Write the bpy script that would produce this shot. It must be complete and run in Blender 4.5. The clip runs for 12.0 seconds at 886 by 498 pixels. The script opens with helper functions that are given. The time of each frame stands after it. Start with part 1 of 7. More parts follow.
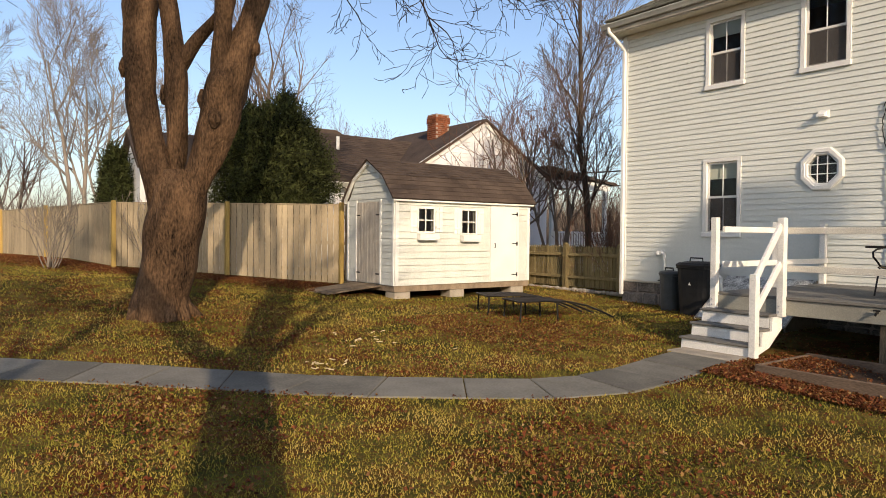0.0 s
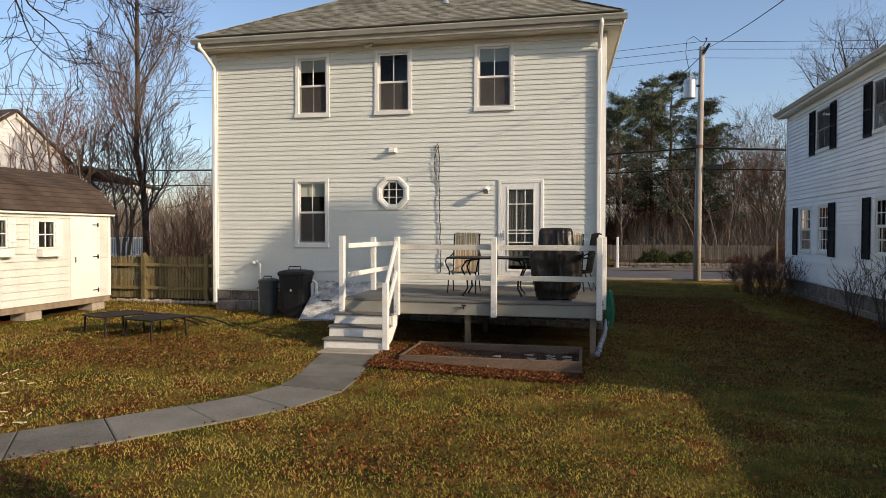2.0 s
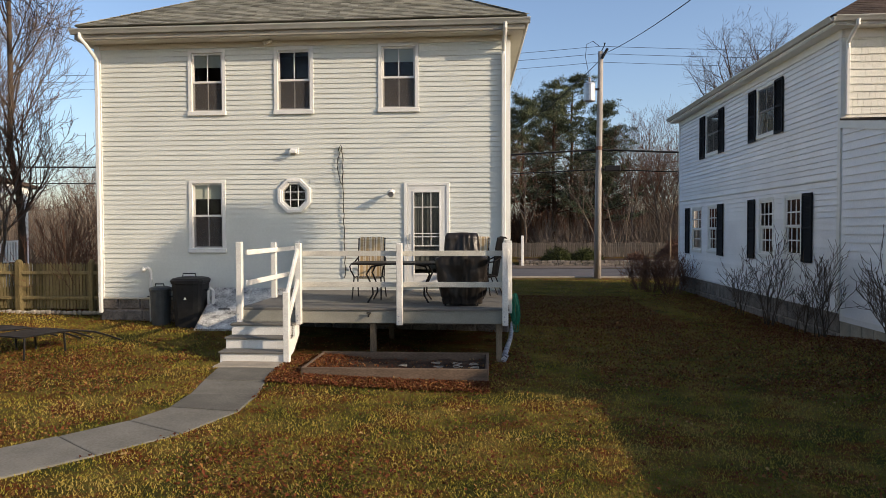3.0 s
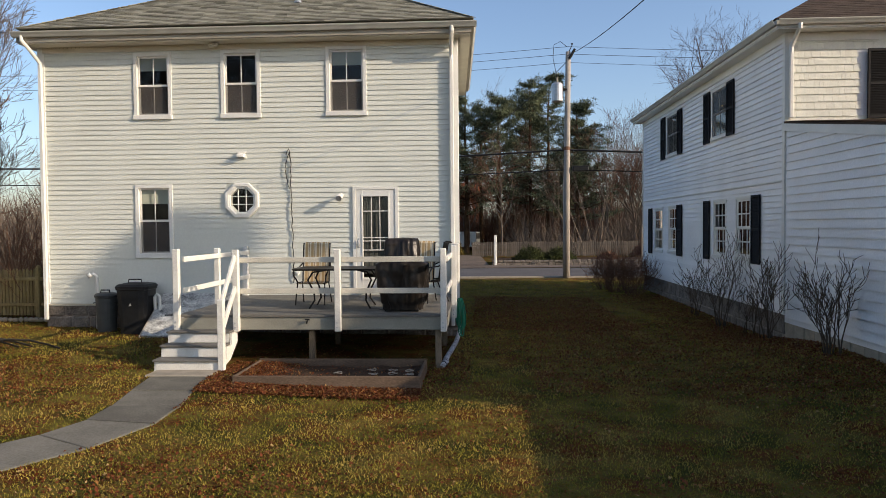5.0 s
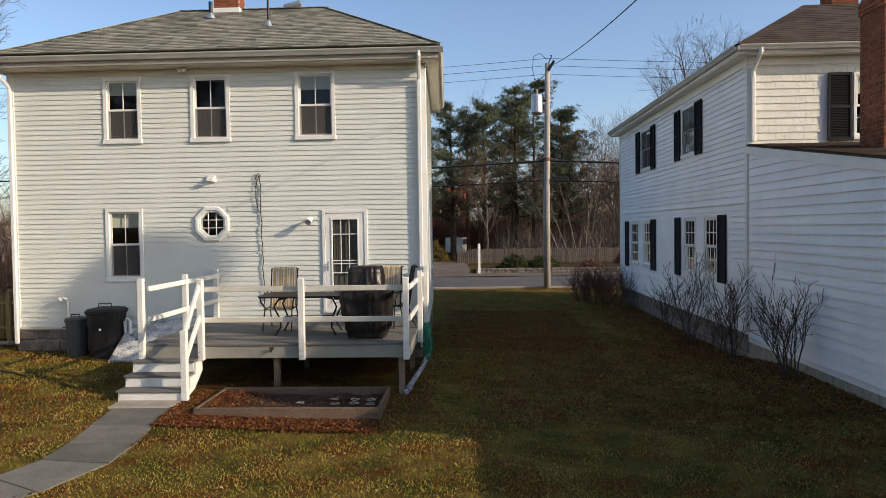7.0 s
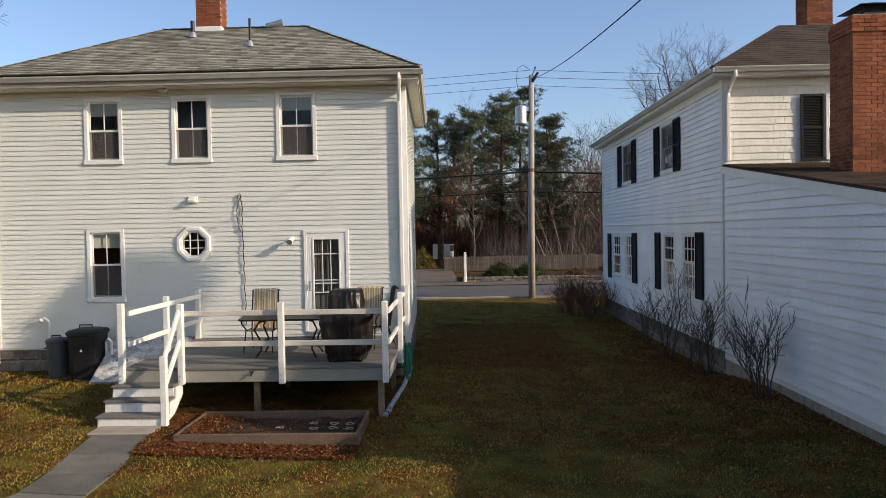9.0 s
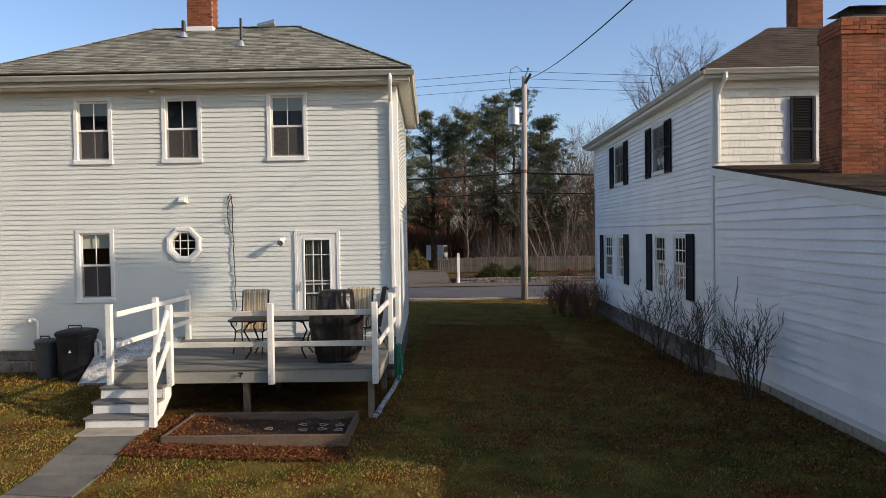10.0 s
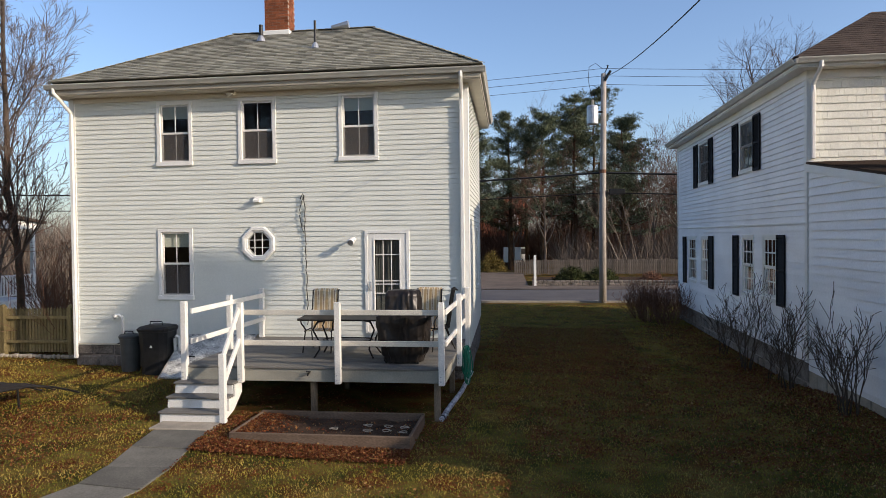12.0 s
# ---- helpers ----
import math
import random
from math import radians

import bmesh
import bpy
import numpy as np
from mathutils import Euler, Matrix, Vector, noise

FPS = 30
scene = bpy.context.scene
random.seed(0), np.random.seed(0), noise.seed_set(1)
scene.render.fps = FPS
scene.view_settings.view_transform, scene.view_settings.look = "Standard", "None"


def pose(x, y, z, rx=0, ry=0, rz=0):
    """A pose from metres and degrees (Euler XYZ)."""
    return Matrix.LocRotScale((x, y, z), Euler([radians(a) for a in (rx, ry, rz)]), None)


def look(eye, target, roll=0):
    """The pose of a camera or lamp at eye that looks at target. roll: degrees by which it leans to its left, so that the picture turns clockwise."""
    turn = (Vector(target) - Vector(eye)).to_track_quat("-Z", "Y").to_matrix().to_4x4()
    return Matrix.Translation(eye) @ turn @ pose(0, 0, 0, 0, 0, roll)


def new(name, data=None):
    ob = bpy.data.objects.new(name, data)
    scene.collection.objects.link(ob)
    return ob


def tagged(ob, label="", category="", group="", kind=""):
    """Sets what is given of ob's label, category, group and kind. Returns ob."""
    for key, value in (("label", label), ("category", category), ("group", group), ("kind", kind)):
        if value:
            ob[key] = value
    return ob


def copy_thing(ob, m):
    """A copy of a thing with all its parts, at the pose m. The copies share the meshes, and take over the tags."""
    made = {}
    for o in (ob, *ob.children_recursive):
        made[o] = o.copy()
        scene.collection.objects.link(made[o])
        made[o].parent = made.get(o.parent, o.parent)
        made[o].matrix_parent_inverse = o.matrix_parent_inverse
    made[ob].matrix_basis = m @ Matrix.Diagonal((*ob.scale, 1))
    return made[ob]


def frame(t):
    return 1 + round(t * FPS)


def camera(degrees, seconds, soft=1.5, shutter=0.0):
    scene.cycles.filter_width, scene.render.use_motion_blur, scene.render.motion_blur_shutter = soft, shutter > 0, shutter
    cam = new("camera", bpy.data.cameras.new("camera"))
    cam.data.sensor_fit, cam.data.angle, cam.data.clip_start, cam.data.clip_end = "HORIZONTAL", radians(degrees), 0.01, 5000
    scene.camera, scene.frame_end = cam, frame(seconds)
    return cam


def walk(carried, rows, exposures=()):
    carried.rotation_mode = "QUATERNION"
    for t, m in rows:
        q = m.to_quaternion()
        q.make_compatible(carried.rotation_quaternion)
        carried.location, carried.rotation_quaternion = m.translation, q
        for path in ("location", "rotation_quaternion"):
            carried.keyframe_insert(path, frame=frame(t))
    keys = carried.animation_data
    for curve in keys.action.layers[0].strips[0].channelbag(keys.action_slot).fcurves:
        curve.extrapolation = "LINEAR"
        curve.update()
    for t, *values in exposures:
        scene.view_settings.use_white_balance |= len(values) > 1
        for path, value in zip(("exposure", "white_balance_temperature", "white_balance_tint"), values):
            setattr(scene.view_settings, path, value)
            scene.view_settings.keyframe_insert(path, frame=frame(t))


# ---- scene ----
cam = camera(66.0, 12.0, soft=0.75)
PATH = [
    (0, (3.525, -12.953, 1.767), (1.912, -11.771, 1.724), 0.5),
    (0.5, (2.939, -13.82, 1.801), (1.564, -12.368, 1.761), 0.5),
    (1, (2.471, -14.529, 1.885), (1.423, -12.826, 1.844), 0.4),
    (1.5, (2.095, -15.057, 2.006), (1.406, -13.18, 1.961), 0.3),
    (2, (1.948, -15.188, 2.125), (1.534, -13.232, 2.076), 0.1),
    (2.5, (1.879, -15.092, 2.218), (1.682, -13.102, 2.163), -0.1),
    (3, (1.952, -14.906, 2.269), (1.805, -12.912, 2.211), -0.2),
    (3.5, (2.139, -14.778, 2.326), (2.006, -12.783, 2.264), -0.3),
    (5.5, (2.908, -14.846, 2.411), (2.809, -12.849, 2.347), -0.6),
    (6, (3.039, -14.882, 2.472), (2.946, -12.885, 2.41), -0.7),
    (6.5, (3.149, -14.903, 2.642), (3.062, -12.906, 2.581), -0.7),
    (7, (3.25, -14.92, 2.848), (3.17, -12.923, 2.788), -0.8),
    (9, (3.443, -15.043, 3.203), (3.395, -13.044, 3.152), -1.0),
    (9.5, (3.466, -15.037, 3.21), (3.428, -13.038, 3.16), -0.9),
    (10, (3.512, -15.029, 3.198), (3.481, -13.03, 3.15), -0.9),
    (10.5, (3.561, -15.015, 3.194), (3.524, -13.016, 3.147), -0.8),
    (11, (3.625, -14.96, 3.193), (3.565, -12.962, 3.149), -0.8),
    (11.5, (3.671, -14.852, 3.176), (3.524, -12.858, 3.135), -0.8),
    (12, (3.675, -14.717, 3.147), (3.414, -12.734, 3.109), -0.7),
]
walk(cam, [(t, look(eye, target, roll)) for t, eye, target, roll in PATH], [(0.0, 0.37, 6700, 16), (0.5, 0.24, 6700, 16), (1.5, 0.26, 6620, 15), (3.0, 0.36, 6500, 15), (6.0, 0.36, 6350, 14), (9.5, 0.33, 6230, 16), (12.0, 0.33, 6030, 16)])

# ---- sun and sky ----
SUN_EL, SUN_AZ = 22.0, 110.0        # degrees up; degrees clockwise from +y
sun_way = Vector((math.sin(radians(SUN_AZ)) * math.cos(radians(SUN_EL)), math.cos(radians(SUN_AZ)) * math.cos(radians(SUN_EL)), math.sin(radians(SUN_EL))))
world = bpy.data.worlds.new("sky")
scene.world = world
world.use_nodes = True
wn = world.node_tree
sky = wn.nodes.new("ShaderNodeTexSky")
sky.sky_type, sky.sun_disc = "NISHITA", False
sky.sun_elevation, sky.sun_rotation = radians(SUN_EL), radians(SUN_AZ)
sky.air_density, sky.dust_density, sky.ozone_density = 1.0, 1.6, 2.2
wn.nodes["Background"].inputs["Strength"].default_value = 0.15
wn.links.new(sky.outputs[0], wn.nodes["Background"].inputs["Color"])
sun = new("sun", bpy.data.lights.new("sun", "SUN"))
sun.data.energy, sun.data.angle, sun.data.color = 3.85, radians(0.53), (1.0, 0.83, 0.61)
sun.matrix_world = look(sun_way * 60, (0, 0, 0))


# ---- materials ----
def material(name, color, rough=0.7, vary=0.12, scale=6.0, bump=0.15, metal=0.0, fine=60.0, stretch=(1, 1, 1), island=0.0, objrand=0.0, tint=None, coat=0.0, deep=0.02):
    """A surface with two scales of tone, fine relief and, where asked, a tone of its own for each island or object."""
    m = bpy.data.materials.new(name)
    m.use_nodes = True
    t = m.node_tree
    n, l = t.nodes, t.links
    p = n["Principled BSDF"]
    tc = n.new("ShaderNodeTexCoord")
    mp = n.new("ShaderNodeMapping")
    mp.inputs["Scale"].default_value = stretch
    l.new(tc.outputs["Object"], mp.inputs["Vector"])
    big, small = n.new("ShaderNodeTexNoise"), n.new("ShaderNodeTexNoise")
    big.inputs["Scale"].default_value, big.inputs["Detail"].default_value = scale, 5
    small.inputs["Scale"].default_value, small.inputs["Detail"].default_value = fine, 4
    l.new(mp.outputs[0], big.inputs["Vector"])
    l.new(mp.outputs[0], small.inputs["Vector"])
    add = n.new("ShaderNodeMath")
    add.operation = "ADD"
    l.new(big.outputs[0], add.inputs[0])
    l.new(small.outputs[0], add.inputs[1])
    last = add
    for amount, node, socket in ((island, "ShaderNodeNewGeometry", "Random Per Island"), (objrand, "ShaderNodeObjectInfo", "Random")):
        if amount:
            src = n.new(node)
            mul = n.new("ShaderNodeMath")
            mul.operation = "MULTIPLY_ADD"
            mul.inputs[1].default_value = amount * 2
            l.new(src.outputs[socket], mul.inputs[0])
            l.new(last.outputs[0], mul.inputs[2])
            sub = n.new("ShaderNodeMath")
            sub.operation = "SUBTRACT"
            sub.inputs[1].default_value = amount
            l.new(mul.outputs[0], sub.inputs[0])
            last = sub
    ramp = n.new("ShaderNodeValToRGB")
    c = Vector(color)
    dark, light = c * (1 - 2.2 * vary), c * (1 + 1.6 * vary)
    if tint:
        light = Vector(tint)
    e = ramp.color_ramp.elements
    e[0].position, e[1].position = 0.62 / 2, 1.38 / 2
    e[0].color, e[1].color = (*[max(0, v) for v in dark], 1), (*[min(1, v) for v in light], 1)
    half = n.new("ShaderNodeMath")
    half.operation = "MULTIPLY"
    half.inputs[1].default_value = 0.5
    l.new(last.outputs[0], half.inputs[0])
    l.new(half.outputs[0], ramp.inputs[0])
    l.new(ramp.outputs[0], p.inputs["Base Color"])
    p.inputs["Roughness"].default_value, p.inputs["Metallic"].default_value = rough, metal
    p.inputs["Coat Weight"].default_value = coat
    p.inputs["Specular IOR Level"].default_value = 0.12 if rough >= 0.8 else (0.22 if sum(color) < 0.1 else 0.45)
    if bump:
        b = n.new("ShaderNodeBump")
        b.inputs["Strength"].default_value, b.inputs["Distance"].default_value = bump, deep
        l.new(add.outputs[0], b.inputs["Height"])
        l.new(b.outputs[0], p.inputs["Normal"])
    return m


VINYL = material("vinyl_siding", (0.635, 0.65, 0.58), 0.55, 0.035, 1.2, 0.05, fine=25, objrand=0.05)
WHITE = material("white_trim", (0.74, 0.735, 0.68), 0.5, 0.05, 2, 0.05)
SOFFIT = material("cream_soffit", (0.62, 0.57, 0.46), 0.6, 0.06, 2, 0.05)
NWHITE = material("neighbour_clapboard", (0.78, 0.78, 0.77), 0.6, 0.06, 1.0, 0.08, fine=30, objrand=0.16)
SHINGLE_WALL = material("painted_shingles", (0.74, 0.735, 0.64), 0.7, 0.07, 2, 0.12, fine=40, island=0.12)
DECKPAINT = material("white_painted_wood", (0.74, 0.72, 0.65), 0.55, 0.10, 3, 0.2, fine=50)
DECKGREY = material("grey_deck_paint", (0.148, 0.140, 0.120), 0.7, 0.12, 3, 0.2, fine=40, stretch=(0.4, 4, 1), objrand=0.2)
RAILPAINT = material("weathered_rail_paint", (0.58, 0.55, 0.46), 0.65, 0.14, 3, 0.2, fine=50)
FASCIA = material("grey_green_fascia", (0.27, 0.26, 0.21), 0.65, 0.12, 2, 0.15)
SHINGLE = material("asphalt_shingles", (0.255, 0.248, 0.198), 0.95, 0.2, 1.5, 0.5, fine=90, island=0.40)
DARKROOF = material("dark_shingles", (0.078, 0.058, 0.045), 0.95, 0.2, 1.5, 0.5, fine=90, island=0.14)
BRICK = material("red_brick", (0.25, 0.088, 0.042), 0.9, 0.2, 4, 0.4, fine=70, island=0.25, objrand=0.25)
MORTAR = material("mortar", (0.30, 0.25, 0.21), 0.95, 0.15, 5, 0.3)
STONE = material("fieldstone_foundation", (0.19, 0.165, 0.14), 0.95, 0.3, 4, 0.6, fine=30)
CONCRETE = material("concrete", (0.34, 0.30, 0.235), 0.9, 0.15, 5, 0.3)
FLAG = material("grey_flagstone", (0.178, 0.168, 0.138), 0.85, 0.16, 2.5, 0.25, fine=45, objrand=0.35)
PINEBOARD = material("pine_fence_boards", (0.36, 0.29, 0.185), 0.8, 0.17, 2, 0.3, fine=30, stretch=(3, 3, 0.35), objrand=0.12)
POSTWOOD = material("yellow_fence_post", (0.42, 0.29, 0.09), 0.8, 0.15, 3, 0.3, stretch=(3, 3, 0.4))
GREYWOOD = material("weathered_wood", (0.20, 0.155, 0.105), 0.85, 0.25, 3, 0.35, fine=40, stretch=(2, 2, 0.5), objrand=0.25)
PICKET = material("weathered_picket", (0.24, 0.19, 0.09), 0.85, 0.22, 3, 0.35, fine=40, stretch=(3, 3, 0.4), objrand=0.3)
BARK = material("dark_bark", (0.034, 0.020, 0.0125), 0.95, 0.44, 3.4, 1.0, fine=34, stretch=(1.3, 1.3, 0.5), tint=(0.15, 0.088, 0.048), deep=0.05)
BLACKTWIG = material("blackish_twigs", (0.028, 0.022, 0.019), 0.9, 0.25, 3, 0.3)
MAPLEBARK = material("mottled_maple_bark", (0.036, 0.020, 0.012), 0.95, 0.5, 2.1, 1.0, fine=24, stretch=(1.5, 1.5, 0.55), tint=(0.165, 0.098, 0.052), deep=0.05)
TWIG = material("grey_twigs", (0.17, 0.135, 0.105), 0.95, 0.25, 3, 0.3)
PALEBARK = material("pale_bark", (0.24, 0.205, 0.165), 0.95, 0.25, 3, 0.4, stretch=(3, 3, 0.6))
REDTWIG = material("reddish_twigs", (0.16, 0.085, 0.055), 0.9, 0.25, 3, 0.3)
POLEWOOD = material("pole_wood", (0.36, 0.325, 0.285), 0.9, 0.2, 3, 0.4, stretch=(4, 4, 0.3))
NEEDLE = material("pine_needles", (0.070, 0.096, 0.055), 0.8, 0.35, 0.6, 0.0, island=0.4, tint=(0.18, 0.205, 0.115))
CEDAR = material("arborvitae_leaves", (0.026, 0.040, 0.014), 0.8, 0.4, 1.2, 0.0, island=0.4, tint=(0.085, 0.098, 0.03))
BLACKMETAL = material("black_metal", (0.02, 0.018, 0.016), 0.45, 0.2, 8, 0.05, metal=0.3)
BLACKPLASTIC = material("black_plastic", (0.018, 0.018, 0.018), 0.45, 0.2, 8, 0.08)
COVER = material("black_vinyl_cover", (0.020, 0.016, 0.013), 0.36, 0.3, 3, 0.3, fine=12)
COVER.node_tree.nodes["Principled BSDF"].inputs["Specular IOR Level"].default_value = 0.3
SHUTTER = material("black_shutter", (0.010, 0.010, 0.011), 0.7, 0.15, 6, 0.05)
# INSIDE: the gloom of unlit interiors put into a dark surface colour
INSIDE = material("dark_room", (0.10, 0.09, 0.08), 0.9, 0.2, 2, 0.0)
BLIND = material("window_blind", (0.66, 0.68, 0.60), 0.8, 0.06, 3, 0.05)
SASH = material("window_sash", (0.72, 0.70, 0.64), 0.45, 0.04, 3, 0.03)
GALV = material("galvanised_steel", (0.45, 0.46, 0.47), 0.4, 0.15, 6, 0.05, metal=0.7)
GREENHOSE = material("green_hose", (0.015, 0.20, 0.11), 0.45, 0.15, 8, 0.0)
WHITEPIPE = material("blotched_white_pipe", (0.42, 0.42, 0.43), 0.5, 0.42, 11, 0.05, fine=35)
SOIL = material("garden_soil", (0.065, 0.042, 0.027), 0.95, 0.35, 6, 0.8)
ASPHALT = material("road_asphalt", (0.115, 0.108, 0.105), 0.9, 0.12, 0.5, 0.2, fine=60)
DRIVE = material("driveway_gravel", (0.15, 0.12, 0.095), 0.95, 0.2, 0.6, 0.3)
PEEL = material("peeling_paint", (0.50, 0.50, 0.46), 0.7, 0.45, 5, 0.3, fine=30, stretch=(1, 1.6, 1))
ALU = material("dull_gutter_paint", (0.44, 0.43, 0.37), 0.55, 0.12, 2.5, 0.1)
EAVEPAINT = material("weathered_fascia_paint", (0.36, 0.33, 0.26), 0.65, 0.15, 2, 0.15)
PLANTERWOOD = material("planter_boards", (0.135, 0.095, 0.065), 0.85, 0.25, 3, 0.35, fine=40, stretch=(0.6, 2, 2), objrand=0.2)
WIRE = material("wire", (0.02, 0.02, 0.02), 0.6, 0.1, 5, 0.0)


def leaf_material():
    """Fallen leaves: each island its own tone from rust to tan."""
    m = bpy.data.materials.new("fallen_leaves")
    m.use_nodes = True
    n, l = m.node_tree.nodes, m.node_tree.links
    g, r = n.new("ShaderNodeNewGeometry"), n.new("ShaderNodeValToRGB")
    e = r.color_ramp.elements
    e[0].color, e[1].color = (0.085, 0.022, 0.009, 1), (0.34, 0.23, 0.10, 1)
    for at, c in ((0.35, (0.135, 0.038, 0.013, 1)), (0.70, (0.185, 0.066, 0.020, 1)), (0.93, (0.26, 0.14, 0.042, 1))):
        e.new(at).color = c
    l.new(g.outputs["Random Per Island"], r.inputs[0])
    l.new(r.outputs[0], n["Principled BSDF"].inputs["Base Color"])
    n["Principled BSDF"].inputs["Roughness"].default_value = 0.65
    n["Principled BSDF"].inputs["Specular IOR Level"].default_value = 0.12
    return m


def blade_material():
    """Short winter grass: green to straw by the blade and by patches."""
    m = bpy.data.materials.new("grass_blades")
    m.use_nodes = True
    n, l = m.node_tree.nodes, m.node_tree.links
    g, r = n.new("ShaderNodeNewGeometry"), n.new("ShaderNodeValToRGB")
    tc, ns = n.new("ShaderNodeTexCoord"), n.new("ShaderNodeTexNoise")
    ns.inputs["Scale"].default_value, ns.inputs["Detail"].default_value, ns.inputs["Roughness"].default_value = 1.1, 8, 0.72
    l.new(tc.outputs["Object"], ns.inputs["Vector"])
    mix = n.new("ShaderNodeMath")
    mix.operation = "MULTIPLY_ADD"
    mix.inputs[1].default_value = 0.30
    sub = n.new("ShaderNodeMath")
    sub.operation = "MULTIPLY_ADD"
    sub.inputs[1].default_value, sub.inputs[2].default_value = 3.4, -1.32
    l.new(ns.outputs[0], sub.inputs[0])
    l.new(g.outputs["Random Per Island"], mix.inputs[0])
    l.new(sub.outputs[0], mix.inputs[2])
    e = r.color_ramp.elements
    e[0].color, e[1].color = (0.092, 0.100, 0.015, 1), (0.35, 0.26, 0.072, 1)
    e.new(0.4).color = (0.215, 0.186, 0.027, 1)
    e.new(0.7).color = (0.32, 0.24, 0.047, 1)
    l.new(mix.outputs[0], r.inputs[0])
    l.new(r.outputs[0], n["Principled BSDF"].inputs["Base Color"])
    n["Principled BSDF"].inputs["Roughness"].default_value = 0.8
    n["Principled BSDF"].inputs["Specular IOR Level"].default_value = 0.12
    return m


def lawn_material():
    """The turf under the blades: straw, green and leaf litter in patches."""
    m = bpy.data.materials.new("lawn")
    m.use_nodes = True
    n, l = m.node_tree.nodes, m.node_tree.links
    tc = n.new("ShaderNodeTexCoord")
    a, b, f = (n.new("ShaderNodeTexNoise") for _ in range(3))
    for node, s in ((a, 1.3), (b, 1.7), (f, 26.0)):
        node.inputs["Scale"].default_value, node.inputs["Detail"].default_value = s, 6
        l.new(tc.outputs["Object"], node.inputs["Vector"])
    r1, r2 = n.new("ShaderNodeValToRGB"), n.new("ShaderNodeValToRGB")
    e = r1.color_ramp.elements
    e[0].position, e[1].position = 0.40, 0.62
    e[0].color, e[1].color = (0.084, 0.076, 0.014, 1), (0.225, 0.158, 0.036, 1)
    e = r2.color_ramp.elements
    e[0].position, e[1].position = 0.30, 0.75
    e[0].color, e[1].color = (0.10, 0.036, 0.009, 1), (0.25, 0.088, 0.020, 1)
    l.new(a.outputs[0], r1.inputs[0])
    l.new(f.outputs[0], r2.inputs[0])
    r3 = n.new("ShaderNodeValToRGB")
    r3.color_ramp.elements[0].position, r3.color_ramp.elements[1].position = 0.47, 0.66
    l.new(b.outputs[0], r3.inputs[0])
    mix = n.new("ShaderNodeMix")
    mix.data_type = "RGBA"
    l.new(r3.outputs[0], mix.inputs["Factor"])
    l.new(r1.outputs[0], mix.inputs["A"])
    l.new(r2.outputs[0], mix.inputs["B"])
    mul = n.new("ShaderNodeMix")
    mul.data_type, mul.blend_type = "RGBA", "MULTIPLY"
    mul.inputs["Factor"].default_value = 0.75
    l.new(mix.outputs["Result"], mul.inputs["A"])
    l.new(f.outputs[1], mul.inputs["B"])
    l.new(mul.outputs["Result"], n["Principled BSDF"].inputs["Base Color"])
    n["Principled BSDF"].inputs["Roughness"].default_value = 0.95
    n["Principled BSDF"].inputs["Specular IOR Level"].default_value = 0.08
    bu = n.new("ShaderNodeBump")
    bu.inputs["Strength"].default_value, bu.inputs["Distance"].default_value = 0.8, 0.05
    l.new(f.outputs[0], bu.inputs["Height"])
    l.new(bu.outputs[0], n["Principled BSDF"].inputs["Normal"])
    return m


def glass_material():
    m = bpy.data.materials.new("window_glass")
    m.use_nodes = True
    n, l = m.node_tree.nodes, m.node_tree.links
    tr, gl, mx, fr = (n.new("ShaderNode" + k) for k in ("BsdfTransparent", "BsdfGlossy", "MixShader", "Fresnel"))
    tr.inputs[0].default_value = (0.8, 0.82, 0.8, 1)
    gl.inputs["Roughness"].default_value = 0.02
    fr.inputs["IOR"].default_value = 1.5
    l.new(fr.outputs[0], mx.inputs[0])
    l.new(tr.outputs[0], mx.inputs[1])
    l.new(gl.outputs[0], mx.inputs[2])
    l.new(mx.outputs[0], n["Material Output"].inputs[0])
    return m


SHEDTRIM = material("shed_trim_paint", (0.70, 0.70, 0.64), 0.55, 0.06, 2, 0.08)
CURTAIN = material("sheer_curtain", (0.17, 0.175, 0.165), 0.8, 0.15, 6, 0.1, stretch=(6, 1, 0.4))
# FARWOOD: shade on the far fence put into a darker wood colour
FARWOOD = material("shaded_fence_wood", (0.115, 0.098, 0.08), 0.9, 0.2, 3, 0.3, objrand=0.25)
SHEDWHITE = material("shed_white_paint", (0.56, 0.575, 0.51), 0.65, 0.08, 2, 0.12, fine=30)
SCREEN = bpy.data.materials.new("insect_screen")
SCREEN.use_nodes = True
_n, _l = SCREEN.node_tree.nodes, SCREEN.node_tree.links
_t, _d, _m = _n.new("ShaderNodeBsdfTransparent"), _n.new("ShaderNodeBsdfDiffuse"), _n.new("ShaderNodeMixShader")
_d.inputs[0].default_value, _m.inputs[0].default_value = (0.12, 0.11, 0.10, 1), 0.55
_l.new(_t.outputs[0], _m.inputs[1])
_l.new(_d.outputs[0], _m.inputs[2])
_l.new(_m.outputs[0], _n["Material Output"].inputs[0])
LEAF, BLADE, LAWN, GLASS = leaf_material(), blade_material(), lawn_material(), glass_material()


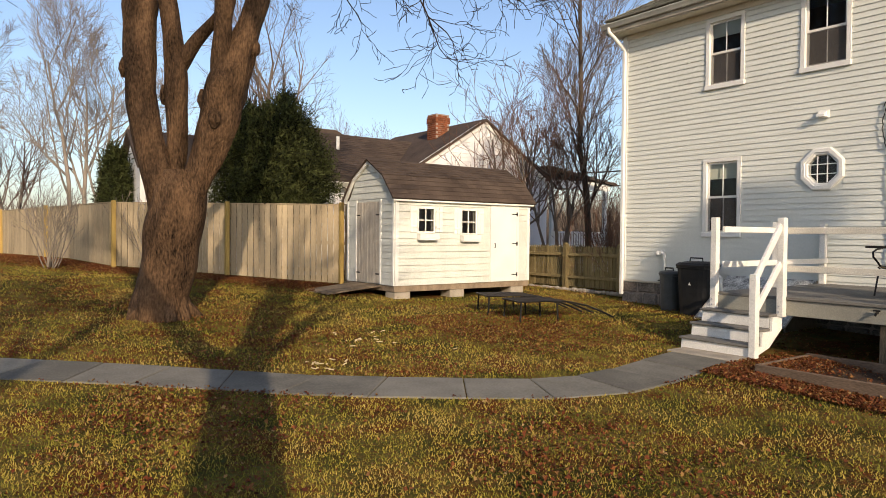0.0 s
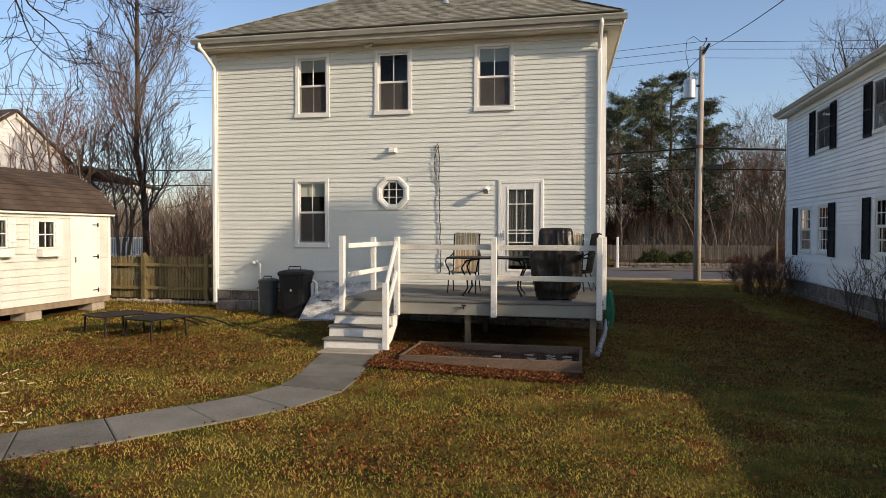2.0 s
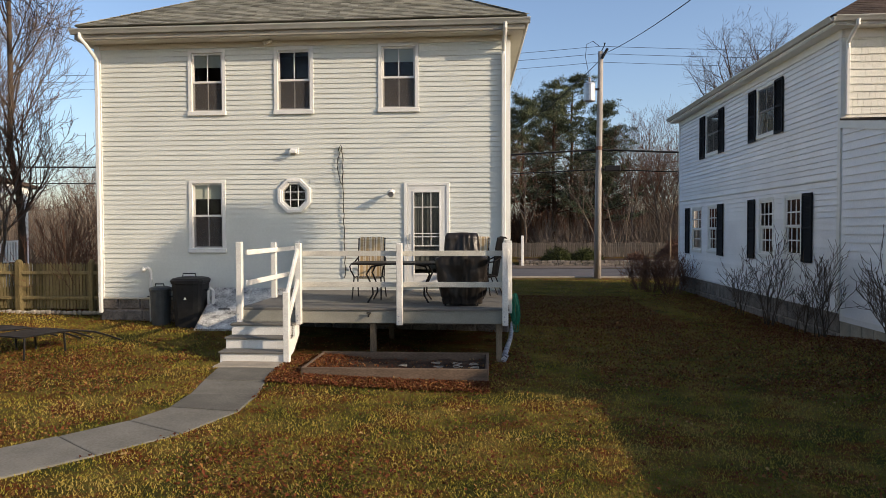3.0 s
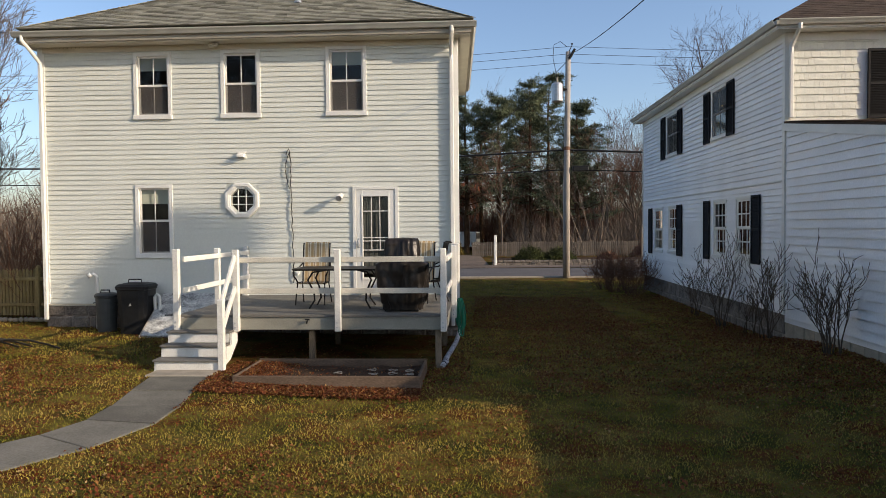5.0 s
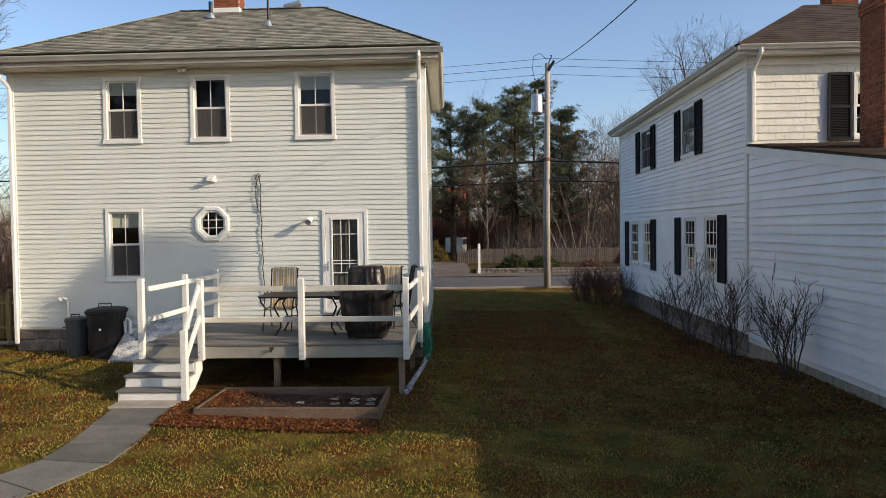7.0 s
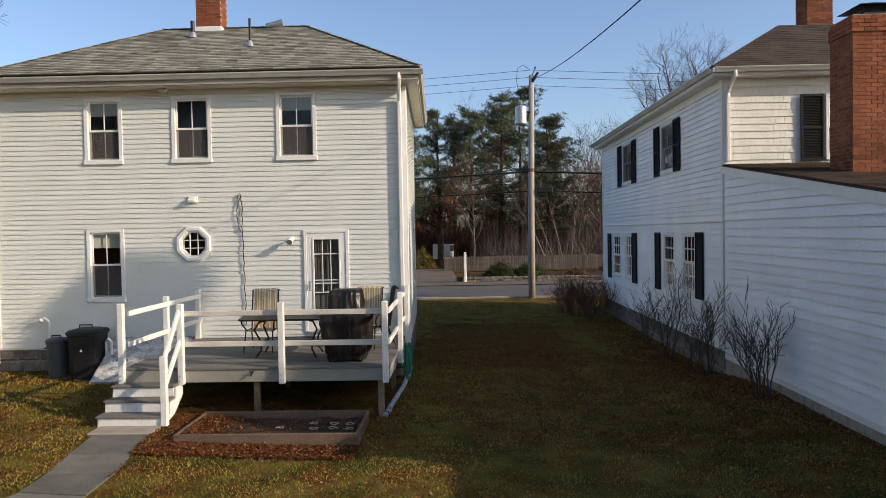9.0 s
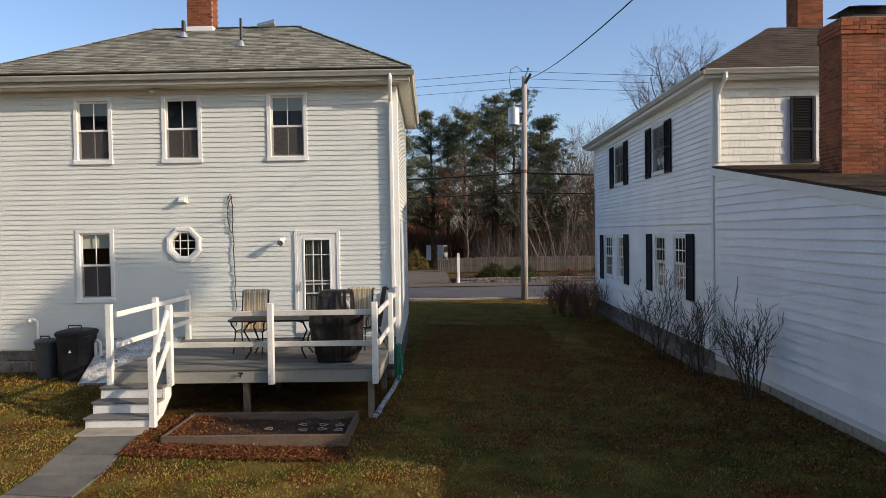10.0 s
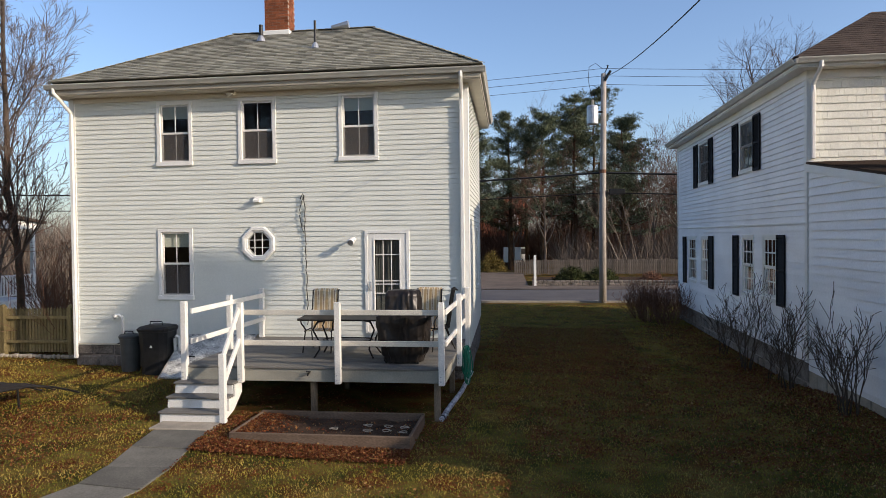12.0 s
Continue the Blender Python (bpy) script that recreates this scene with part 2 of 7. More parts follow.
# ---- mesh building ----
class Mesh:
    """Vertices and faces gathered piece by piece."""

    def __init__(self):
        self.v, self.f = [], []

    def add(self, verts, faces):
        k = len(self.v)
        self.v += [tuple(p) for p in verts]
        self.f += [tuple(k + i for i in f) for f in faces]
        return self

    def box(self, a, b, bevel=0.0, m=None):
        """A box from corner a to corner b, its edges chamfered."""
        lo, hi = [min(p, q) for p, q in zip(a, b)], [max(p, q) for p, q in zip(a, b)]
        if bevel <= 0:
            vs = [Vector((x, y, z)) for x in (lo[0], hi[0]) for y in (lo[1], hi[1]) for z in (lo[2], hi[2])]
            fs = [(0, 1, 3, 2), (4, 6, 7, 5), (0, 4, 5, 1), (2, 3, 7, 6), (0, 2, 6, 4), (1, 5, 7, 3)]
        else:
            bv = min(bevel, *[(h - l) * 0.45 for l, h in zip(lo, hi)])
            vs, idx = [], {}
            for i in range(8):
                s = [(i >> 2) & 1, (i >> 1) & 1, i & 1]
                c = [hi[k] if s[k] else lo[k] for k in range(3)]
                for ax in range(3):
                    p = [c[k] + (0 if k == ax else (-bv if s[k] else bv)) for k in range(3)]
                    idx[(i, ax)] = len(vs)
                    vs.append(Vector(p))
            fs = []
            for ax in range(3):
                o = [k for k in range(3) if k != ax]
                for s in (0, 1):
                    ring = []
                    for p, q in ((0, 0), (1, 0), (1, 1), (0, 1)):
                        bits = [0, 0, 0]
                        bits[ax], bits[o[0]], bits[o[1]] = s, p, q
                        ring.append(idx[(bits[0] * 4 + bits[1] * 2 + bits[2], ax)])
                    fs.append(tuple(ring if (s == 1) == (ax != 1) else ring[::-1]))
                for p in (0, 1):
                    for q in (0, 1):
                        c0, c1 = [0, 0, 0], [0, 0, 0]
                        c0[o[0]], c0[o[1]] = p, q
                        c1[o[0]], c1[o[1]], c1[ax] = p, q, 1
                        i0, i1 = c0[0] * 4 + c0[1] * 2 + c0[2], c1[0] * 4 + c1[1] * 2 + c1[2]
                        fs.append((idx[(i0, o[0])], idx[(i1, o[0])], idx[(i1, o[1])], idx[(i0, o[1])]))
            for i in range(8):
                fs.append((idx[(i, 0)], idx[(i, 1)], idx[(i, 2)]))
        if m:
            vs = [m @ p for p in vs]
        return self.add(vs, fs)

    def beam(self, p, q, w, h, bevel=0.004, up=(0, 0, 1)):
        """A bar of section w x h from p to q."""
        p, q = Vector(p), Vector(q)
        d = q - p
        x = d.normalized()
        u = Vector(up)
        if abs(x.dot(u)) > 0.98:
            u = Vector((0, 1, 0))
        y = u.cross(x).normalized()
        z = x.cross(y)
        m = Matrix((x, y, z)).transposed().to_4x4()
        m.translation = p
        return self.box((0, -w / 2, -h / 2), (d.length, w / 2, h / 2), bevel, m)

    def tube(self, pts, radii, sides=8, cap=True):
        """A round bar along pts."""
        pts = [Vector(p) for p in pts]
        if not hasattr(radii, "__len__"):
            radii = [radii] * len(pts)
        vs, fs = [], []
        side = None
        for i, p in enumerate(pts):
            d = (pts[min(i + 1, len(pts) - 1)] - pts[max(i - 1, 0)]).normalized()
            if side is None:
                side = d.orthogonal().normalized()
            side = (side - d * side.dot(d))
            side = side.normalized() if side.length > 1e-6 else d.orthogonal().normalized()
            other = d.cross(side)
            for k in range(sides):
                a = 2 * math.pi * k / sides
                vs.append(p + (side * math.cos(a) + other * math.sin(a)) * radii[i])
        for i in range(len(pts) - 1):
            for k in range(sides):
                a, b = i * sides + k, i * sides + (k + 1) % sides
                fs.append((a, b, b + sides, a + sides))
        if cap:
            fs.append(tuple(range(sides - 1, -1, -1)))
            fs.append(tuple(range(len(vs) - sides, len(vs))))
        return self.add(vs, fs)

    def lathe(self, profile, sides=20, centre=(0, 0, 0), arc=None):
        """A turned body from (radius, height) pairs about a vertical axis."""
        vs, fs = [], []
        for r, z in profile:
            for k in range(sides):
                a = 2 * math.pi * k / sides
                vs.append((centre[0] + r * math.cos(a), centre[1] + r * math.sin(a), centre[2] + z))
        for i in range(len(profile) - 1):
            for k in range(sides):
                a, b = i * sides + k, i * sides + (k + 1) % sides
                fs.append((a, b, b + sides, a + sides))
        fs.append(tuple(range(sides - 1, -1, -1)))
        fs.append(tuple(range(len(vs) - sides, len(vs))))
        return self.add(vs, fs)

    def prism(self, outline, y0, y1, axis="y"):
        """A flat outline of (u, z) pairs pushed from y0 to y1 along an axis."""
        k = len(outline)
        put = (lambda u, w, z: (u, w, z)) if axis == "y" else (lambda u, w, z: (w, u, z))
        vs = [put(u, y0, z) for u, z in outline] + [put(u, y1, z) for u, z in outline]
        fs = [tuple(range(k)), tuple(range(2 * k - 1, k - 1, -1))]
        fs += [(i, i + k, (i + 1) % k + k, (i + 1) % k) for i in range(k)]
        return self.add(vs, fs)

    def data(self, name, mat, smooth=False):
        me = bpy.data.meshes.new(name)
        me.from_pydata(self.v, [], self.f)
        me.materials.append(mat)
        if smooth:
            me.polygons.foreach_set("use_smooth", [True] * len(me.polygons))
        bm = bmesh.new()
        bm.from_mesh(me)
        bmesh.ops.recalc_face_normals(bm, faces=bm.faces)
        bm.to_mesh(me)
        bm.free()
        return me


def raw(name, verts, faces, mat):
    """A large joined mesh straight from arrays of vertices and equal-sided faces."""
    me = bpy.data.meshes.new(name)
    k = faces.shape[1]
    me.vertices.add(len(verts))
    me.vertices.foreach_set("co", np.asarray(verts, np.float32).ravel())
    me.loops.add(faces.size)
    me.loops.foreach_set("vertex_index", faces.astype(np.int32).ravel())
    me.polygons.add(len(faces))
    me.polygons.foreach_set("loop_start", np.arange(0, faces.size, k, dtype=np.int32))
    me.materials.append(mat)
    me.update()
    me.validate()
    return me


def thing(name, at=(0, 0, 0), label="", category="", group="", kind="", rz=0):
    ob = new(name)
    ob.empty_display_size = 0.2
    ob.matrix_world = pose(*at, 0, 0, rz)
    return tagged(ob, label, category, group, kind)


def part(name, mesh, mat, parent, label="", smooth=False):
    """One mesh object under a thing or a part, its points given from the thing's base."""
    ob = new(name, mesh.data(name, mat, smooth) if isinstance(mesh, Mesh) else mesh)
    ob.parent = parent
    if label:
        ob["label"] = label
    return ob


def solo(name, mesh, mat, label="", category="", group="", kind="", smooth=False):
    ob = new(name, mesh.data(name, mat, smooth) if isinstance(mesh, Mesh) else mesh)
    return tagged(ob, label, category, group, kind)


def grade(x, y):
    """Height of the ground."""
    xc = max(-18.0, min(12.0, x))
    lift = max(0.0, -xc - 3.0)
    z = 0.06 - 0.024 * xc + 0.0048 * min(lift, 9) ** 2 * max(0.10, min(1.2, (-y - 3.5) / 5.5))
    fade = max(0.0, min(1.0, (y - 4.0) / 10.0))
    z = z * (1 - fade) - 0.12 * fade
    near = max(0.0, min(1.0, (x - 5.5) / 3.5)) * max(0.0, min(1.0, (1.5 - y) / 4.0))
    return z + 0.30 * near * near * (3 - 2 * near)


def siding(mesh, u0, u1, z0, z1, expo, holes=(), proud=0.016, put=None, left=None, right=None):
    """Lapped boards: each course a wedge, thin at the top, cut round the holes (u0, u1, z0, z1); left(z), right(z) trim slanted ends."""
    z = z0
    while z < z1 - 1e-4:
        top = min(z + expo, z1)
        cuts = sorted({z, top, *[h for _, _, a, b in holes for h in (a, b) if z < h < top]})
        for a, b in zip(cuts, cuts[1:]):
            mid = (a + b) / 2
            spans = [(u0, u1)]
            for h0, h1, ha, hb in holes:
                if ha < mid < hb:
                    spans = [s for p, q in spans for s in ((p, min(q, h0)), (max(p, h1), q)) if s[1] - s[0] > 0.005]
            for p, q in spans:
                pa, qa, pb, qb = p, q, p, q
                if left:
                    pa, pb = max(p, left(a)), max(p, left(b))
                if right:
                    qa, qb = min(q, right(a)), min(q, right(b))
                if qa - pa < 0.01:
                    continue
                qb = max(qb, pb + 0.001)
                fa = proud * (1 - (a - z) / expo * 0.85)
                fb = proud * (1 - (b - z) / expo * 0.85)
                vs = [put(pa, fa, a), put(qa, fa, a), put(qb, fb, b), put(pb, fb, b), put(pa, 0, a), put(qa, 0, a)]
                mesh.add(vs, [(0, 1, 2, 3), (4, 5, 1, 0)])
        z = top
    return mesh


def clapboards(parent, mat, u0, u1, z0, z1, expo, holes, proud, put, left=None, right=None):
    """Lapped boards, each course a part of its own."""
    z = z0
    while z < z1 - 1e-4:
        top = min(z + expo, z1)
        m = siding(Mesh(), u0, u1, z, top, expo, holes, proud, put, left, right)
        for k in range(0, len(m.v), 6):
            part("clapboard", Mesh().add(m.v[k:k + 6], [(0, 1, 2, 3), (4, 5, 1, 0)]), mat, parent)
        z = top


def shingles(mesh, corners, expo=0.14, width=0.32, lift=0.012, seed=1):
    """Lapped tabs on a sloping plane: corners are eave left, eave right, top right, top left."""
    rnd = random.Random(seed)
    a, b, c, d = (Vector(p) for p in corners)
    nrm = (b - a).cross(d - a).normalized()
    rise = (((c + d) / 2 - (a + b) / 2)).length
    rows = max(1, int(rise / expo))
    for r in range(rows):
        t0, t1 = r / rows, min(1.0, (r + 1.15) / rows)
        l0, r0, l1, r1 = a.lerp(d, t0), b.lerp(c, t0), a.lerp(d, t1), b.lerp(c, t1)
        n = max(1, int((r0 - l0).length / width))
        cuts = [0.0] + sorted(min(0.999, max(0.001, (i + rnd.uniform(-0.2, 0.2) + (0.5 if r % 2 else 0)) / n)) for i in range(1, n)) + [1.0]
        for s, e in zip(cuts, cuts[1:]):
            if e - s < 0.002:
                continue
            h = lift + rnd.uniform(0, 0.006)
            p0, p1, p2, p3 = l0.lerp(r0, s), l0.lerp(r0, e), l1.lerp(r1, e), l1.lerp(r1, s)
            u = nrm * h
            mesh.add([p0 + u, p1 + u, p2 + nrm * 0.002, p3 + nrm * 0.002, p0, p1], [(0, 1, 2, 3), (4, 5, 1, 0)])
    return mesh


# ---- ground ----
def build_ground():
    # finer squares near the yard, growing towards the horizon
    xs = sorted({*np.arange(-20, 16.01, 0.5).round(2), *[s * v for v in (24, 30, 40, 60, 90, 140, 220, 400, 900, 2500) for s in (-1, 1)]})
    ys = sorted({*np.arange(-22, 50.01, 0.5).round(2), *[-v for v in (26, 34, 50, 80, 140, 300, 900, 2500)], *[60, 80, 120, 200, 400, 900, 2500]})
    xs, ys = [float(v) for v in xs], [float(v) for v in ys]
    verts = [(x, y, grade(x, y) + 0.025 * noise.noise((x * 0.35, y * 0.35, 0))) for y in ys for x in xs]
    w = len(xs)
    faces = np.array([(j * w + i, j * w + i + 1, (j + 1) * w + i + 1, (j + 1) * w + i) for j in range(len(ys) - 1) for i in range(w - 1)])
    me = raw("ground", verts, faces, LAWN)
    me.polygons.foreach_set("use_smooth", [True] * len(me.polygons))
    return tagged(new("ground", me), "lawn of short winter grass with fallen leaves", "ground", kind="structure")


def on_ground(x, y):
    return grade(x, y) + 0.025 * noise.noise((x * 0.35, y * 0.35, 0))


build_ground()


# ---- windows ----
def sash_window(parent, name, u0, u1, z0, z1, put, blind=0.45, casing=0.075, bars=True, six=False, screen=False, out=0.0):
    """A hung window in a wall opening: casing, sill, two sashes with bars, panes and a blind behind. put(u, out, z) places a point."""
    def bx(m, a, b, bev=0.004):
        p, q = put(*a), put(*b)
        m.box(p, q, bev)
    c = casing
    o = [(u0, z0 + 0.02), (u0 + c, z0 + 0.02), (u0 + c, z1 - c), (u1 - c, z1 - c), (u1 - c, z0 + 0.02), (u1, z0 + 0.02), (u1, z1), (u0, z1)]
    m = Mesh().add([put(u, 0.035, z) for u, z in o] + [put(u, -0.06, z) for u, z in o], [tuple(range(8)), tuple(range(15, 7, -1))] + [(k, k + 8, (k + 1) % 8 + 8, (k + 1) % 8) for k in range(8)])
    win = part(name, m, WHITE, parent)
    m = Mesh()
    bx(m, (u0 - 0.015, -0.06, z0), (u1 + 0.015, 0.06, z0 + 0.10), 0.008)
    part("sill", m, WHITE, win)
    i0, i1, b0, b1 = u0 + c, u1 - c, z0 + 0.10, z1 - c
    zm = (b0 + b1) / 2
    s = 0.06 if six else 0.045
    cols, hw = (3, 0.017) if six else (2, 0.01)
    for a, b, dep in ((zm - 0.02, b1, -0.02 + out), (b0, zm + 0.02, -0.045 + out)):
        o = [(i0, a), (i1, a), (i1, b), (i0, b), (i0 + s, a + s), (i1 - s, a + s), (i1 - s, b - s), (i0 + s, b - s)]
        fs = []
        for k in range(4):
            n = (k + 1) % 4
            fs += [(k, n, n + 4, k + 4), (k + 8, k + 12, n + 12, n + 8), (k + 4, n + 4, n + 12, k + 12), (k, k + 8, n + 8, n)]
        part("sash", Mesh().add([put(u, d, z) for d in (dep, dep - 0.02) for u, z in o], fs), SASH, win)
        for j in range(1, cols):
            u = i0 + (i1 - i0) * j / cols
            m = Mesh()
            bx(m, (u - hw, dep - 0.016, a + s), (u + hw, dep - 0.004, b - s), 0.002)
            part("muntin", m, SASH, win)
        if six:
            z = (a + b) / 2
            m = Mesh()
            bx(m, (i0 + s, dep - 0.015, z - hw), (i1 - s, dep - 0.005, z + hw), 0.002)
            part("muntin", m, SASH, win)
        p = [put(i0 + s, dep - 0.012, a + s), put(i1 - s, dep - 0.012, a + s), put(i1 - s, dep - 0.012, b - s), put(i0 + s, dep - 0.012, b - s)]
        part("pane", Mesh().add(p, [(0, 1, 2, 3)]), GLASS, win).visible_shadow = False
    if screen:
        st, so = (b1 - 0.01, -0.006 + out) if screen == "full" else (zm - 0.01, -0.022 + out)
        p = [put(i0 + 0.02, so, b0 + 0.02), put(i1 - 0.02, so, b0 + 0.02), put(i1 - 0.02, so, st), put(i0 + 0.02, so, st)]
        part("insect_screen", Mesh().add(p, [(0, 1, 2, 3)]), SCREEN, win, "fine grey insect screen")
    if blind:
        m = Mesh()
        bx(m, (i0, -0.085, b1 - (b1 - b0) * blind), (i1, -0.075, b1), 0)
        part("blind", m, BLIND, win, "pale window blind half drawn")
    return win


def wall(mesh, u0, u1, z0, z1, holes, put, thick=0.14):
    """A wall with openings through it, as one skin round the solid cells of a grid."""
    us = sorted({u0, u1, *[h for a in holes for h in a[:2] if u0 < h < u1]})
    zs = sorted({z0, z1, *[h for a in holes for h in a[2:] if z0 < h < z1]})
    nu, nz = len(us), len(zs)
    solid = {(i, k) for i in range(nu - 1) for k in range(nz - 1) if not any(h[0] < (us[i] + us[i + 1]) / 2 < h[1] and h[2] < (zs[k] + zs[k + 1]) / 2 < h[3] for h in holes)}
    vs = [put(u, o, z) for o in (0, -thick) for u in us for z in zs]
    at = lambda i, k, s: s * nu * nz + i * nz + k
    fs = []
    for i, k in solid:
        fs.append((at(i, k, 0), at(i + 1, k, 0), at(i + 1, k + 1, 0), at(i, k + 1, 0)))
        fs.append((at(i, k, 1), at(i, k + 1, 1), at(i + 1, k + 1, 1), at(i + 1, k, 1)))
        for di, dk, p, q in ((-1, 0, (i, k), (i, k + 1)), (1, 0, (i + 1, k), (i + 1, k + 1)), (0, -1, (i, k), (i + 1, k)), (0, 1, (i, k + 1), (i + 1, k + 1))):
            if (i + di, k + dk) not in solid:
                fs.append((at(*p, 0), at(*q, 0), at(*q, 1), at(*p, 1)))
    return mesh.add(vs, fs)


def hip_roof(parent, x0, x1, y0, y1, z, rise, mat, seed, expo=0.14, faces="SEWN", run=3.0):
    """A hip roof over the eaves rectangle: sheathing and lapped tabs; run is how far the ridge ends stand in from the side eaves."""
    ym = (y0 + y1) / 2
    a, b = Vector((x0 + run, ym, z + rise)), Vector((x1 - run, ym, z + rise))
    c = [Vector((x0, y0, z)), Vector((x1, y0, z)), Vector((x1, y1, z)), Vector((x0, y1, z))]
    m = Mesh()
    m.add([*c, a, b], [(0, 1, 5, 4), (1, 2, 5), (2, 3, 4, 5), (3, 0, 4), (3, 2, 1, 0)])
    roof = part("roof", m, mat, parent)
    m = Mesh()
    up = Vector((0, 0, 0.004))
    sets = {"S": (c[0], c[1], b, a), "E": (c[1], c[2], b, b), "N": (c[2], c[3], a, b), "W": (c[3], c[0], a, a)}
    for k in faces:
        shingles(m, [p + up for p in sets[k]], expo, 0.24, 0.016, seed)
    part("shingles", m, mat, roof)
    m = Mesh()
    for p, q in ((c[0], a), (c[1], b), (a, b)):
        n = int((q - p).length / 0.25)
        for i in range(n):
            s, e = p.lerp(q, i / n), p.lerp(q, (i + 1.2) / n)
            m.beam(s + Vector((0, 0, 0.025)), e + Vector((0, 0, 0.012)), 0.16, 0.012, 0.003)
    part("ridge_cap", m, mat, roof)
    return roof


def gutter(parent, p, q, out, mat=None, name="gutter"):
    """A K-shaped gutter from p to q, open at the top."""
    p, q, o = Vector(p), Vector(q), Vector(out)
    prof = [(0.0, 0.0), (0.0, -0.11), (0.06, -0.11), (0.085, -0.06), (0.11, -0.02), (0.11, 0.0), (0.098, 0.0), (0.098, -0.018), (0.07, -0.06), (0.05, -0.098), (0.012, -0.098), (0.012, 0.0)]
    m = Mesh()
    k = len(prof)
    vs = [e + o * a + Vector((0, 0, b)) for e in (p, q) for a, b in prof]
    m.add(vs, [(i, (i + 1) % k, (i + 1) % k + k, i + k) for i in range(k)] + [tuple(range(k)), tuple(range(2 * k - 1, k - 1, -1))])
    return part(name, m, mat or ALU, parent)


def downspout(parent, x, y, ztop, zbot, reach, back, side=0):
    """A spout that leaves the gutter, kinks back to the wall and runs down."""
    m = Mesh()
    pts = [(x + side, y - reach, ztop), (x + side, y - reach, ztop - 0.10), (x + side * 0.6, y - reach * 0.75, ztop - 0.22), (x, y - back, ztop - 0.50), (x, y - back, ztop - 0.62)]
    m.tube(pts, 0.042, 8)
    m.box((x - 0.042, y - back - 0.035, zbot), (x + 0.042, y - back + 0.035, ztop - 0.55), 0.012)
    return part("downspout", m, WHITE, parent)


def brick_stack(parent, x0, x1, y0, y1, z0, z1, single=0, cap=True):
    """A chimney: mortar core with bricks proud of it, corbelled at the top."""
    m = Mesh()
    m.box((x0 + 0.008, y0 + 0.008, z0), (x1 - 0.008, y1 - 0.008, z1 - 0.01))
    core = part("shaft", m, MORTAR, parent)
    course, bl = 0.075, 0.215
    n = int((z1 - z0) / course)
    mb = Mesh()
    left = single
    for r in reversed(range(n)):
        z = z0 + r * course
        grow = 0.022 if cap and n - 4 <= r < n - 1 else 0.0
        for side in range(4):
            if side % 2 == 0:
                a, b = x0 - grow, x1 + grow
            else:
                a, b = y0 - grow + 0.09, y1 + grow - 0.09
            u = a - (bl / 2 if (r + side) % 2 else 0)
            while u < b - 0.02:
                s, e = max(a, u) + 0.005, min(b, u + bl) - 0.005
                if e - s > 0.02:
                    joined = mb
                    if left > 0 and side in (0, 3):
                        mb = Mesh()
                        left -= 1
                    if side == 0:
                        mb.box((s, y0 - grow, z + 0.005), (e, y0 + 0.09, z + course - 0.005))
                    elif side == 1:
                        mb.box((x1 + grow - 0.09, s, z + 0.005), (x1 + grow, e, z + course - 0.005))
                    elif side == 2:
                        mb.box((s, y1 - 0.09, z + 0.005), (e, y1 + grow, z + course - 0.005))
                    else:
                        mb.box((x0 - grow, s, z + 0.005), (x0 + 0.09, e, z + course - 0.005))
                    if mb is not joined:
                        part("brick", mb, BRICK, core)
                        mb = joined
                u += bl
    tagged(part("brickwork", mb, BRICK, core), kind="stuff")
    return core


# ---- the white house ----
HX0, HX1, HD = -7.0, 2.30, 6.0
EAVE = 6.70
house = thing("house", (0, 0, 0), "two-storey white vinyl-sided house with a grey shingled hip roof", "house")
back = lambda u, o, z: Vector((u, -o, z))
WINDOWS = [(-4.84, -3.99, 4.82, 6.29), (-2.88, -2.0, 4.82, 6.31), (-0.55, 0.335, 4.83, 6.34), (-4.86, -4.02, 1.76, 3.39)]
OCT = (-2.455, 3.02, 0.41)
DOOR = (0.0, 1.0, 1.02, 3.29)
inset = [(a + 0.05, b - 0.05, c + 0.05, d - 0.05) for a, b, c, d in WINDOWS]
oct_hole = (OCT[0] - 0.265, OCT[0] + 0.265, OCT[1] - 0.265, OCT[1] + 0.265)
door_hole = (DOOR[0] + 0.07, DOOR[1] - 0.07, DOOR[2], DOOR[3] - 0.07)
m = wall(Mesh(), HX0, HX1, 0.70, 6.5, inset + [oct_hole, door_hole], back)
part("wall", m, VINYL, house)
m = Mesh()
m.box((HX1 - 0.14, 0.142, 0.70), (HX1, HD - 0.142, 6.5))
part("wall", m, VINYL, house)
m = Mesh()
m.box((HX0, 0.142, 0.70), (HX0 + 0.14, HD - 0.142, 6.5))
part("wall", m, VINYL, house)
m = Mesh()
m.box((HX0, HD - 0.14, 0.70), (HX1, HD, 6.5))
part("wall", m, VINYL, house)
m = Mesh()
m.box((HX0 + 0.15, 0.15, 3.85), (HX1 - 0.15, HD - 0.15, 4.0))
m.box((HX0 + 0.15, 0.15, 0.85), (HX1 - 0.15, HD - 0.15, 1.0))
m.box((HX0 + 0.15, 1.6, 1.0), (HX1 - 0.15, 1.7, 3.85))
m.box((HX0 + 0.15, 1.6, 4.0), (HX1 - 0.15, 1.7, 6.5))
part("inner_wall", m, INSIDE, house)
EXPO = 0.110
clapboards(house, VINYL, HX0 + 0.13, HX1 - 0.13, 0.76, 6.42, EXPO, WINDOWS + [(OCT[0] - 0.36, OCT[0] + 0.36, OCT[1] - 0.36, OCT[1] + 0.36), DOOR], 0.019, back)
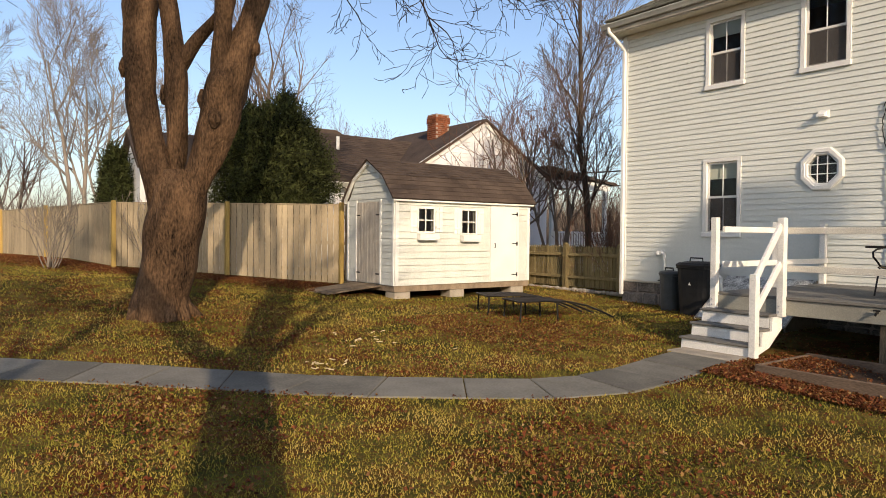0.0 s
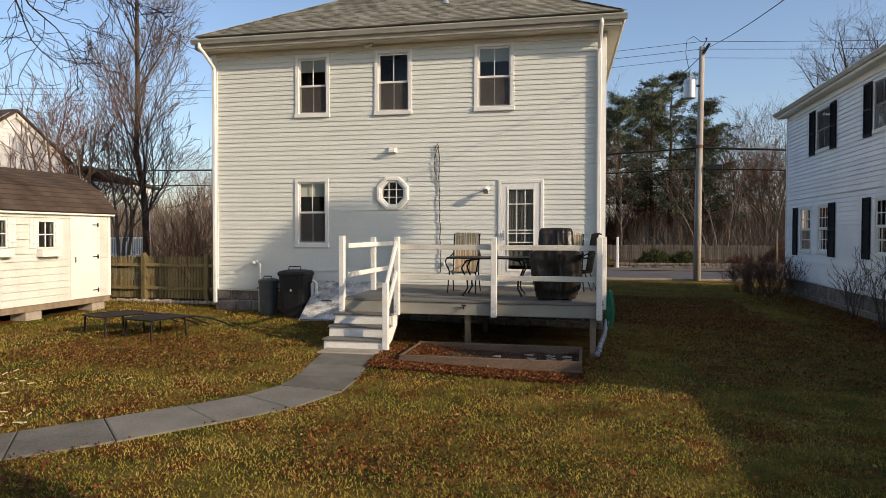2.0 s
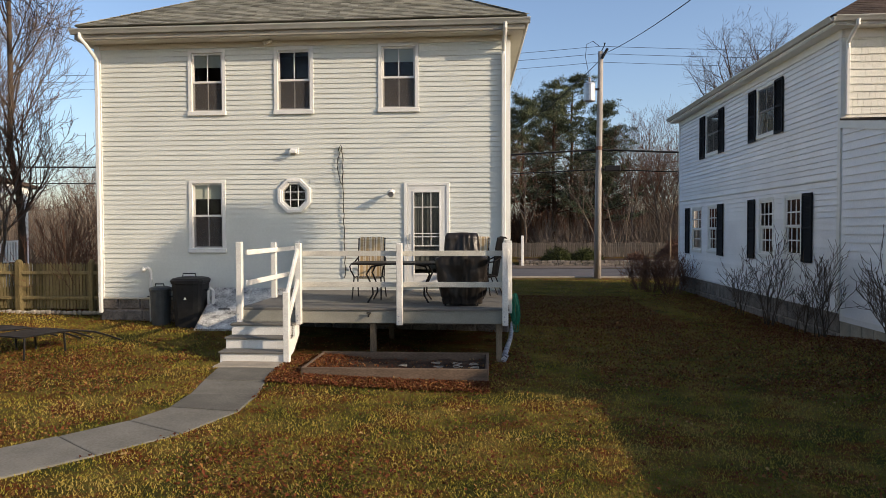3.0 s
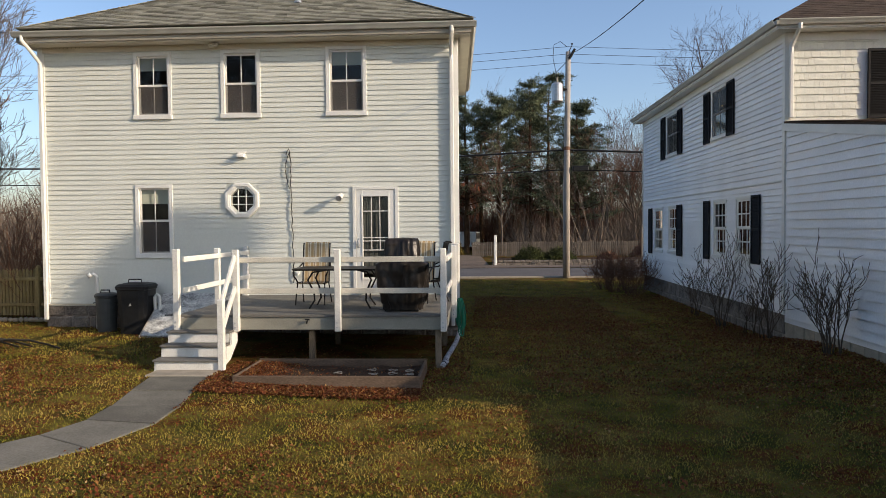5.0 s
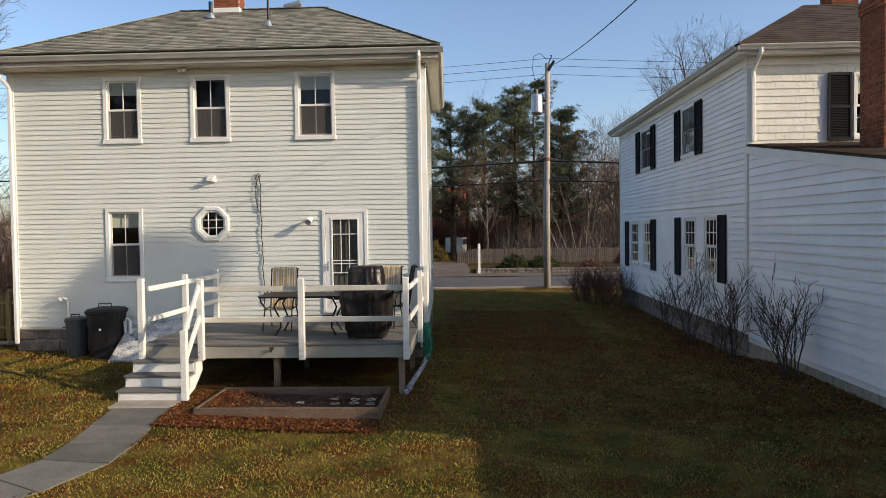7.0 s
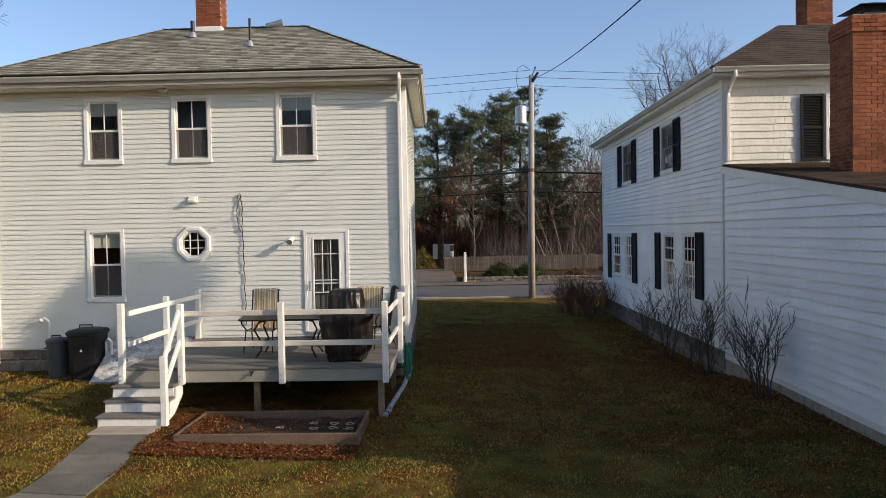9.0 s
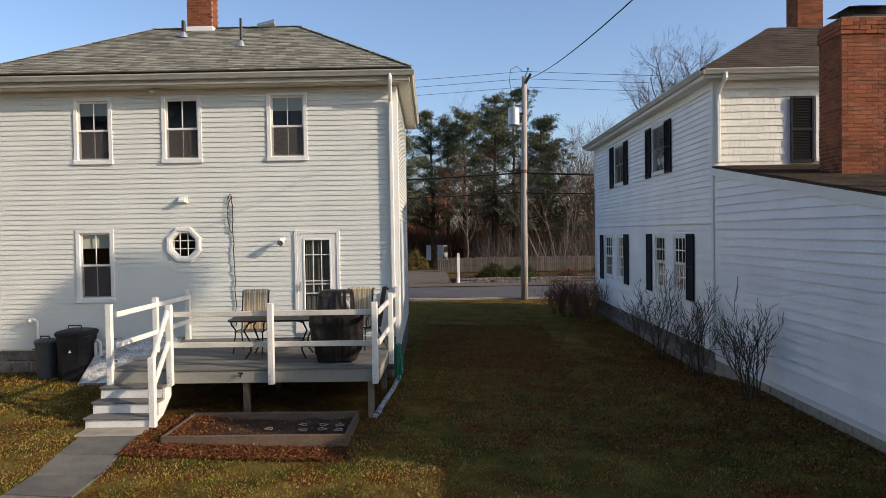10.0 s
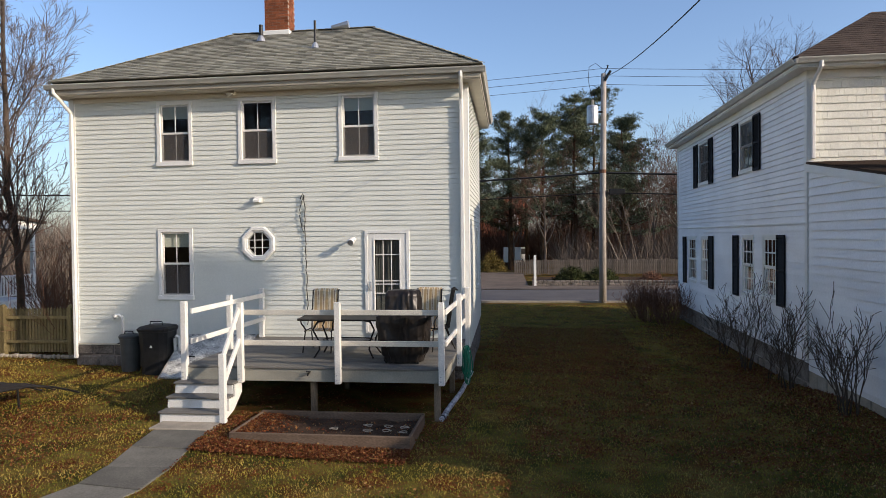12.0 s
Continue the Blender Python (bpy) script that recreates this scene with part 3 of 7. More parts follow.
m = siding(Mesh(), 0.13, HD - 0.13, 0.76, 6.42, EXPO, [(3.2, 4.0, 1.75, 3.35)], 0.022, lambda u, o, z: Vector((HX1 + o, u, z)))
part("siding", m, VINYL, house)
m = siding(Mesh(), 0.13, HD - 0.13, 0.76, 6.42, EXPO, (), 0.016, lambda u, o, z: Vector((HX0 - o, u, z)))
part("siding", m, VINYL, house)
for x in (HX0, HX1):
    s = 1 if x == HX1 else -1
    for a, b in (((x - s * 0.13, -0.024, 0.74), (x + s * 0.024, 0.0, 6.42)), ((x, 0.0, 0.74), (x + s * 0.024, 0.13, 6.42))):
        part("corner_trim", Mesh().box(a, b, 0.006), WHITE, house)
sash_window(house, "window", 3.2, 4.0, 1.75, 3.35, lambda u, o, z: Vector((HX1 + o, u, z)))
found = Mesh()
found.box((HX0 + 0.05, 0.05, -0.2), (HX1 - 0.05, HD - 0.05, 0.735))
found = part("foundation", found, MORTAR, house, "rough fieldstone foundation")
rnd = random.Random(8)
for row in range(3):
    x = HX0
    while x < HX1 - 0.1:
        w = min(rnd.uniform(0.28, 0.62), HX1 - x)
        z = -0.08 + 0.27 * row
        m = Mesh().box((x + 0.008, 0.0 + rnd.uniform(0, 0.03), z + 0.006), (x + w - 0.008, 0.12, z + 0.264), 0.035)
        part("stone", m, STONE, found)
        x += w
    for xs, sg in ((HX1, -1), (HX0, 1)):
        for i in range(12):
            o = rnd.uniform(0, 0.03) * sg
            m = Mesh().box((xs + o, 0.13 + i * 0.48, -0.074 + 0.27 * row), (xs + sg * 0.12, 0.13 + i * 0.48 + 0.468, 0.184 + 0.27 * row), 0.035)
            part("stone", m, STONE, found)
m = Mesh()
m.box((HX0 - 0.012, -0.03, 0.715), (HX1 + 0.012, 0.0, 0.745), 0.004)
part("starter_strip", m, SOFFIT, house)
# eaves
EX0, EX1, EY0, EY1 = HX0 - 0.24, HX1 + 0.32, -0.40, HD + 0.40
for a, b in (((EX0 + 0.03, EY0 + 0.03, 6.44), (EX1 - 0.03, -0.0, 6.46)), ((HX1, 0.0, 6.44), (EX1 - 0.03, EY1 - 0.03, 6.46)), ((EX0 + 0.03, 0.0, 6.44), (HX0, EY1 - 0.03, 6.46))):
    part("soffit", Mesh().box(a, b), SOFFIT, house, "cream painted soffit")
m = Mesh()
m.box((HX0 + 0.1, -0.035, 6.32), (HX1 - 0.1, -0.002, 6.44), 0.006)
for i in range(int((HX1 - HX0) / 0.09)):
    m.box((HX0 + 0.1 + i * 0.09, -0.05, 6.40), (HX0 + 0.15 + i * 0.09, -0.035, 6.438))
part("frieze", m, SOFFIT, house)
m = Mesh()
m.box((EX0, EY0, 6.46), (EX1, EY0 + 0.025, EAVE - 0.01), 0.005)
m.box((EX1 - 0.025, EY0 + 0.025, 6.46), (EX1, EY1, EAVE - 0.01), 0.005)
m.box((EX0, EY0 + 0.025, 6.46), (EX0 + 0.025, EY1, EAVE - 0.01), 0.005)
part("fascia", m, EAVEPAINT, house)
gutter(house, (EX0 - 0.06, EY0 - 0.001, EAVE - 0.02), (EX1 + 0.11, EY0 - 0.001, EAVE - 0.02), (0, -1, 0))
gutter(house, (EX1 + 0.001, EY0, EAVE - 0.02), (EX1 + 0.001, EY1, EAVE - 0.02), (1, 0, 0))
hip_roof(house, EX0 + 0.05, EX1 + 0.04, EY0 - 0.05, EY1 + 0.05, EAVE + 0.04, 1.92, SHINGLE, 3, run=2.98)
downspout(house, HX1 - 0.12, 0.0, EAVE - 0.10, 0.25, 0.45, 0.075, 0.03)
downspout(house, HX0 + 0.07, 0.0, EAVE - 0.10, 0.40, 0.45, 0.075, -0.16)
for w in WINDOWS:
    sash_window(house, "window", *w, back, blind=0.24 if w[0] > -1 or w[0] < -4 else 0.0, screen=True)
# eight-sided window
m = Mesh()
ring = lambda r, y: [(OCT[0] + r * math.cos(radians(22.5 + 45 * k)), y, OCT[1] + r * math.sin(radians(22.5 + 45 * k))) for k in range(8)]
rr = [ring(0.415, -0.0), ring(0.415, -0.045), ring(0.39, -0.06), ring(0.33, -0.06), ring(0.32, -0.04), ring(0.29, -0.035), ring(0.275, -0.02), ring(0.275, 0.10)]
m.add(sum(rr, []), [(8 * j + k, 8 * j + (k + 1) % 8, 8 * j + (k + 1) % 8 + 8, 8 * j + k + 8) for j in range(len(rr) - 1) for k in range(8)])
octw = part("window", m, WHITE, house, "white octagonal window frame")
for k in (-0.088, 0.088):
    m = Mesh().box((OCT[0] + k - 0.009, -0.012, OCT[1] - 0.245), (OCT[0] + k + 0.009, 0.004, OCT[1] + 0.245), 0.002)
    part("muntin", m, WHITE, octw)
    m = Mesh().box((OCT[0] - 0.245, -0.010, OCT[1] + k - 0.009), (OCT[0] + 0.245, 0.002, OCT[1] + k + 0.009), 0.002)
    part("muntin", m, WHITE, octw)
m = Mesh()
m.add([(x, 0.008, z) for x, _, z in ring(0.28, 0)], [tuple(range(8))])
part("pane", m, GLASS, octw).visible_shadow = False
m = Mesh()
m.box((OCT[0] - 0.37, -0.004, OCT[1] + 0.262), (OCT[0] + 0.37, 0.0, OCT[1] + 0.37))
m.box((OCT[0] - 0.37, -0.004, OCT[1] - 0.37), (OCT[0] + 0.37, 0.0, OCT[1] - 0.262))
m.box((OCT[0] - 0.37, -0.004, OCT[1] - 0.262), (OCT[0] - 0.262, 0.0, OCT[1] + 0.262))
m.box((OCT[0] + 0.262, -0.004, OCT[1] - 0.262), (OCT[0] + 0.37, 0.0, OCT[1] + 0.262))
part("backing", m, VINYL, octw)
# back door: casing, storm door with a tall glass
x0, x1, z0, z1 = DOOR
m = Mesh()
m.box((x0, -0.045, z0), (x0 + 0.07, 0.05, z1), 0.005)
m.box((x1 - 0.07, -0.045, z0), (x1, 0.05, z1), 0.005)
m.box((x0 + 0.07, -0.043, z1 - 0.07), (x1 - 0.07, 0.05, z1), 0.005)
m.box((x0 + 0.07, -0.06, z0), (x1 - 0.07, 0.08, z0 + 0.04), 0.005)
door = part("door", m, WHITE, house, "white storm door with a tall glass panel")
m = Mesh()
dx0, dx1, dz0, dz1 = x0 + 0.075, x1 - 0.075, z0 + 0.045, z1 - 0.075
gx0, gx1, gz0, gz1 = dx0 + 0.15, dx1 - 0.15, dz0 + 0.22, dz1 - 0.14
m.box((dx0, -0.03, dz0), (gx0, 0.0, dz1), 0.004)
m.box((gx1, -0.03, dz0), (dx1, 0.0, dz1), 0.004)
m.box((gx0, -0.029, dz0), (gx1, 0.0, gz0), 0.004)
m.box((gx0, -0.029, gz1), (gx1, 0.0, dz1), 0.004)
for a, b, c, d in ((gx0 - 0.035, gx0, gz0 - 0.035, gz1 + 0.035), (gx1, gx1 + 0.035, gz0 - 0.035, gz1 + 0.035), (gx0, gx1, gz0 - 0.035, gz0), (gx0, gx1, gz1, gz1 + 0.035)):
    m.box((a, -0.042, c), (b, -0.03, d), 0.004)
part("door_leaf", m, WHITE, door)
zr = gz0 + 0.62
for k in range(1, 3):
    u = gx0 + (gx1 - gx0) * k / 3
    part("muntin", Mesh().box((u - 0.009, -0.012, zr), (u + 0.009, 0.0, gz1), 0.002), SASH, door)
for z in (gz0 + 0.011, zr, zr + 0.20, zr + 0.27, gz1 - 0.32):
    part("muntin", Mesh().box((gx0, -0.013, z - 0.011), (gx1, 0.002, z + 0.011), 0.002), SASH, door)
m = Mesh()
m.add([(gx0, -0.006, gz0), (gx1, -0.006, gz0), (gx1, -0.006, gz1), (gx0, -0.006, gz1)], [(0, 1, 2, 3)])
part("pane", m, GLASS, door).visible_shadow = False
m = Mesh()
for k in range(9):
    u = gx0 + 0.01 + k * (gx1 - gx0 - 0.02) / 9
    m.box((u, 0.035 + 0.012 * (k % 2), gz0 + 0.1), (u + (gx1 - gx0 - 0.02) / 9, 0.047 + 0.012 * (k % 2), gz1 - 0.02), 0.004)
part("curtain", m, CURTAIN, door, "sheer grey curtain behind the glass")
m = Mesh()
m.tube([(dx0 + 0.05, -0.03, 2.05), (dx0 + 0.05, -0.07, 2.05)], 0.012, 8)
m.tube([(dx0 + 0.05, -0.07, 1.97), (dx0 + 0.05, -0.075, 2.13)], 0.014, 8)
m.box((dx0 + 0.03, -0.036, 1.95), (dx0 + 0.07, -0.03, 2.16), 0.004)
part("door_handle", m, GALV, door, "steel door handle")
# lamp by the door
lamp = thing("wall_lamp", (-0.25, -0.02, 3.10), "small white outdoor floodlight beside the back door", "lamp")
m = Mesh()
m.lathe([(0.055, 0), (0.055, 0.02), (0.03, 0.035)], 16)
part("base", Mesh().add([(v[0], -v[2], v[1]) for v in m.v], m.f), WHITE, lamp)
m = Mesh()
m.tube([(0, -0.03, 0), (0.0, -0.09, 0.01), (0.0, -0.13, -0.01)], 0.016, 8)
m.tube([(0, -0.10, 0.02), (0, -0.15, -0.01), (0, -0.20, -0.04), (0.0, -0.26, -0.07)], [0.03, 0.05, 0.07, 0.075], 14)
part("lamp_head", m, WHITE, lamp, smooth=True)
m = Mesh()
m.tube([(0, -0.255, -0.068), (0, -0.262, -0.072)], [0.062, 0.062], 14)
part("bulb", m, GALV, lamp, "pale lamp face")
# dryer vent
vent = thing("wall_vent", (-2.44, -0.02, 4.01), "small white hooded dryer vent", "vent")
m = Mesh()
m.box((-0.10, -0.03, -0.075), (0.10, 0.0, 0.075), 0.006)
part("plate", m, WHITE, vent)
m = Mesh()
m.prism([(-0.03, 0.055), (-0.14, -0.01), (-0.14, -0.05), (-0.03, -0.05)], -0.07, 0.07, "x")
part("hood", m, WHITE, vent)
# cable climbing the wall
cable = thing("cable", (-1.33, -0.02, 1.2), "black cable hanging loosely down the siding", "cable")
m = Mesh()
pts = [(0.0, -0.01, 0.0)]
rnd = random.Random(5)
for i in range(1, 34):
    pts.append((0.02 + rnd.uniform(-0.012, 0.012) - 0.0015 * i, -0.015 - rnd.uniform(0, 0.02), i * 0.087))
m.tube(pts, 0.011, 6)
part("cable_run", m, WIRE, cable)
m = Mesh()
pts = [(-0.03 - 0.10 * abs(math.sin(math.pi * i / 13)) ** 0.8 + rnd.uniform(-0.012, 0.012), -0.02 - rnd.uniform(0, .015), 2.05 + i * 0.064) for i in range(14)]
m.tube(pts, 0.009, 6)
pts = [(-0.03, -0.02, 2.86), (-0.06, -0.03, 2.93), (-0.10, -0.03, 2.86), (-0.12, -0.03, 2.80)]
m.tube(pts, 0.010, 6)
part("loop", m, WIRE, cable)
for dx in (0.10, 0.32):
    m = Mesh()
    m.box((-1.33 + dx - 0.045, -0.05, 1.38), (-1.33 + dx + 0.045, -0.012, 1.45), 0.008)
    m.tube([(-1.33 + dx, -0.05, 1.42), (-1.33 + dx + 0.01, -0.07, 1.40), (-1.33 + dx + 0.02, -0.06, 1.36)], 0.012, 6)
    solo("outlet_box", m, WHITE, "small white outlet box on the siding", "outlet")
# standpipe low on the wall
pipe = thing("vent_pipe", (-5.75, -0.03, 0.7), "white plastic vent pipe with a bent top", "pipe")
m = Mesh()
m.tube([(0, -0.05, -0.5), (0, -0.05, 0.62), (-0.01, -0.06, 0.68), (-0.06, -0.09, 0.72), (-0.11, -0.11, 0.70)], 0.035, 10)
part("pipe_run", m, WHITE, pipe, smooth=True)
m = Mesh()
m.tube([(-0.10, -0.105, 0.71), (-0.16, -0.13, 0.66)], 0.05, 10)
part("elbow", m, WHITE, pipe, smooth=True)
# bracket under the eaves
m = Mesh()
m.tube([(-3.05, -0.12, 6.40), (-3.02, -0.2, 6.34), (-2.95, -0.22, 6.36), (-2.9, -0.14, 6.42)], 0.035, 8)
m.box((-3.1, -0.2, 6.36), (-2.9, -0.08, 6.42), 0.02)
solo("eave_light", m, SOFFIT, "old floodlight bracket under the eaves", "lamp")
# roof stacks
for x, y, r, h, nm in ((-3.21, 2.2, 0.05, 0.42, "vent_stack"), (-1.49, 1.32, 0.03, 0.66, "vent_stack")):
    zz = EAVE + 0.04 + (y - EY0 + 0.05) * 0.5565
    m = Mesh()
    m.tube([(x, y, zz - 0.1), (x, y, zz + h)], r, 10)
    st = solo(nm, m, BLACKPLASTIC, "dark plumbing vent pipe on the roof", "pipe")
    m = Mesh()
    m.lathe([(r + 0.07, -0.01), (r + 0.04, 0.07), (r + 0.005, 0.14)], 12, (x, y, zz))
    part("flashing", m, GALV, st)
m = Mesh()
m.tube([(-1.45, 2.6, 8.60), (-1.15, 2.6, 8.64), (-1.0, 2.6, 8.66)], [0.05, 0.08, 0.10], 12)
solo("roof_vent", m, GALV, "low grey metal vent on the roof ridge", "vent")
chim = thing("chimney", (-3.02, 3.05, 8.2), "red brick chimney on the house ridge", "chimney")
brick_stack(chim, -0.33, 0.33, -0.25, 0.25, 0.0, 2.2)
m = Mesh()
m.box((-0.37, -0.29, 0.25), (0.37, 0.29, 0.47), 0.02)
part("flashing", m, WHITE, chim)


# skew in plan to suit the camera: side walls run inwards towards the street
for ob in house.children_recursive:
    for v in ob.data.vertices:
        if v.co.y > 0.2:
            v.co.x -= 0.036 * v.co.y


# ---- deck and stairs ----
DX0, DX1, DY, DZ = -2.42, 2.20, -3.42, 0.93
deck = thing("deck", (0, 0, 0), "raised grey wooden deck with white-painted posts and rails", "deck")
m = Mesh()
m.box((DX0 + 0.1, DY + 0.02, DZ - 0.22), (DX1 - 0.02, DY + 0.06, DZ - 0.04), 0.004)
part("header", Mesh().box((DX0 + 0.1, -0.07, DZ - 0.22), (DX1 - 0.02, -0.03, DZ - 0.04), 0.004), GREYWOOD, deck)
part("header", m, GREYWOOD, deck)
for i in range(9):
    x = DX0 + 0.15 + i * (DX1 - DX0 - 0.2) / 8
    part("joist", Mesh().box((x - 0.02, DY + 0.065, DZ - 0.21), (x + 0.02, -0.075, DZ - 0.045), 0.003), GREYWOOD, deck)
m = Mesh()
m.box((-1.40, DY - 0.005, DZ - 0.26), (DX1, DY + 0.018, DZ - 0.045), 0.005)
m.box((DX1 - 0.018, DY + 0.02, DZ - 0.26), (DX1 + 0.006, -0.03, DZ - 0.045), 0.005)
part("rim_board", m, FASCIA, deck, "grey-green painted rim board")
boards = int(-DY / 0.142)
for i in range(boards):
    y = DY - 0.03 + i * 0.1445
    m = Mesh()
    m.box((DX0 if y > -2.2 else (DX0 if y > DY + 0.35 else -2.42), y, DZ - 0.04), (DX1 + 0.02, y + 0.135, DZ), 0.004)
    part("deck_board", m, DECKGREY, deck)
for x, y in ((-0.11, DY + 0.10), (2.05, DY + 0.10), (-2.3, DY + 0.25), (-0.11, -1.2), (2.05, -1.2)):
    g = on_ground(x, y)
    m = Mesh()
    m.box((x - 0.05, y - 0.05, g - 0.2), (x + 0.05, y + 0.05, DZ - 0.22), 0.006)
    part("support_post", m, GREYWOOD, deck)
PT = 2.04
def rail_post(x, y, z0, z1, w=0.10):
    m = Mesh()
    m.box((x - w / 2, y - w / 2, z0), (x + w / 2, y + w / 2, z1), 0.008)
    p = part("rail_post", m, DECKPAINT, deck)
    if z0 < DZ - 0.1:
        b = Mesh()
        for dz in (0.07, 0.15):
            b.tube([(x - 0.01, y - w / 2 - 0.008, z0 + dz), (x - 0.01, y - w / 2 + 0.01, z0 + dz)], 0.012, 8)
        part("bolt", b, GALV, p)
FY = DY - 0.055
for x in (-1.37, 0.37, 2.15):
    rail_post(x, FY, DZ - 0.28, PT)
rail_post(-2.40, FY + 0.0, DZ - 0.26, PT + 0.02)
for y in (-1.75, -0.12):
    rail_post(DX1 + 0.06, y, DZ - 0.28, PT)
    rail_post(DX0 + 0.06, y, DZ, PT - 0.02)
def rail(p, q, w=0.04, h=0.09, mat=None):
    part("rail", Mesh().beam(p, q, w, h, 0.005), mat or DECKPAINT, deck)
for z in (1.86, 1.33):
    rail((-1.37, FY + 0.075, z), (2.20, FY + 0.075, z), mat=RAILPAINT)
    rail((DX1 + 0.005, FY + 0.1, z), (DX1 + 0.005, -0.08, z))
    rail((DX0 + 0.12, FY + 0.06, z + 0.02), (DX0 + 0.12, -0.10, z + 0.02))
# the bent lower rail at the head of the stairs and the stair rail
STX0, STX1 = -2.44, -1.42
stairs = thing("stairs", (0, 0, 0), "white wooden deck stairs with grey treads", "stairs")
RUN, N = 0.255, 4
g0 = on_ground(-2.0, -4.5)
RISE = (DZ - 0.05 - g0) / (N + 0.0)
for i in range(N):
    top = DZ - 0.05 - i * RISE if i else DZ - 0.02
    yf = DY - 0.03 - i * RUN
    if i == 0:
        continue
    m = Mesh()
    m.box((STX0 - 0.04, yf - 0.03, top - 0.035), (STX1 + 0.02, yf + RUN + 0.0, top), 0.008)
    part("tread", m, DECKGREY, stairs, "worn grey stair tread")
    m = Mesh()
    m.box((STX0, yf, top - RISE), (STX1, yf + 0.02, top - 0.036), 0.003)
    part("riser", m, DECKPAINT, stairs)
m = Mesh()
m.box((STX0, DY - 0.035, DZ - 0.05 - RISE), (STX1, DY - 0.02, DZ - 0.045), 0.003)
part("riser", m, FASCIA, stairs)
for x in (STX0 - 0.02, STX1 + 0.012):
    m = Mesh()
    o = [(DY - 0.02, DZ - 0.10)]
    for i in range(1, N):
        t = DZ - 0.05 - i * RISE
        o += [(DY - 0.03 - (i - 1) * RUN - 0.005, t - 0.037), (DY - 0.03 - i * RUN + 0.01, t - 0.037)]
    o += [(DY - 0.03 - (N - 1) * RUN, g0 + 0.0), (DY - 0.35, g0 + 0.12), (DY - 0.02, DZ - 0.45)]
    m.prism(o, x, x + 0.035, "x")
    part("stringer", m, DECKPAINT, stairs)
bx, by = -1.36, DY - 0.78
m = Mesh()
m.box((bx - 0.05, by - 0.05, g0 + 0.02), (bx + 0.05, by + 0.05, 1.27), 0.008)
part("newel_post", m, DECKPAINT, stairs)
part("handrail", Mesh().beam((bx, by - 0.02, 1.16), (-1.37, FY - 0.05, 1.93), 0.04, 0.10), DECKPAINT, stairs)
part("handrail", Mesh().beam((bx, by, 0.74), (-1.37, FY - 0.05, 1.40), 0.04, 0.10), DECKPAINT, stairs)
pad = Mesh()
pad.box((-2.42, -4.62, g0 - 0.12), (-1.40, -4.20, g0 + 0.03), 0.012)
solo("concrete_pad", pad, CONCRETE, "worn concrete landing at the foot of the stairs", "paving", kind="structure")

# ---- neighbour's house ----
NX, NY0, NY1 = 9.26, 0.07, 12.55
nb = thing("house", (NX, NY0, 0), "two-storey white clapboard house with black shutters and a dark roof", "house")
NW = 7.5
side = lambda u, o, z: Vector((-o, u - NY0, z))
rear = lambda u, o, z: Vector((u - NX, -o, z))
NWIN = [(7.86, 9.20, 4.70, 6.12), (3.46, 4.64, 4.70, 6.10), (9.62, 10.80, 1.42, 3.03), (7.92, 8.95, 1.45, 3.05), (3.47, 4.46, 1.48, 3.08), (1.83, 2.83, 1.50, 3.09)]
ns = [(a + .05, b - .05, c + .05, d - .05) for a, b, c, d in NWIN]
part("wall", wall(Mesh(), NY0, NY1, 0.45, 6.45, ns, side), NWHITE, nb)
BW = [(11.46, 12.36, 4.62, 6.05)]
part("wall", wall(Mesh(), NX + 0.14, NX + NW, 0.45, 6.45, [(a + .05, b - .05, c + .05, d - .05) for a, b, c, d in BW], rear), NWHITE, nb)
m = Mesh()
m.box((0.142, NY1 - NY0 - 0.14, 0.45), (NW, NY1 - NY0, 6.45))
m.box((NW - 0.14, 0.142, 0.45), (NW, NY1 - NY0 - 0.142, 6.45))
part("wall", m, NWHITE, nb)
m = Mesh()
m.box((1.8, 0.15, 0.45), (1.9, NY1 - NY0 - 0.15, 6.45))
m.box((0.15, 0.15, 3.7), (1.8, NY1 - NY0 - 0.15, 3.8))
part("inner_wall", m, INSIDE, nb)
clapboards(nb, NWHITE, NY0 + 0.10, NY1 - 0.10, 0.5, 3.30, 0.133, NWIN, 0.034, side)
part("band_board", Mesh().box((-0.044, 0.10, 3.30), (0.0, NY1 - NY0 - 0.10, 3.345), 0.006), WHITE, nb)
clapboards(nb, NWHITE, NY0 + 0.10, NY1 - 0.10, 3.345, 6.4, 0.133, NWIN, 0.034, side)
# painted shingles on the rear wall
m = Mesh()
rnd = random.Random(2)
z = 4.5
row = 0
while z < 6.35:
    u = NX + 0.12 - (0.07 if row % 2 else 0)
    while u < NX + 4.6:
        w = rnd.uniform(0.08, 0.19)
        s, e = max(u, NX + 0.12), u + w - 0.004
        u += w
        if e - s < 0.02 or (s < 12.36 and e > 10.85 and z > 4.5 and z < 6.05):
            continue
        lo = z + rnd.uniform(-0.006, 0.006)
        m.add([rear(s, 0.022, lo), rear(e, 0.022, lo), rear(e, 0.004, z + 0.165), rear(s, 0.004, z + 0.165), rear(s, 0, lo), rear(e, 0, lo)], [(0, 1, 2, 3), (4, 5, 1, 0), (4, 0, 3), (5, 2, 1)])
    z += 0.155
    row += 1
part("wall_shingles", m, SHINGLE_WALL, nb, "cream painted wooden wall shingles")
for a, b in (((-0.040, -0.024, 0.46), (0.0, 0.10, 6.42)), ((0.0, -0.024, 0.46), (0.11, 0.0, 6.42)), ((-0.040, NY1 - NY0 - 0.1, 0.46), (0.0, NY1 - NY0 + 0.02, 6.42))):
    part("corner_trim", Mesh().box(a, b, 0.005), WHITE, nb)
m = Mesh()
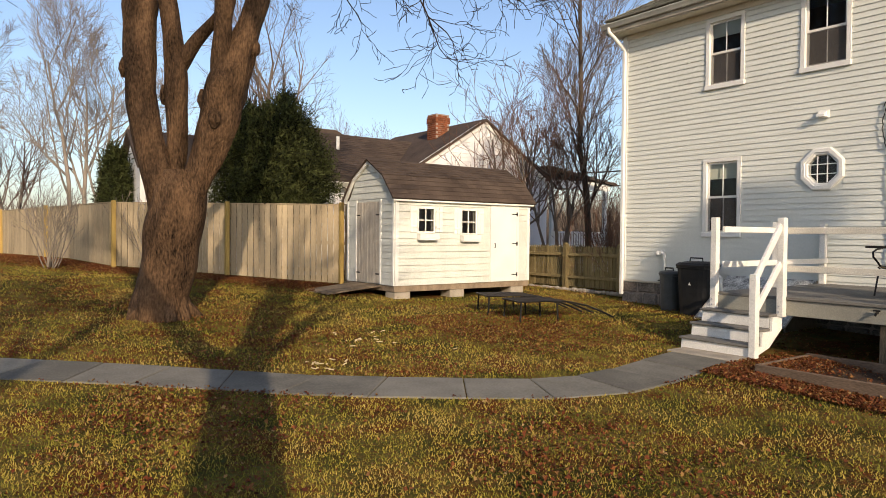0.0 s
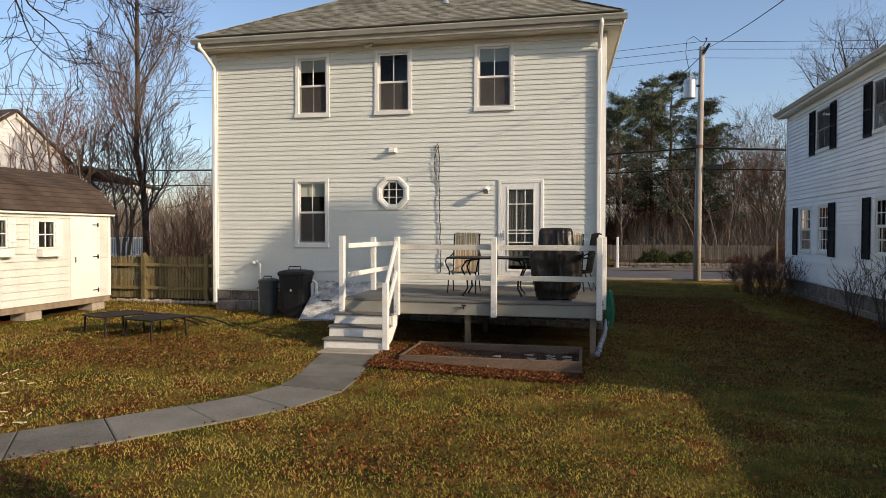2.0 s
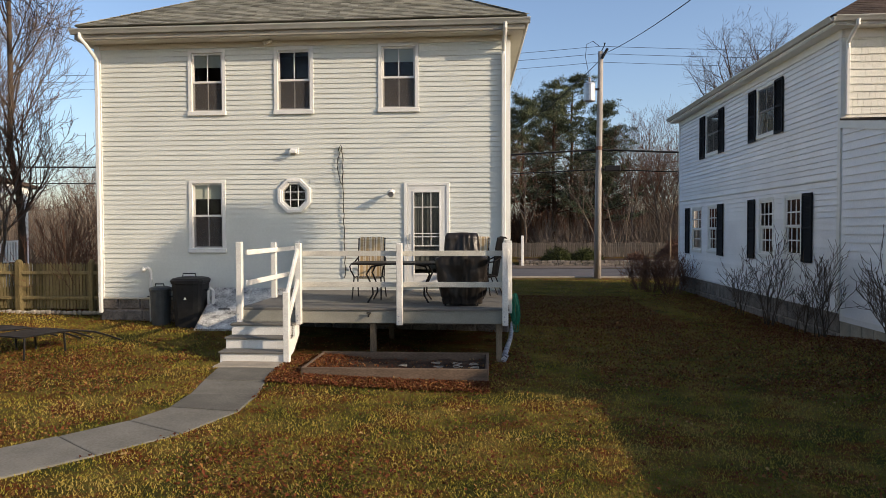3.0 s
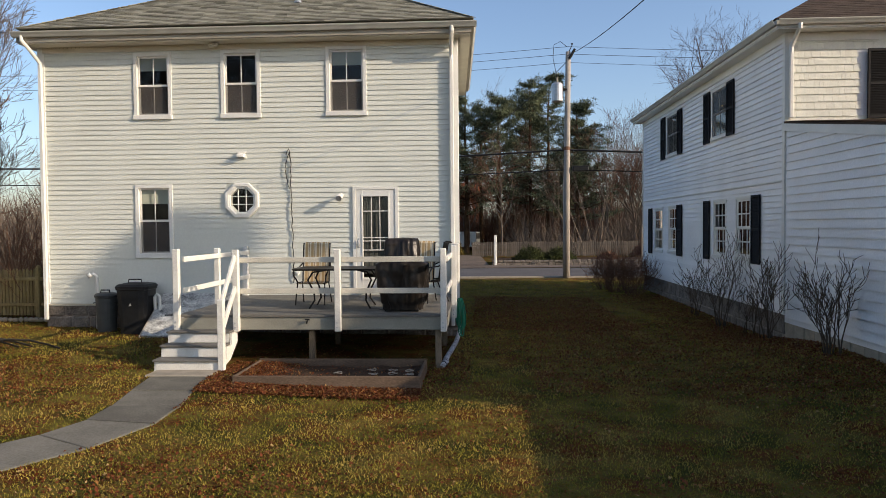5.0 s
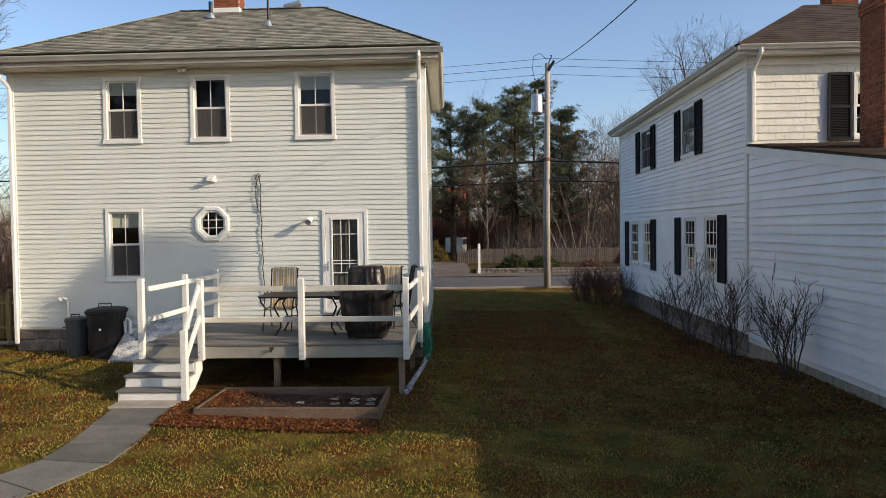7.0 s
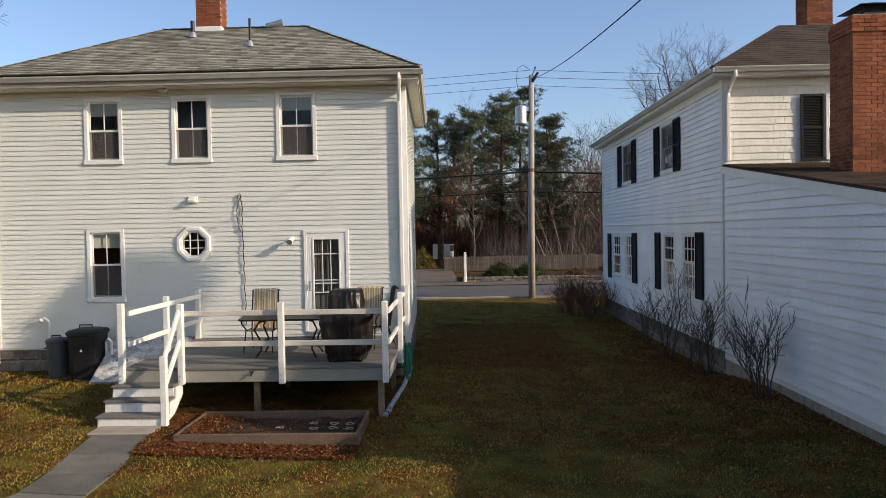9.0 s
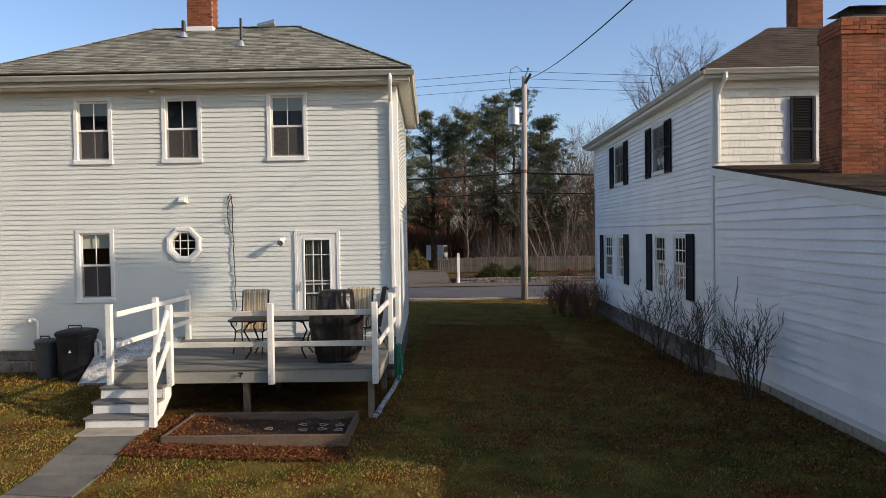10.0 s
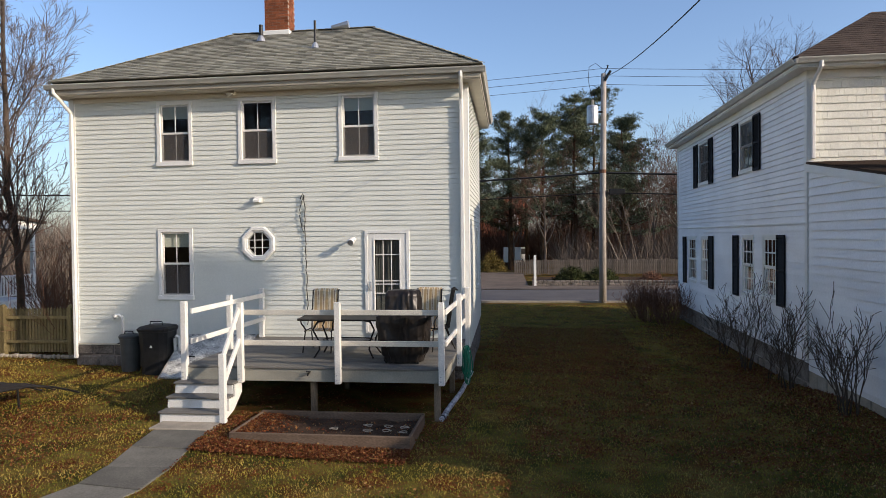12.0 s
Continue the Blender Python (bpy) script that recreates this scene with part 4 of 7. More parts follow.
m.box((-0.32, -0.32, 6.42), (NW + 0.32, 0.0, 6.44))
m.box((-0.32, 0.0, 6.42), (0.0, NY1 - NY0 + 0.32, 6.44))
part("soffit", m, WHITE, nb)
m = Mesh()
m.box((-0.05, -0.045, 6.24), (0.0, NY1 - NY0, 6.42), 0.005)
m.box((0.0, -0.045, 6.24), (NW, 0.0, 6.42), 0.005)
part("frieze", m, WHITE, nb)
m = Mesh()
m.box((-0.34, -0.34, 6.44), (-0.32, NY1 - NY0 + 0.34, 6.6), 0.004)
m.box((-0.32, -0.34, 6.44), (NW + 0.34, -0.32, 6.6), 0.004)
part("fascia", m, WHITE, nb)
gutter(nb, (-0.342, -0.36, 6.6), (-0.342, NY1 - NY0 + 0.36, 6.6), (-1, 0, 0))
gutter(nb, (-0.34, -0.342, 6.6), (NW, -0.342, 6.6), (0, -1, 0))
# roof: hipped on all sides round a flat top
m = Mesh()
ex0, ex1, ey0, ey1, ez = -0.38, NW + 0.38, -0.38, NY1 - NY0 + 0.38, 6.62
RUN2, RZ = 2.62, 1.58
c = [Vector((ex0, ey0, ez)), Vector((ex1, ey0, ez)), Vector((ex1, ey1, ez)), Vector((ex0, ey1, ez))]
d = [Vector((ex0 + RUN2, ey0 + RUN2, ez + RZ)), Vector((ex1 - RUN2, ey0 + RUN2, ez + RZ)), Vector((ex1 - RUN2, ey1 - RUN2, ez + RZ)), Vector((ex0 + RUN2, ey1 - RUN2, ez + RZ))]
m.add([*c, *d], [(0, 1, 5, 4), (1, 2, 6, 5), (2, 3, 7, 6), (3, 0, 4, 7), (4, 5, 6, 7), (3, 2, 1, 0)])
nroof = part("roof", m, DARKROOF, nb)
m = Mesh()
shingles(m, [c[0], c[1], d[1], d[0]], 0.14, 0.3, 0.008, 5)
shingles(m, [c[3], c[0], d[0], d[3]], 0.14, 0.3, 0.008, 6)
part("shingles", m, DARKROOF, nroof)
for w in NWIN[:2]:
    sash_window(nb, "window", w[0] + 0.0, w[1], w[2], w[3], side, 0.0, 0.06, screen="full", out=0.035)
for w in NWIN[2:]:
    sash_window(nb, "window", *w, side, 0.0, 0.07, six=True, out=0.035)
for w in BW:
    sash_window(nb, "window", *w, rear, 0.3, 0.06)


def shutter(parent, u0, u1, z0, z1, face):
    put = lambda u, o, z: face(u, o + 0.020, z)
    m = Mesh()
    def bx(a, b, bev=0.003):
        m.box(put(*a), put(*b), bev)
    bx((u0, 0.018, z0), (u0 + 0.045, 0.055, z1))
    bx((u1 - 0.045, 0.018, z0), (u1, 0.055, z1))
    bx((u0 + 0.04, 0.017, z0 + 0.01), (u1 - 0.04, 0.0215, z1 - 0.01), 0)
    for za, zb in ((z0, z0 + 0.07), ((z0 + z1) / 2 - 0.03, (z0 + z1) / 2 + 0.03), (z1 - 0.06, z1)):
        bx((u0 + 0.045, 0.018, za), (u1 - 0.045, 0.053, zb))
    sh = part("shutter", m, SHUTTER, parent, "black louvred shutter")
    m = Mesh()
    z = z0 + 0.08
    while z < z1 - 0.08:
        m.add([put(u0 + 0.045, 0.022, z + 0.03), put(u1 - 0.045, 0.022, z + 0.03), put(u1 - 0.045, 0.048, z), put(u0 + 0.045, 0.048, z), put(u0 + 0.045, 0.022, z + 0.022), put(u1 - 0.045, 0.022, z + 0.022)], [(0, 1, 2, 3), (2, 5, 4, 3)])
        z += 0.034
    part("louvres", m, SHUTTER, sh)


for u0, u1, z0, z1 in ((9.26, 9.80, 4.68, 6.13), (7.32, 7.81, 4.68, 6.1), (4.69, 5.21, 4.68, 6.1), (2.89, 3.41, 4.69, 6.08), (11.04, 11.54, 1.34, 3.02), (7.31, 7.86, 1.39, 3.05), (4.70, 5.19, 1.42, 3.07), (1.25, 1.75, 1.46, 3.08)):
    shutter(nb, u0, u1, z0, z1, side)
shutter(nb, 10.9, 11.4, 4.6, 6.05, rear)
nf = part("foundation", Mesh().box((0.04, 0.0, -0.4), (0.18, NY1 - NY0, 0.47)), MORTAR, nb, "grey stone foundation")
for i in range(29):
    for k in range(2):
        rr = random.Random(i * 2 + k)
        y = i * 0.43 - 0.2 * k + 0.2
        part("stone", Mesh().box((0.0 + rr.uniform(0, 0.03), y + 0.006, -0.4 + 0.43 * k), (0.10, y + 0.424, 0.025 + 0.43 * k), 0.03), STONE, nf)
m = Mesh()
pts = [(0.10, -0.40, 6.52), (0.10, -0.40, 6.42), (0.09, -0.2, 6.28), (0.07, -0.07, 6.12), (0.07, -0.07, 6.0)]
m.tube(pts, 0.045, 8)
m.box((0.03, -0.105, 4.62), (0.11, -0.035, 6.05), 0.012)
part("downspout", m, WHITE, nb)
nch = thing("chimney", (13.7, 4.9, 8.3), "dark red brick chimney on the neighbour's roof", "chimney")
brick_stack(nch, -0.36, 0.36, -0.33, 0.33, -0.3, 2.4)
m = Mesh()
m.box((-0.40, -0.37, -0.25), (0.40, 0.37, 0.10), 0.02)
part("flashing", m, GALV, nch)

# one-storey extension with a sloping roof
EXY = -7.9
ext = thing("house_extension", (NX, NY0, 0), "one-storey white clapboard extension with a low sloping roof", "house")
rake = lambda y: 4.54 + (y - 0.07) * 0.158
m = Mesh()
m.prism([(0, 0.3), (EXY - NY0, 0.3), (EXY - NY0, rake(EXY)), (0, rake(0))], 0.0, 0.14, "x")
part("wall", m, NWHITE, ext)
clapboards(ext, NWHITE, EXY, -0.02, 0.42, 4.5, 0.172, (), 0.038, lambda u, o, z: Vector((-o, u - NY0, z)), left=lambda z: EXY if z < rake(EXY) else (z - 4.54) / 0.158 + 0.07)
m = Mesh()
m.box((0.14, EXY - NY0, 0.3), (5.0, EXY - NY0 + 0.14, rake(EXY)))
m.box((4.86, EXY - NY0 + 0.14, 0.3), (5.0, -0.01, rake(EXY)))
part("wall", m, NWHITE, ext)
m = Mesh()
m.prism([(-0.03, 4.52), (EXY - NY0 - 0.25, rake(EXY - 0.25)), (EXY - NY0 - 0.25, rake(EXY - 0.25) + 0.04), (-0.03, 4.56)], -0.06, 5.2, "x")
part("roof", m, DARKROOF, ext)
m = Mesh()
shingles(m, [Vector((-0.07, EXY - NY0 - 0.28, rake(EXY - 0.28) + 0.043)), Vector((5.2, EXY - NY0 - 0.28, rake(EXY - 0.28) + 0.043)), Vector((5.2, -0.03, 4.563)), Vector((-0.07, -0.03, 4.563))], 0.14, 0.3, 0.012, 9)
part("shingles", m, DARKROOF, ext)
m = Mesh()
m.prism([(-0.03, 4.36), (EXY - NY0 - 0.25, rake(EXY - 0.25) - 0.18), (EXY - NY0 - 0.25, rake(EXY - 0.25)), (-0.03, 4.52)], -0.055, -0.0, "x")
part("rake_board", m, WHITE, ext)
nf = part("foundation", Mesh().box((0.03, EXY - NY0, -0.4), (0.16, -0.01, 0.40)), CONCRETE, ext, "pale concrete foundation")
for i in range(15):
    rr = random.Random(i + 50)
    y = -0.43 * (i + 1)
    part("block", Mesh().box((0.0 + rr.uniform(0, 0.012), y + 0.005, -0.3), (0.08, y + 0.425, 0.40), 0.012), CONCRETE, nf)
ech = thing("chimney", (10.72, -2.35, 3.9), "tall red brick chimney rising from the extension", "chimney")
brick_stack(ech, -0.28, 0.95, -0.40, 0.35, 0.0, 3.02, single=300)
m = Mesh()
m.box((-0.05, -0.30, 3.01), (0.7, 0.25, 3.09), 0.02)
for sx in (0.0, 0.62):
    for sy in (-0.25, 0.18):
        m.box((sx, sy, 3.09), (sx + 0.03, sy + 0.03, 3.19))
part("cap_frame", m, BLACKMETAL, ech)
m = Mesh()
m.add([(-0.15, -0.4, 3.19), (0.8, -0.4, 3.19), (0.8, 0.35, 3.19), (-0.15, 0.35, 3.19), (0.32, -0.02, 3.33), (0.36, 0.0, 3.33)], [(0, 1, 4), (1, 2, 5, 4), (2, 3, 5), (3, 0, 4, 5), (3, 2, 1, 0)])
part("cap", m, BLACKMETAL, ech, "black metal chimney cap")


# ---- garden path ----
LINE = [(-1.86, -4.62), (-1.72, -5.5), (-1.56, -6.3), (-1.52, -7.0), (-1.75, -7.75), (-2.2, -8.45), (-2.75, -9.2), (-3.3, -9.85), (-3.9, -10.45), (-4.45, -11.1), (-4.9, -11.7), (-5.35, -12.3), (-5.85, -13.0), (-6.4, -13.7), (-6.95, -14.4)]
path_ob = thing("garden_path", (0, 0, 0), "curving garden path of grey rectangular flagstones set in the lawn", "path", kind="structure")
for i, ((x0, y0), (x1, y1)) in enumerate(zip(LINE, LINE[1:])):
    rnd = random.Random(i)
    def across(k):
        a, b = Vector(LINE[max(k - 1, 0)]), Vector(LINE[min(k + 1, len(LINE) - 1)])
        d = (b - a).normalized()
        d.rotate(Matrix.Rotation(random.Random(k + 7).uniform(-0.24, 0.24) if 0 < k < len(LINE) - 1 else 0.0, 2))
        return Vector((-d.y, d.x))
    w = 0.44
    n0, n1 = across(i), across(i + 1)
    d = (Vector((x1, y1)) - Vector((x0, y0))).normalized() * 0.007
    c = [Vector((x0, y0)) + n0 * w + d, Vector((x0, y0)) - n0 * w + d, Vector((x1, y1)) - n1 * w - d, Vector((x1, y1)) + n1 * w - d]
    t = rnd.uniform(-0.006, 0.006)
    top = [Vector((p.x, p.y, on_ground(p.x, p.y) + 0.010 + t)) for p in c]
    mid = sum(top, Vector()) / 4
    inn = [p.lerp(mid, 0.03) + Vector((0, 0, 0.006)) for p in top]
    bot = [p - Vector((0, 0, 0.08)) for p in top]
    m = Mesh().add(bot + top + inn, [(k, (k + 1) % 4, (k + 1) % 4 + 4, k + 4) for k in range(4)] + [(k + 4, (k + 1) % 4 + 4, (k + 1) % 4 + 8, k + 8) for k in range(4)] + [(8, 9, 10, 11)])
    part("flagstone", m, FLAG, path_ob)

# ---- planter ----
planter = thing("raised_bed", (0.48, -4.30, 0.0), "low weathered timber garden bed with soil and fallen leaves", "planter")
px, py, ph = 1.40, 0.66, 0.215
for a, b in (((-px, -py, -0.08), (px, -py + 0.05, ph)), ((-px, py - 0.05, -0.08), (px, py, ph + 0.01)), ((-px, -py + 0.052, -0.08), (-px + 0.05, py - 0.052, ph - 0.004)), ((px - 0.05, -py + 0.052, -0.08), (px, py - 0.052, ph - 0.006))):
    part("board", Mesh().box(a, b, 0.008), PLANTERWOOD, planter)
m = Mesh()
nx, ny = 40, 28
vs = [(-px + 0.05 + (2 * px - 0.1) * i / nx, -py + 0.05 + (2 * py - 0.1) * j / ny, 0.10 + 0.03 * noise.noise((i * 0.22, j * 0.22, 3)) + 0.07 * max(0, 1 - i / 14)) for j in range(ny + 1) for i in range(nx + 1)]
m.add(vs, [(j * (nx + 1) + i, j * (nx + 1) + i + 1, (j + 1) * (nx + 1) + i + 1, (j + 1) * (nx + 1) + i) for j in range(ny) for i in range(nx)])
part("soil", m, SOIL, planter, "dark bare soil")
for i, (x, y) in enumerate(((0.05, -0.05), (0.55, 0.18), (0.62, -0.12), (0.9, 0.15), (0.92, -0.10), (1.16, 0.10), (1.18, -0.16))):
    m = Mesh()
    ring = [(0.48 + x + (0.065 + 0.01 * math.sin(k * 2 + i)) * math.cos(k * 0.571), -4.28 + y + 0.05 * math.sin(k * 0.571), 0.135 + 0.008 * math.sin(k + i)) for k in range(12)]
    m.tube(ring, 0.008, 6)
    solo("garden_edging_ring", m, CONCRETE, "small pale plastic ring lying on the soil", "garden ring", "rings in the raised bed")


# ---- patio furniture ----
STRIPE = bpy.data.materials.new("striped_sling")
STRIPE.use_nodes = True
sn, sl = STRIPE.node_tree.nodes, STRIPE.node_tree.links
tcn, sep, mulx, frc, rmp = sn.new("ShaderNodeTexCoord"), sn.new("ShaderNodeSeparateXYZ"), sn.new("ShaderNodeMath"), sn.new("ShaderNodeMath"), sn.new("ShaderNodeValToRGB")
sl.new(tcn.outputs["Object"], sep.inputs[0])
mulx.operation, frc.operation = "MULTIPLY", "FRACT"
mulx.inputs[1].default_value = 9.0
sl.new(sep.outputs[0], mulx.inputs[0])
sl.new(mulx.outputs[0], frc.inputs[0])
sl.new(frc.outputs[0], rmp.inputs[0])
rmp.color_ramp.interpolation = "CONSTANT"
e = rmp.color_ramp.elements
e[0].color, e[1].position, e[1].color = (0.46, 0.31, 0.14, 1), 0.45, (0.66, 0.56, 0.38, 1)
e.new(0.6).color = (0.20, 0.12, 0.06, 1)
e.new(0.7).color = (0.66, 0.57, 0.40, 1)
sl.new(rmp.outputs[0], sn["Principled BSDF"].inputs["Base Color"])
sn["Principled BSDF"].inputs["Roughness"].default_value = 0.85


def patio_chair(at, rz, sling, label):
    ch = thing("patio_chair", at, label, "chair", "chairs round the patio table", rz=rz)
    prof = [(-0.02, 0.42), (0.12, 0.40), (0.30, 0.395), (0.44, 0.42)]
    vs = []
    for t in range(4):
        y, z = prof[t]
        vs += [(-0.24, y, z), (0.24, y, z)]
    vs += [(x, y, z - 0.012) for x, y, z in vs]
    fs = [(2 * i, 2 * i + 1, 2 * i + 3, 2 * i + 2) for i in range(3)] + [(8 + 2 * i, 10 + 2 * i, 11 + 2 * i, 9 + 2 * i) for i in range(3)]
    fs += [(2 * i, 2 * i + 2, 10 + 2 * i, 8 + 2 * i) for i in range(3)] + [(2 * i + 1, 9 + 2 * i, 11 + 2 * i, 2 * i + 3) for i in range(3)] + [(0, 8, 9, 1), (6, 7, 15, 14)]
    part("seat", Mesh().add(vs, fs), sling, ch)
    prof = [(0.44, 0.42), (0.48, 0.64), (0.52, 0.95), (0.555, 1.15), (0.60, 1.19), (0.63, 1.16)]
    vs = []
    for y, z in prof:
        vs += [(-0.24, y, z), (0.24, y, z), (-0.24, y + 0.012, z - 0.01), (0.24, y + 0.012, z - 0.01)]
    fs = []
    for i in range(5):
        k = 4 * i
        fs += [(k, k + 1, k + 5, k + 4), (k + 2, k + 6, k + 7, k + 3), (k, k + 4, k + 6, k + 2), (k + 1, k + 3, k + 7, k + 5)]
    fs += [(0, 2, 3, 1), (20, 21, 23, 22)]
    part("backrest", Mesh().add(vs, fs), sling, ch)
    for s in (-1, 1):
        m = Mesh()
        m.tube([(s * 0.26, 0.63, 1.16), (s * 0.26, 0.56, 1.16), (s * 0.26, 0.52, 0.95), (s * 0.26, 0.44, 0.42), (s * 0.26, 0.0, 0.41)], 0.014, 8)
        part("side_frame", m, BLACKMETAL, ch)
        m = Mesh()
        m.tube([(s * 0.27, 0.52, 0.78), (s * 0.31, 0.35, 0.70), (s * 0.33, 0.1, 0.67), (s * 0.33, -0.02, 0.63), (s * 0.31, -0.05, 0.56), (s * 0.29, 0.02, 0.50), (s * 0.27, 0.1, 0.42)], 0.014, 8)
        part("armrest", m, BLACKMETAL, ch, "curled black metal armrest")
        m = Mesh()
        m.tube([(s * 0.26, 0.05, 0.41), (s * 0.27, 0.0, 0.25), (s * 0.28, -0.07, 0.0)], 0.013, 8)
        part("leg", m, BLACKMETAL, ch)
        m = Mesh()
        m.tube([(s * 0.26, 0.40, 0.41), (s * 0.27, 0.47, 0.22), (s * 0.28, 0.56, 0.0)], 0.013, 8)
        part("leg", m, BLACKMETAL, ch)
    return ch


DARKSLING = material("dark_sling", (0.035, 0.028, 0.022), 0.8, 0.2, 6, 0.05)
patio_chair((-0.46, -2.0, DZ), 0, STRIPE, "black metal patio chair with a striped tan sling back")
patio_chair((1.50, -1.75, DZ), -12, STRIPE, "black metal patio chair with a striped brown sling behind a grill")
patio_chair((1.55, -1.35, DZ), -78, DARKSLING, "black metal patio chair with a dark sling turned side-on")
table = thing("patio_table", (0.22, -2.30, DZ), "black metal patio table with curled legs", "table")
m = Mesh()
o = []
for sx, sy, a0 in ((1, 1, 0), (-1, 1, 90), (-1, -1, 180), (1, -1, 270)):
    for k in range(5):
        a = radians(a0 + 22.5 * k)
        o.append((sx * 0.72 + 0.14 * math.cos(a), sy * 0.33 + 0.14 * math.sin(a)))
k = len(o)
m.add([(x, y, 0.70) for x, y in o] + [(x, y, 0.73) for x, y in o], [tuple(range(k - 1, -1, -1)), tuple(range(k, 2 * k))] + [(i, (i + 1) % k, (i + 1) % k + k, i + k) for i in range(k)])
part("tabletop", m, BLACKMETAL, table)
for sx in (-1, 1):
    for sy in (-1, 1):
        m = Mesh()
        m.tube([(sx * 0.30, sy * 0.14, 0.69), (sx * 0.50, sy * 0.25, 0.66), (sx * 0.58, sy * 0.30, 0.52), (sx * 0.48, sy * 0.25, 0.30), (sx * 0.47, sy * 0.25, 0.15), (sx * 0.56, sy * 0.31, 0.0)], 0.017, 8)
        part("leg", m, BLACKMETAL, table)
m = Mesh()
m.tube([(0.48 * math.cos(radians(a)), 0.25 * math.sin(radians(a)), 0.30) for a in range(0, 361, 20)], 0.010, 6)
part("stretcher_ring", m, BLACKMETAL, table)

# grill under a cover
grill = thing("covered_grill", (1.40, -2.86, DZ), "gas grill under a creased black vinyl cover", "grill")
m = Mesh()
cols, rows_ = 96, 40
vs = []
for j in range(rows_):
    t = j / (rows_ - 1)
    z = 0.035 + 1.235 * t
    wx = np.interp(t, (0, 0.2, 0.5, 0.64, 0.70, 0.95, 1.0), (0.34, 0.375, 0.42, 0.44, 0.30, 0.27, 0.245))
    wy = np.interp(t, (0, 0.2, 0.5, 0.64, 0.72, 0.95, 1.0), (0.27, 0.29, 0.31, 0.315, 0.285, 0.25, 0.20))
    for i in range(cols):
        a = 2 * math.pi * i / cols
        c, s = math.cos(a), math.sin(a)
        q = (abs(c) ** 8 + abs(s) ** 8) ** (-1 / 8)
        fold = 1 + 0.10 * noise.noise((c * 2.2, s * 2.2, z * 1.6)) + (0.17 - 0.08 * t) * noise.noise((c * 7, s * 7, z * 2.2 + c)) + 0.09 * abs(noise.noise((c * 9 + 3, s * 9, z * 4 + c * 3))) + 0.05 * noise.noise((c * 15, s * 15, z * 5)) - (0.06 * (1 + noise.noise((c * 5, s * 5, 9))) if t < 0.1 else 0)
        vs.append((wx * c * q * fold, wy * s * q * fold, z))
fs = [(j * cols + i, j * cols + (i + 1) % cols, (j + 1) * cols + (i + 1) % cols, (j + 1) * cols + i) for j in range(rows_ - 1) for i in range(cols)]
top = len(vs)
vs.append((0, 0, 1.285))
fs += [((rows_ - 1) * cols + i, (rows_ - 1) * cols + (i + 1) % cols, top) for i in range(cols)]
part("cover", Mesh().add(vs, fs), COVER, grill, smooth=True)
for sx in (-1, 1):
    for sy in (-1, 1):
        m = Mesh()
        m.lathe([(0.035, -0.015), (0.035, 0.015)], 12)
        part("wheel", Mesh().add([(sx * 0.28 + v[2], sy * 0.2 + v[0], 0.037 + v[1]) for v in m.v], m.f), BLACKPLASTIC, grill)
for sx in (-1, 1):
    for sy in (-1, 1):
        part("cart_leg", Mesh().box((sx * 0.28 - 0.02, sy * 0.2 - 0.02, 0.06), (sx * 0.28 + 0.02, sy * 0.2 + 0.02, 0.16), 0.003), BLACKMETAL, grill)

# spigot on the rim board
m = Mesh()
m.tube([(-0.16, DY - 0.005, 0.82), (-0.16, DY - 0.06, 0.82), (-0.16, DY - 0.09, 0.79)], 0.014, 8)
m.tube([(-0.20, DY - 0.05, 0.85), (-0.12, DY - 0.05, 0.85)], 0.012, 8)
solo("spigot", m, BLACKMETAL, "small dark tap on the deck's rim board", "tap")

# garden hose and pipe at the deck's corner
hose = thing("garden_hose", (2.30, -1.95, 0.0), "green garden hose looped over the deck's side rail", "hose")
for i in range(8):
    m = Mesh()
    rnd = random.Random(i)
    w, low = rnd.uniform(0.035, 0.10), rnd.uniform(0.24, 0.45)
    cx, cy, lean = 0.06 + rnd.uniform(-0.02, 0.05), 0.45 + rnd.uniform(-0.12, 0.12), rnd.uniform(0.0, 0.07)
    pts = []
    for k in range(19):
        a = 2 * math.pi * k / 18
        z = 0.5 * (1.00 + low) + 0.5 * (1.00 - low) * math.cos(a)
        pts.append((cx + w * math.sin(a) * (0.5 + 0.5 * (1.00 - z) / (1.00 - low)) + lean * (1.00 - z), cy + 0.05 * math.sin(a + i), z))
    m.tube(pts, 0.011, 6, False)
    part("coil", m, GREENHOSE, hose)
m = Mesh()
m.tube([(2.13, -3.42, 0.07), (2.17, -2.8, 0.09), (2.28, -1.6, 0.13), (2.36, -0.35, 0.26)], [0.047, 0.047, 0.046, 0.045], 12)
dpipe = solo("drain_pipe", m, WHITEPIPE, "white flexible drain pipe lying on the ground by the deck", "pipe")
for k in range(3):
    part("collar", Mesh().tube([(2.135 + 0.012 * k, -3.38 + 0.1 * k, 0.07 + 0.003 * k), (2.138 + 0.012 * k, -3.34 + 0.1 * k, 0.072 + 0.003 * k)], 0.052, 12), WHITEPIPE if k else BLACKPLASTIC, dpipe)

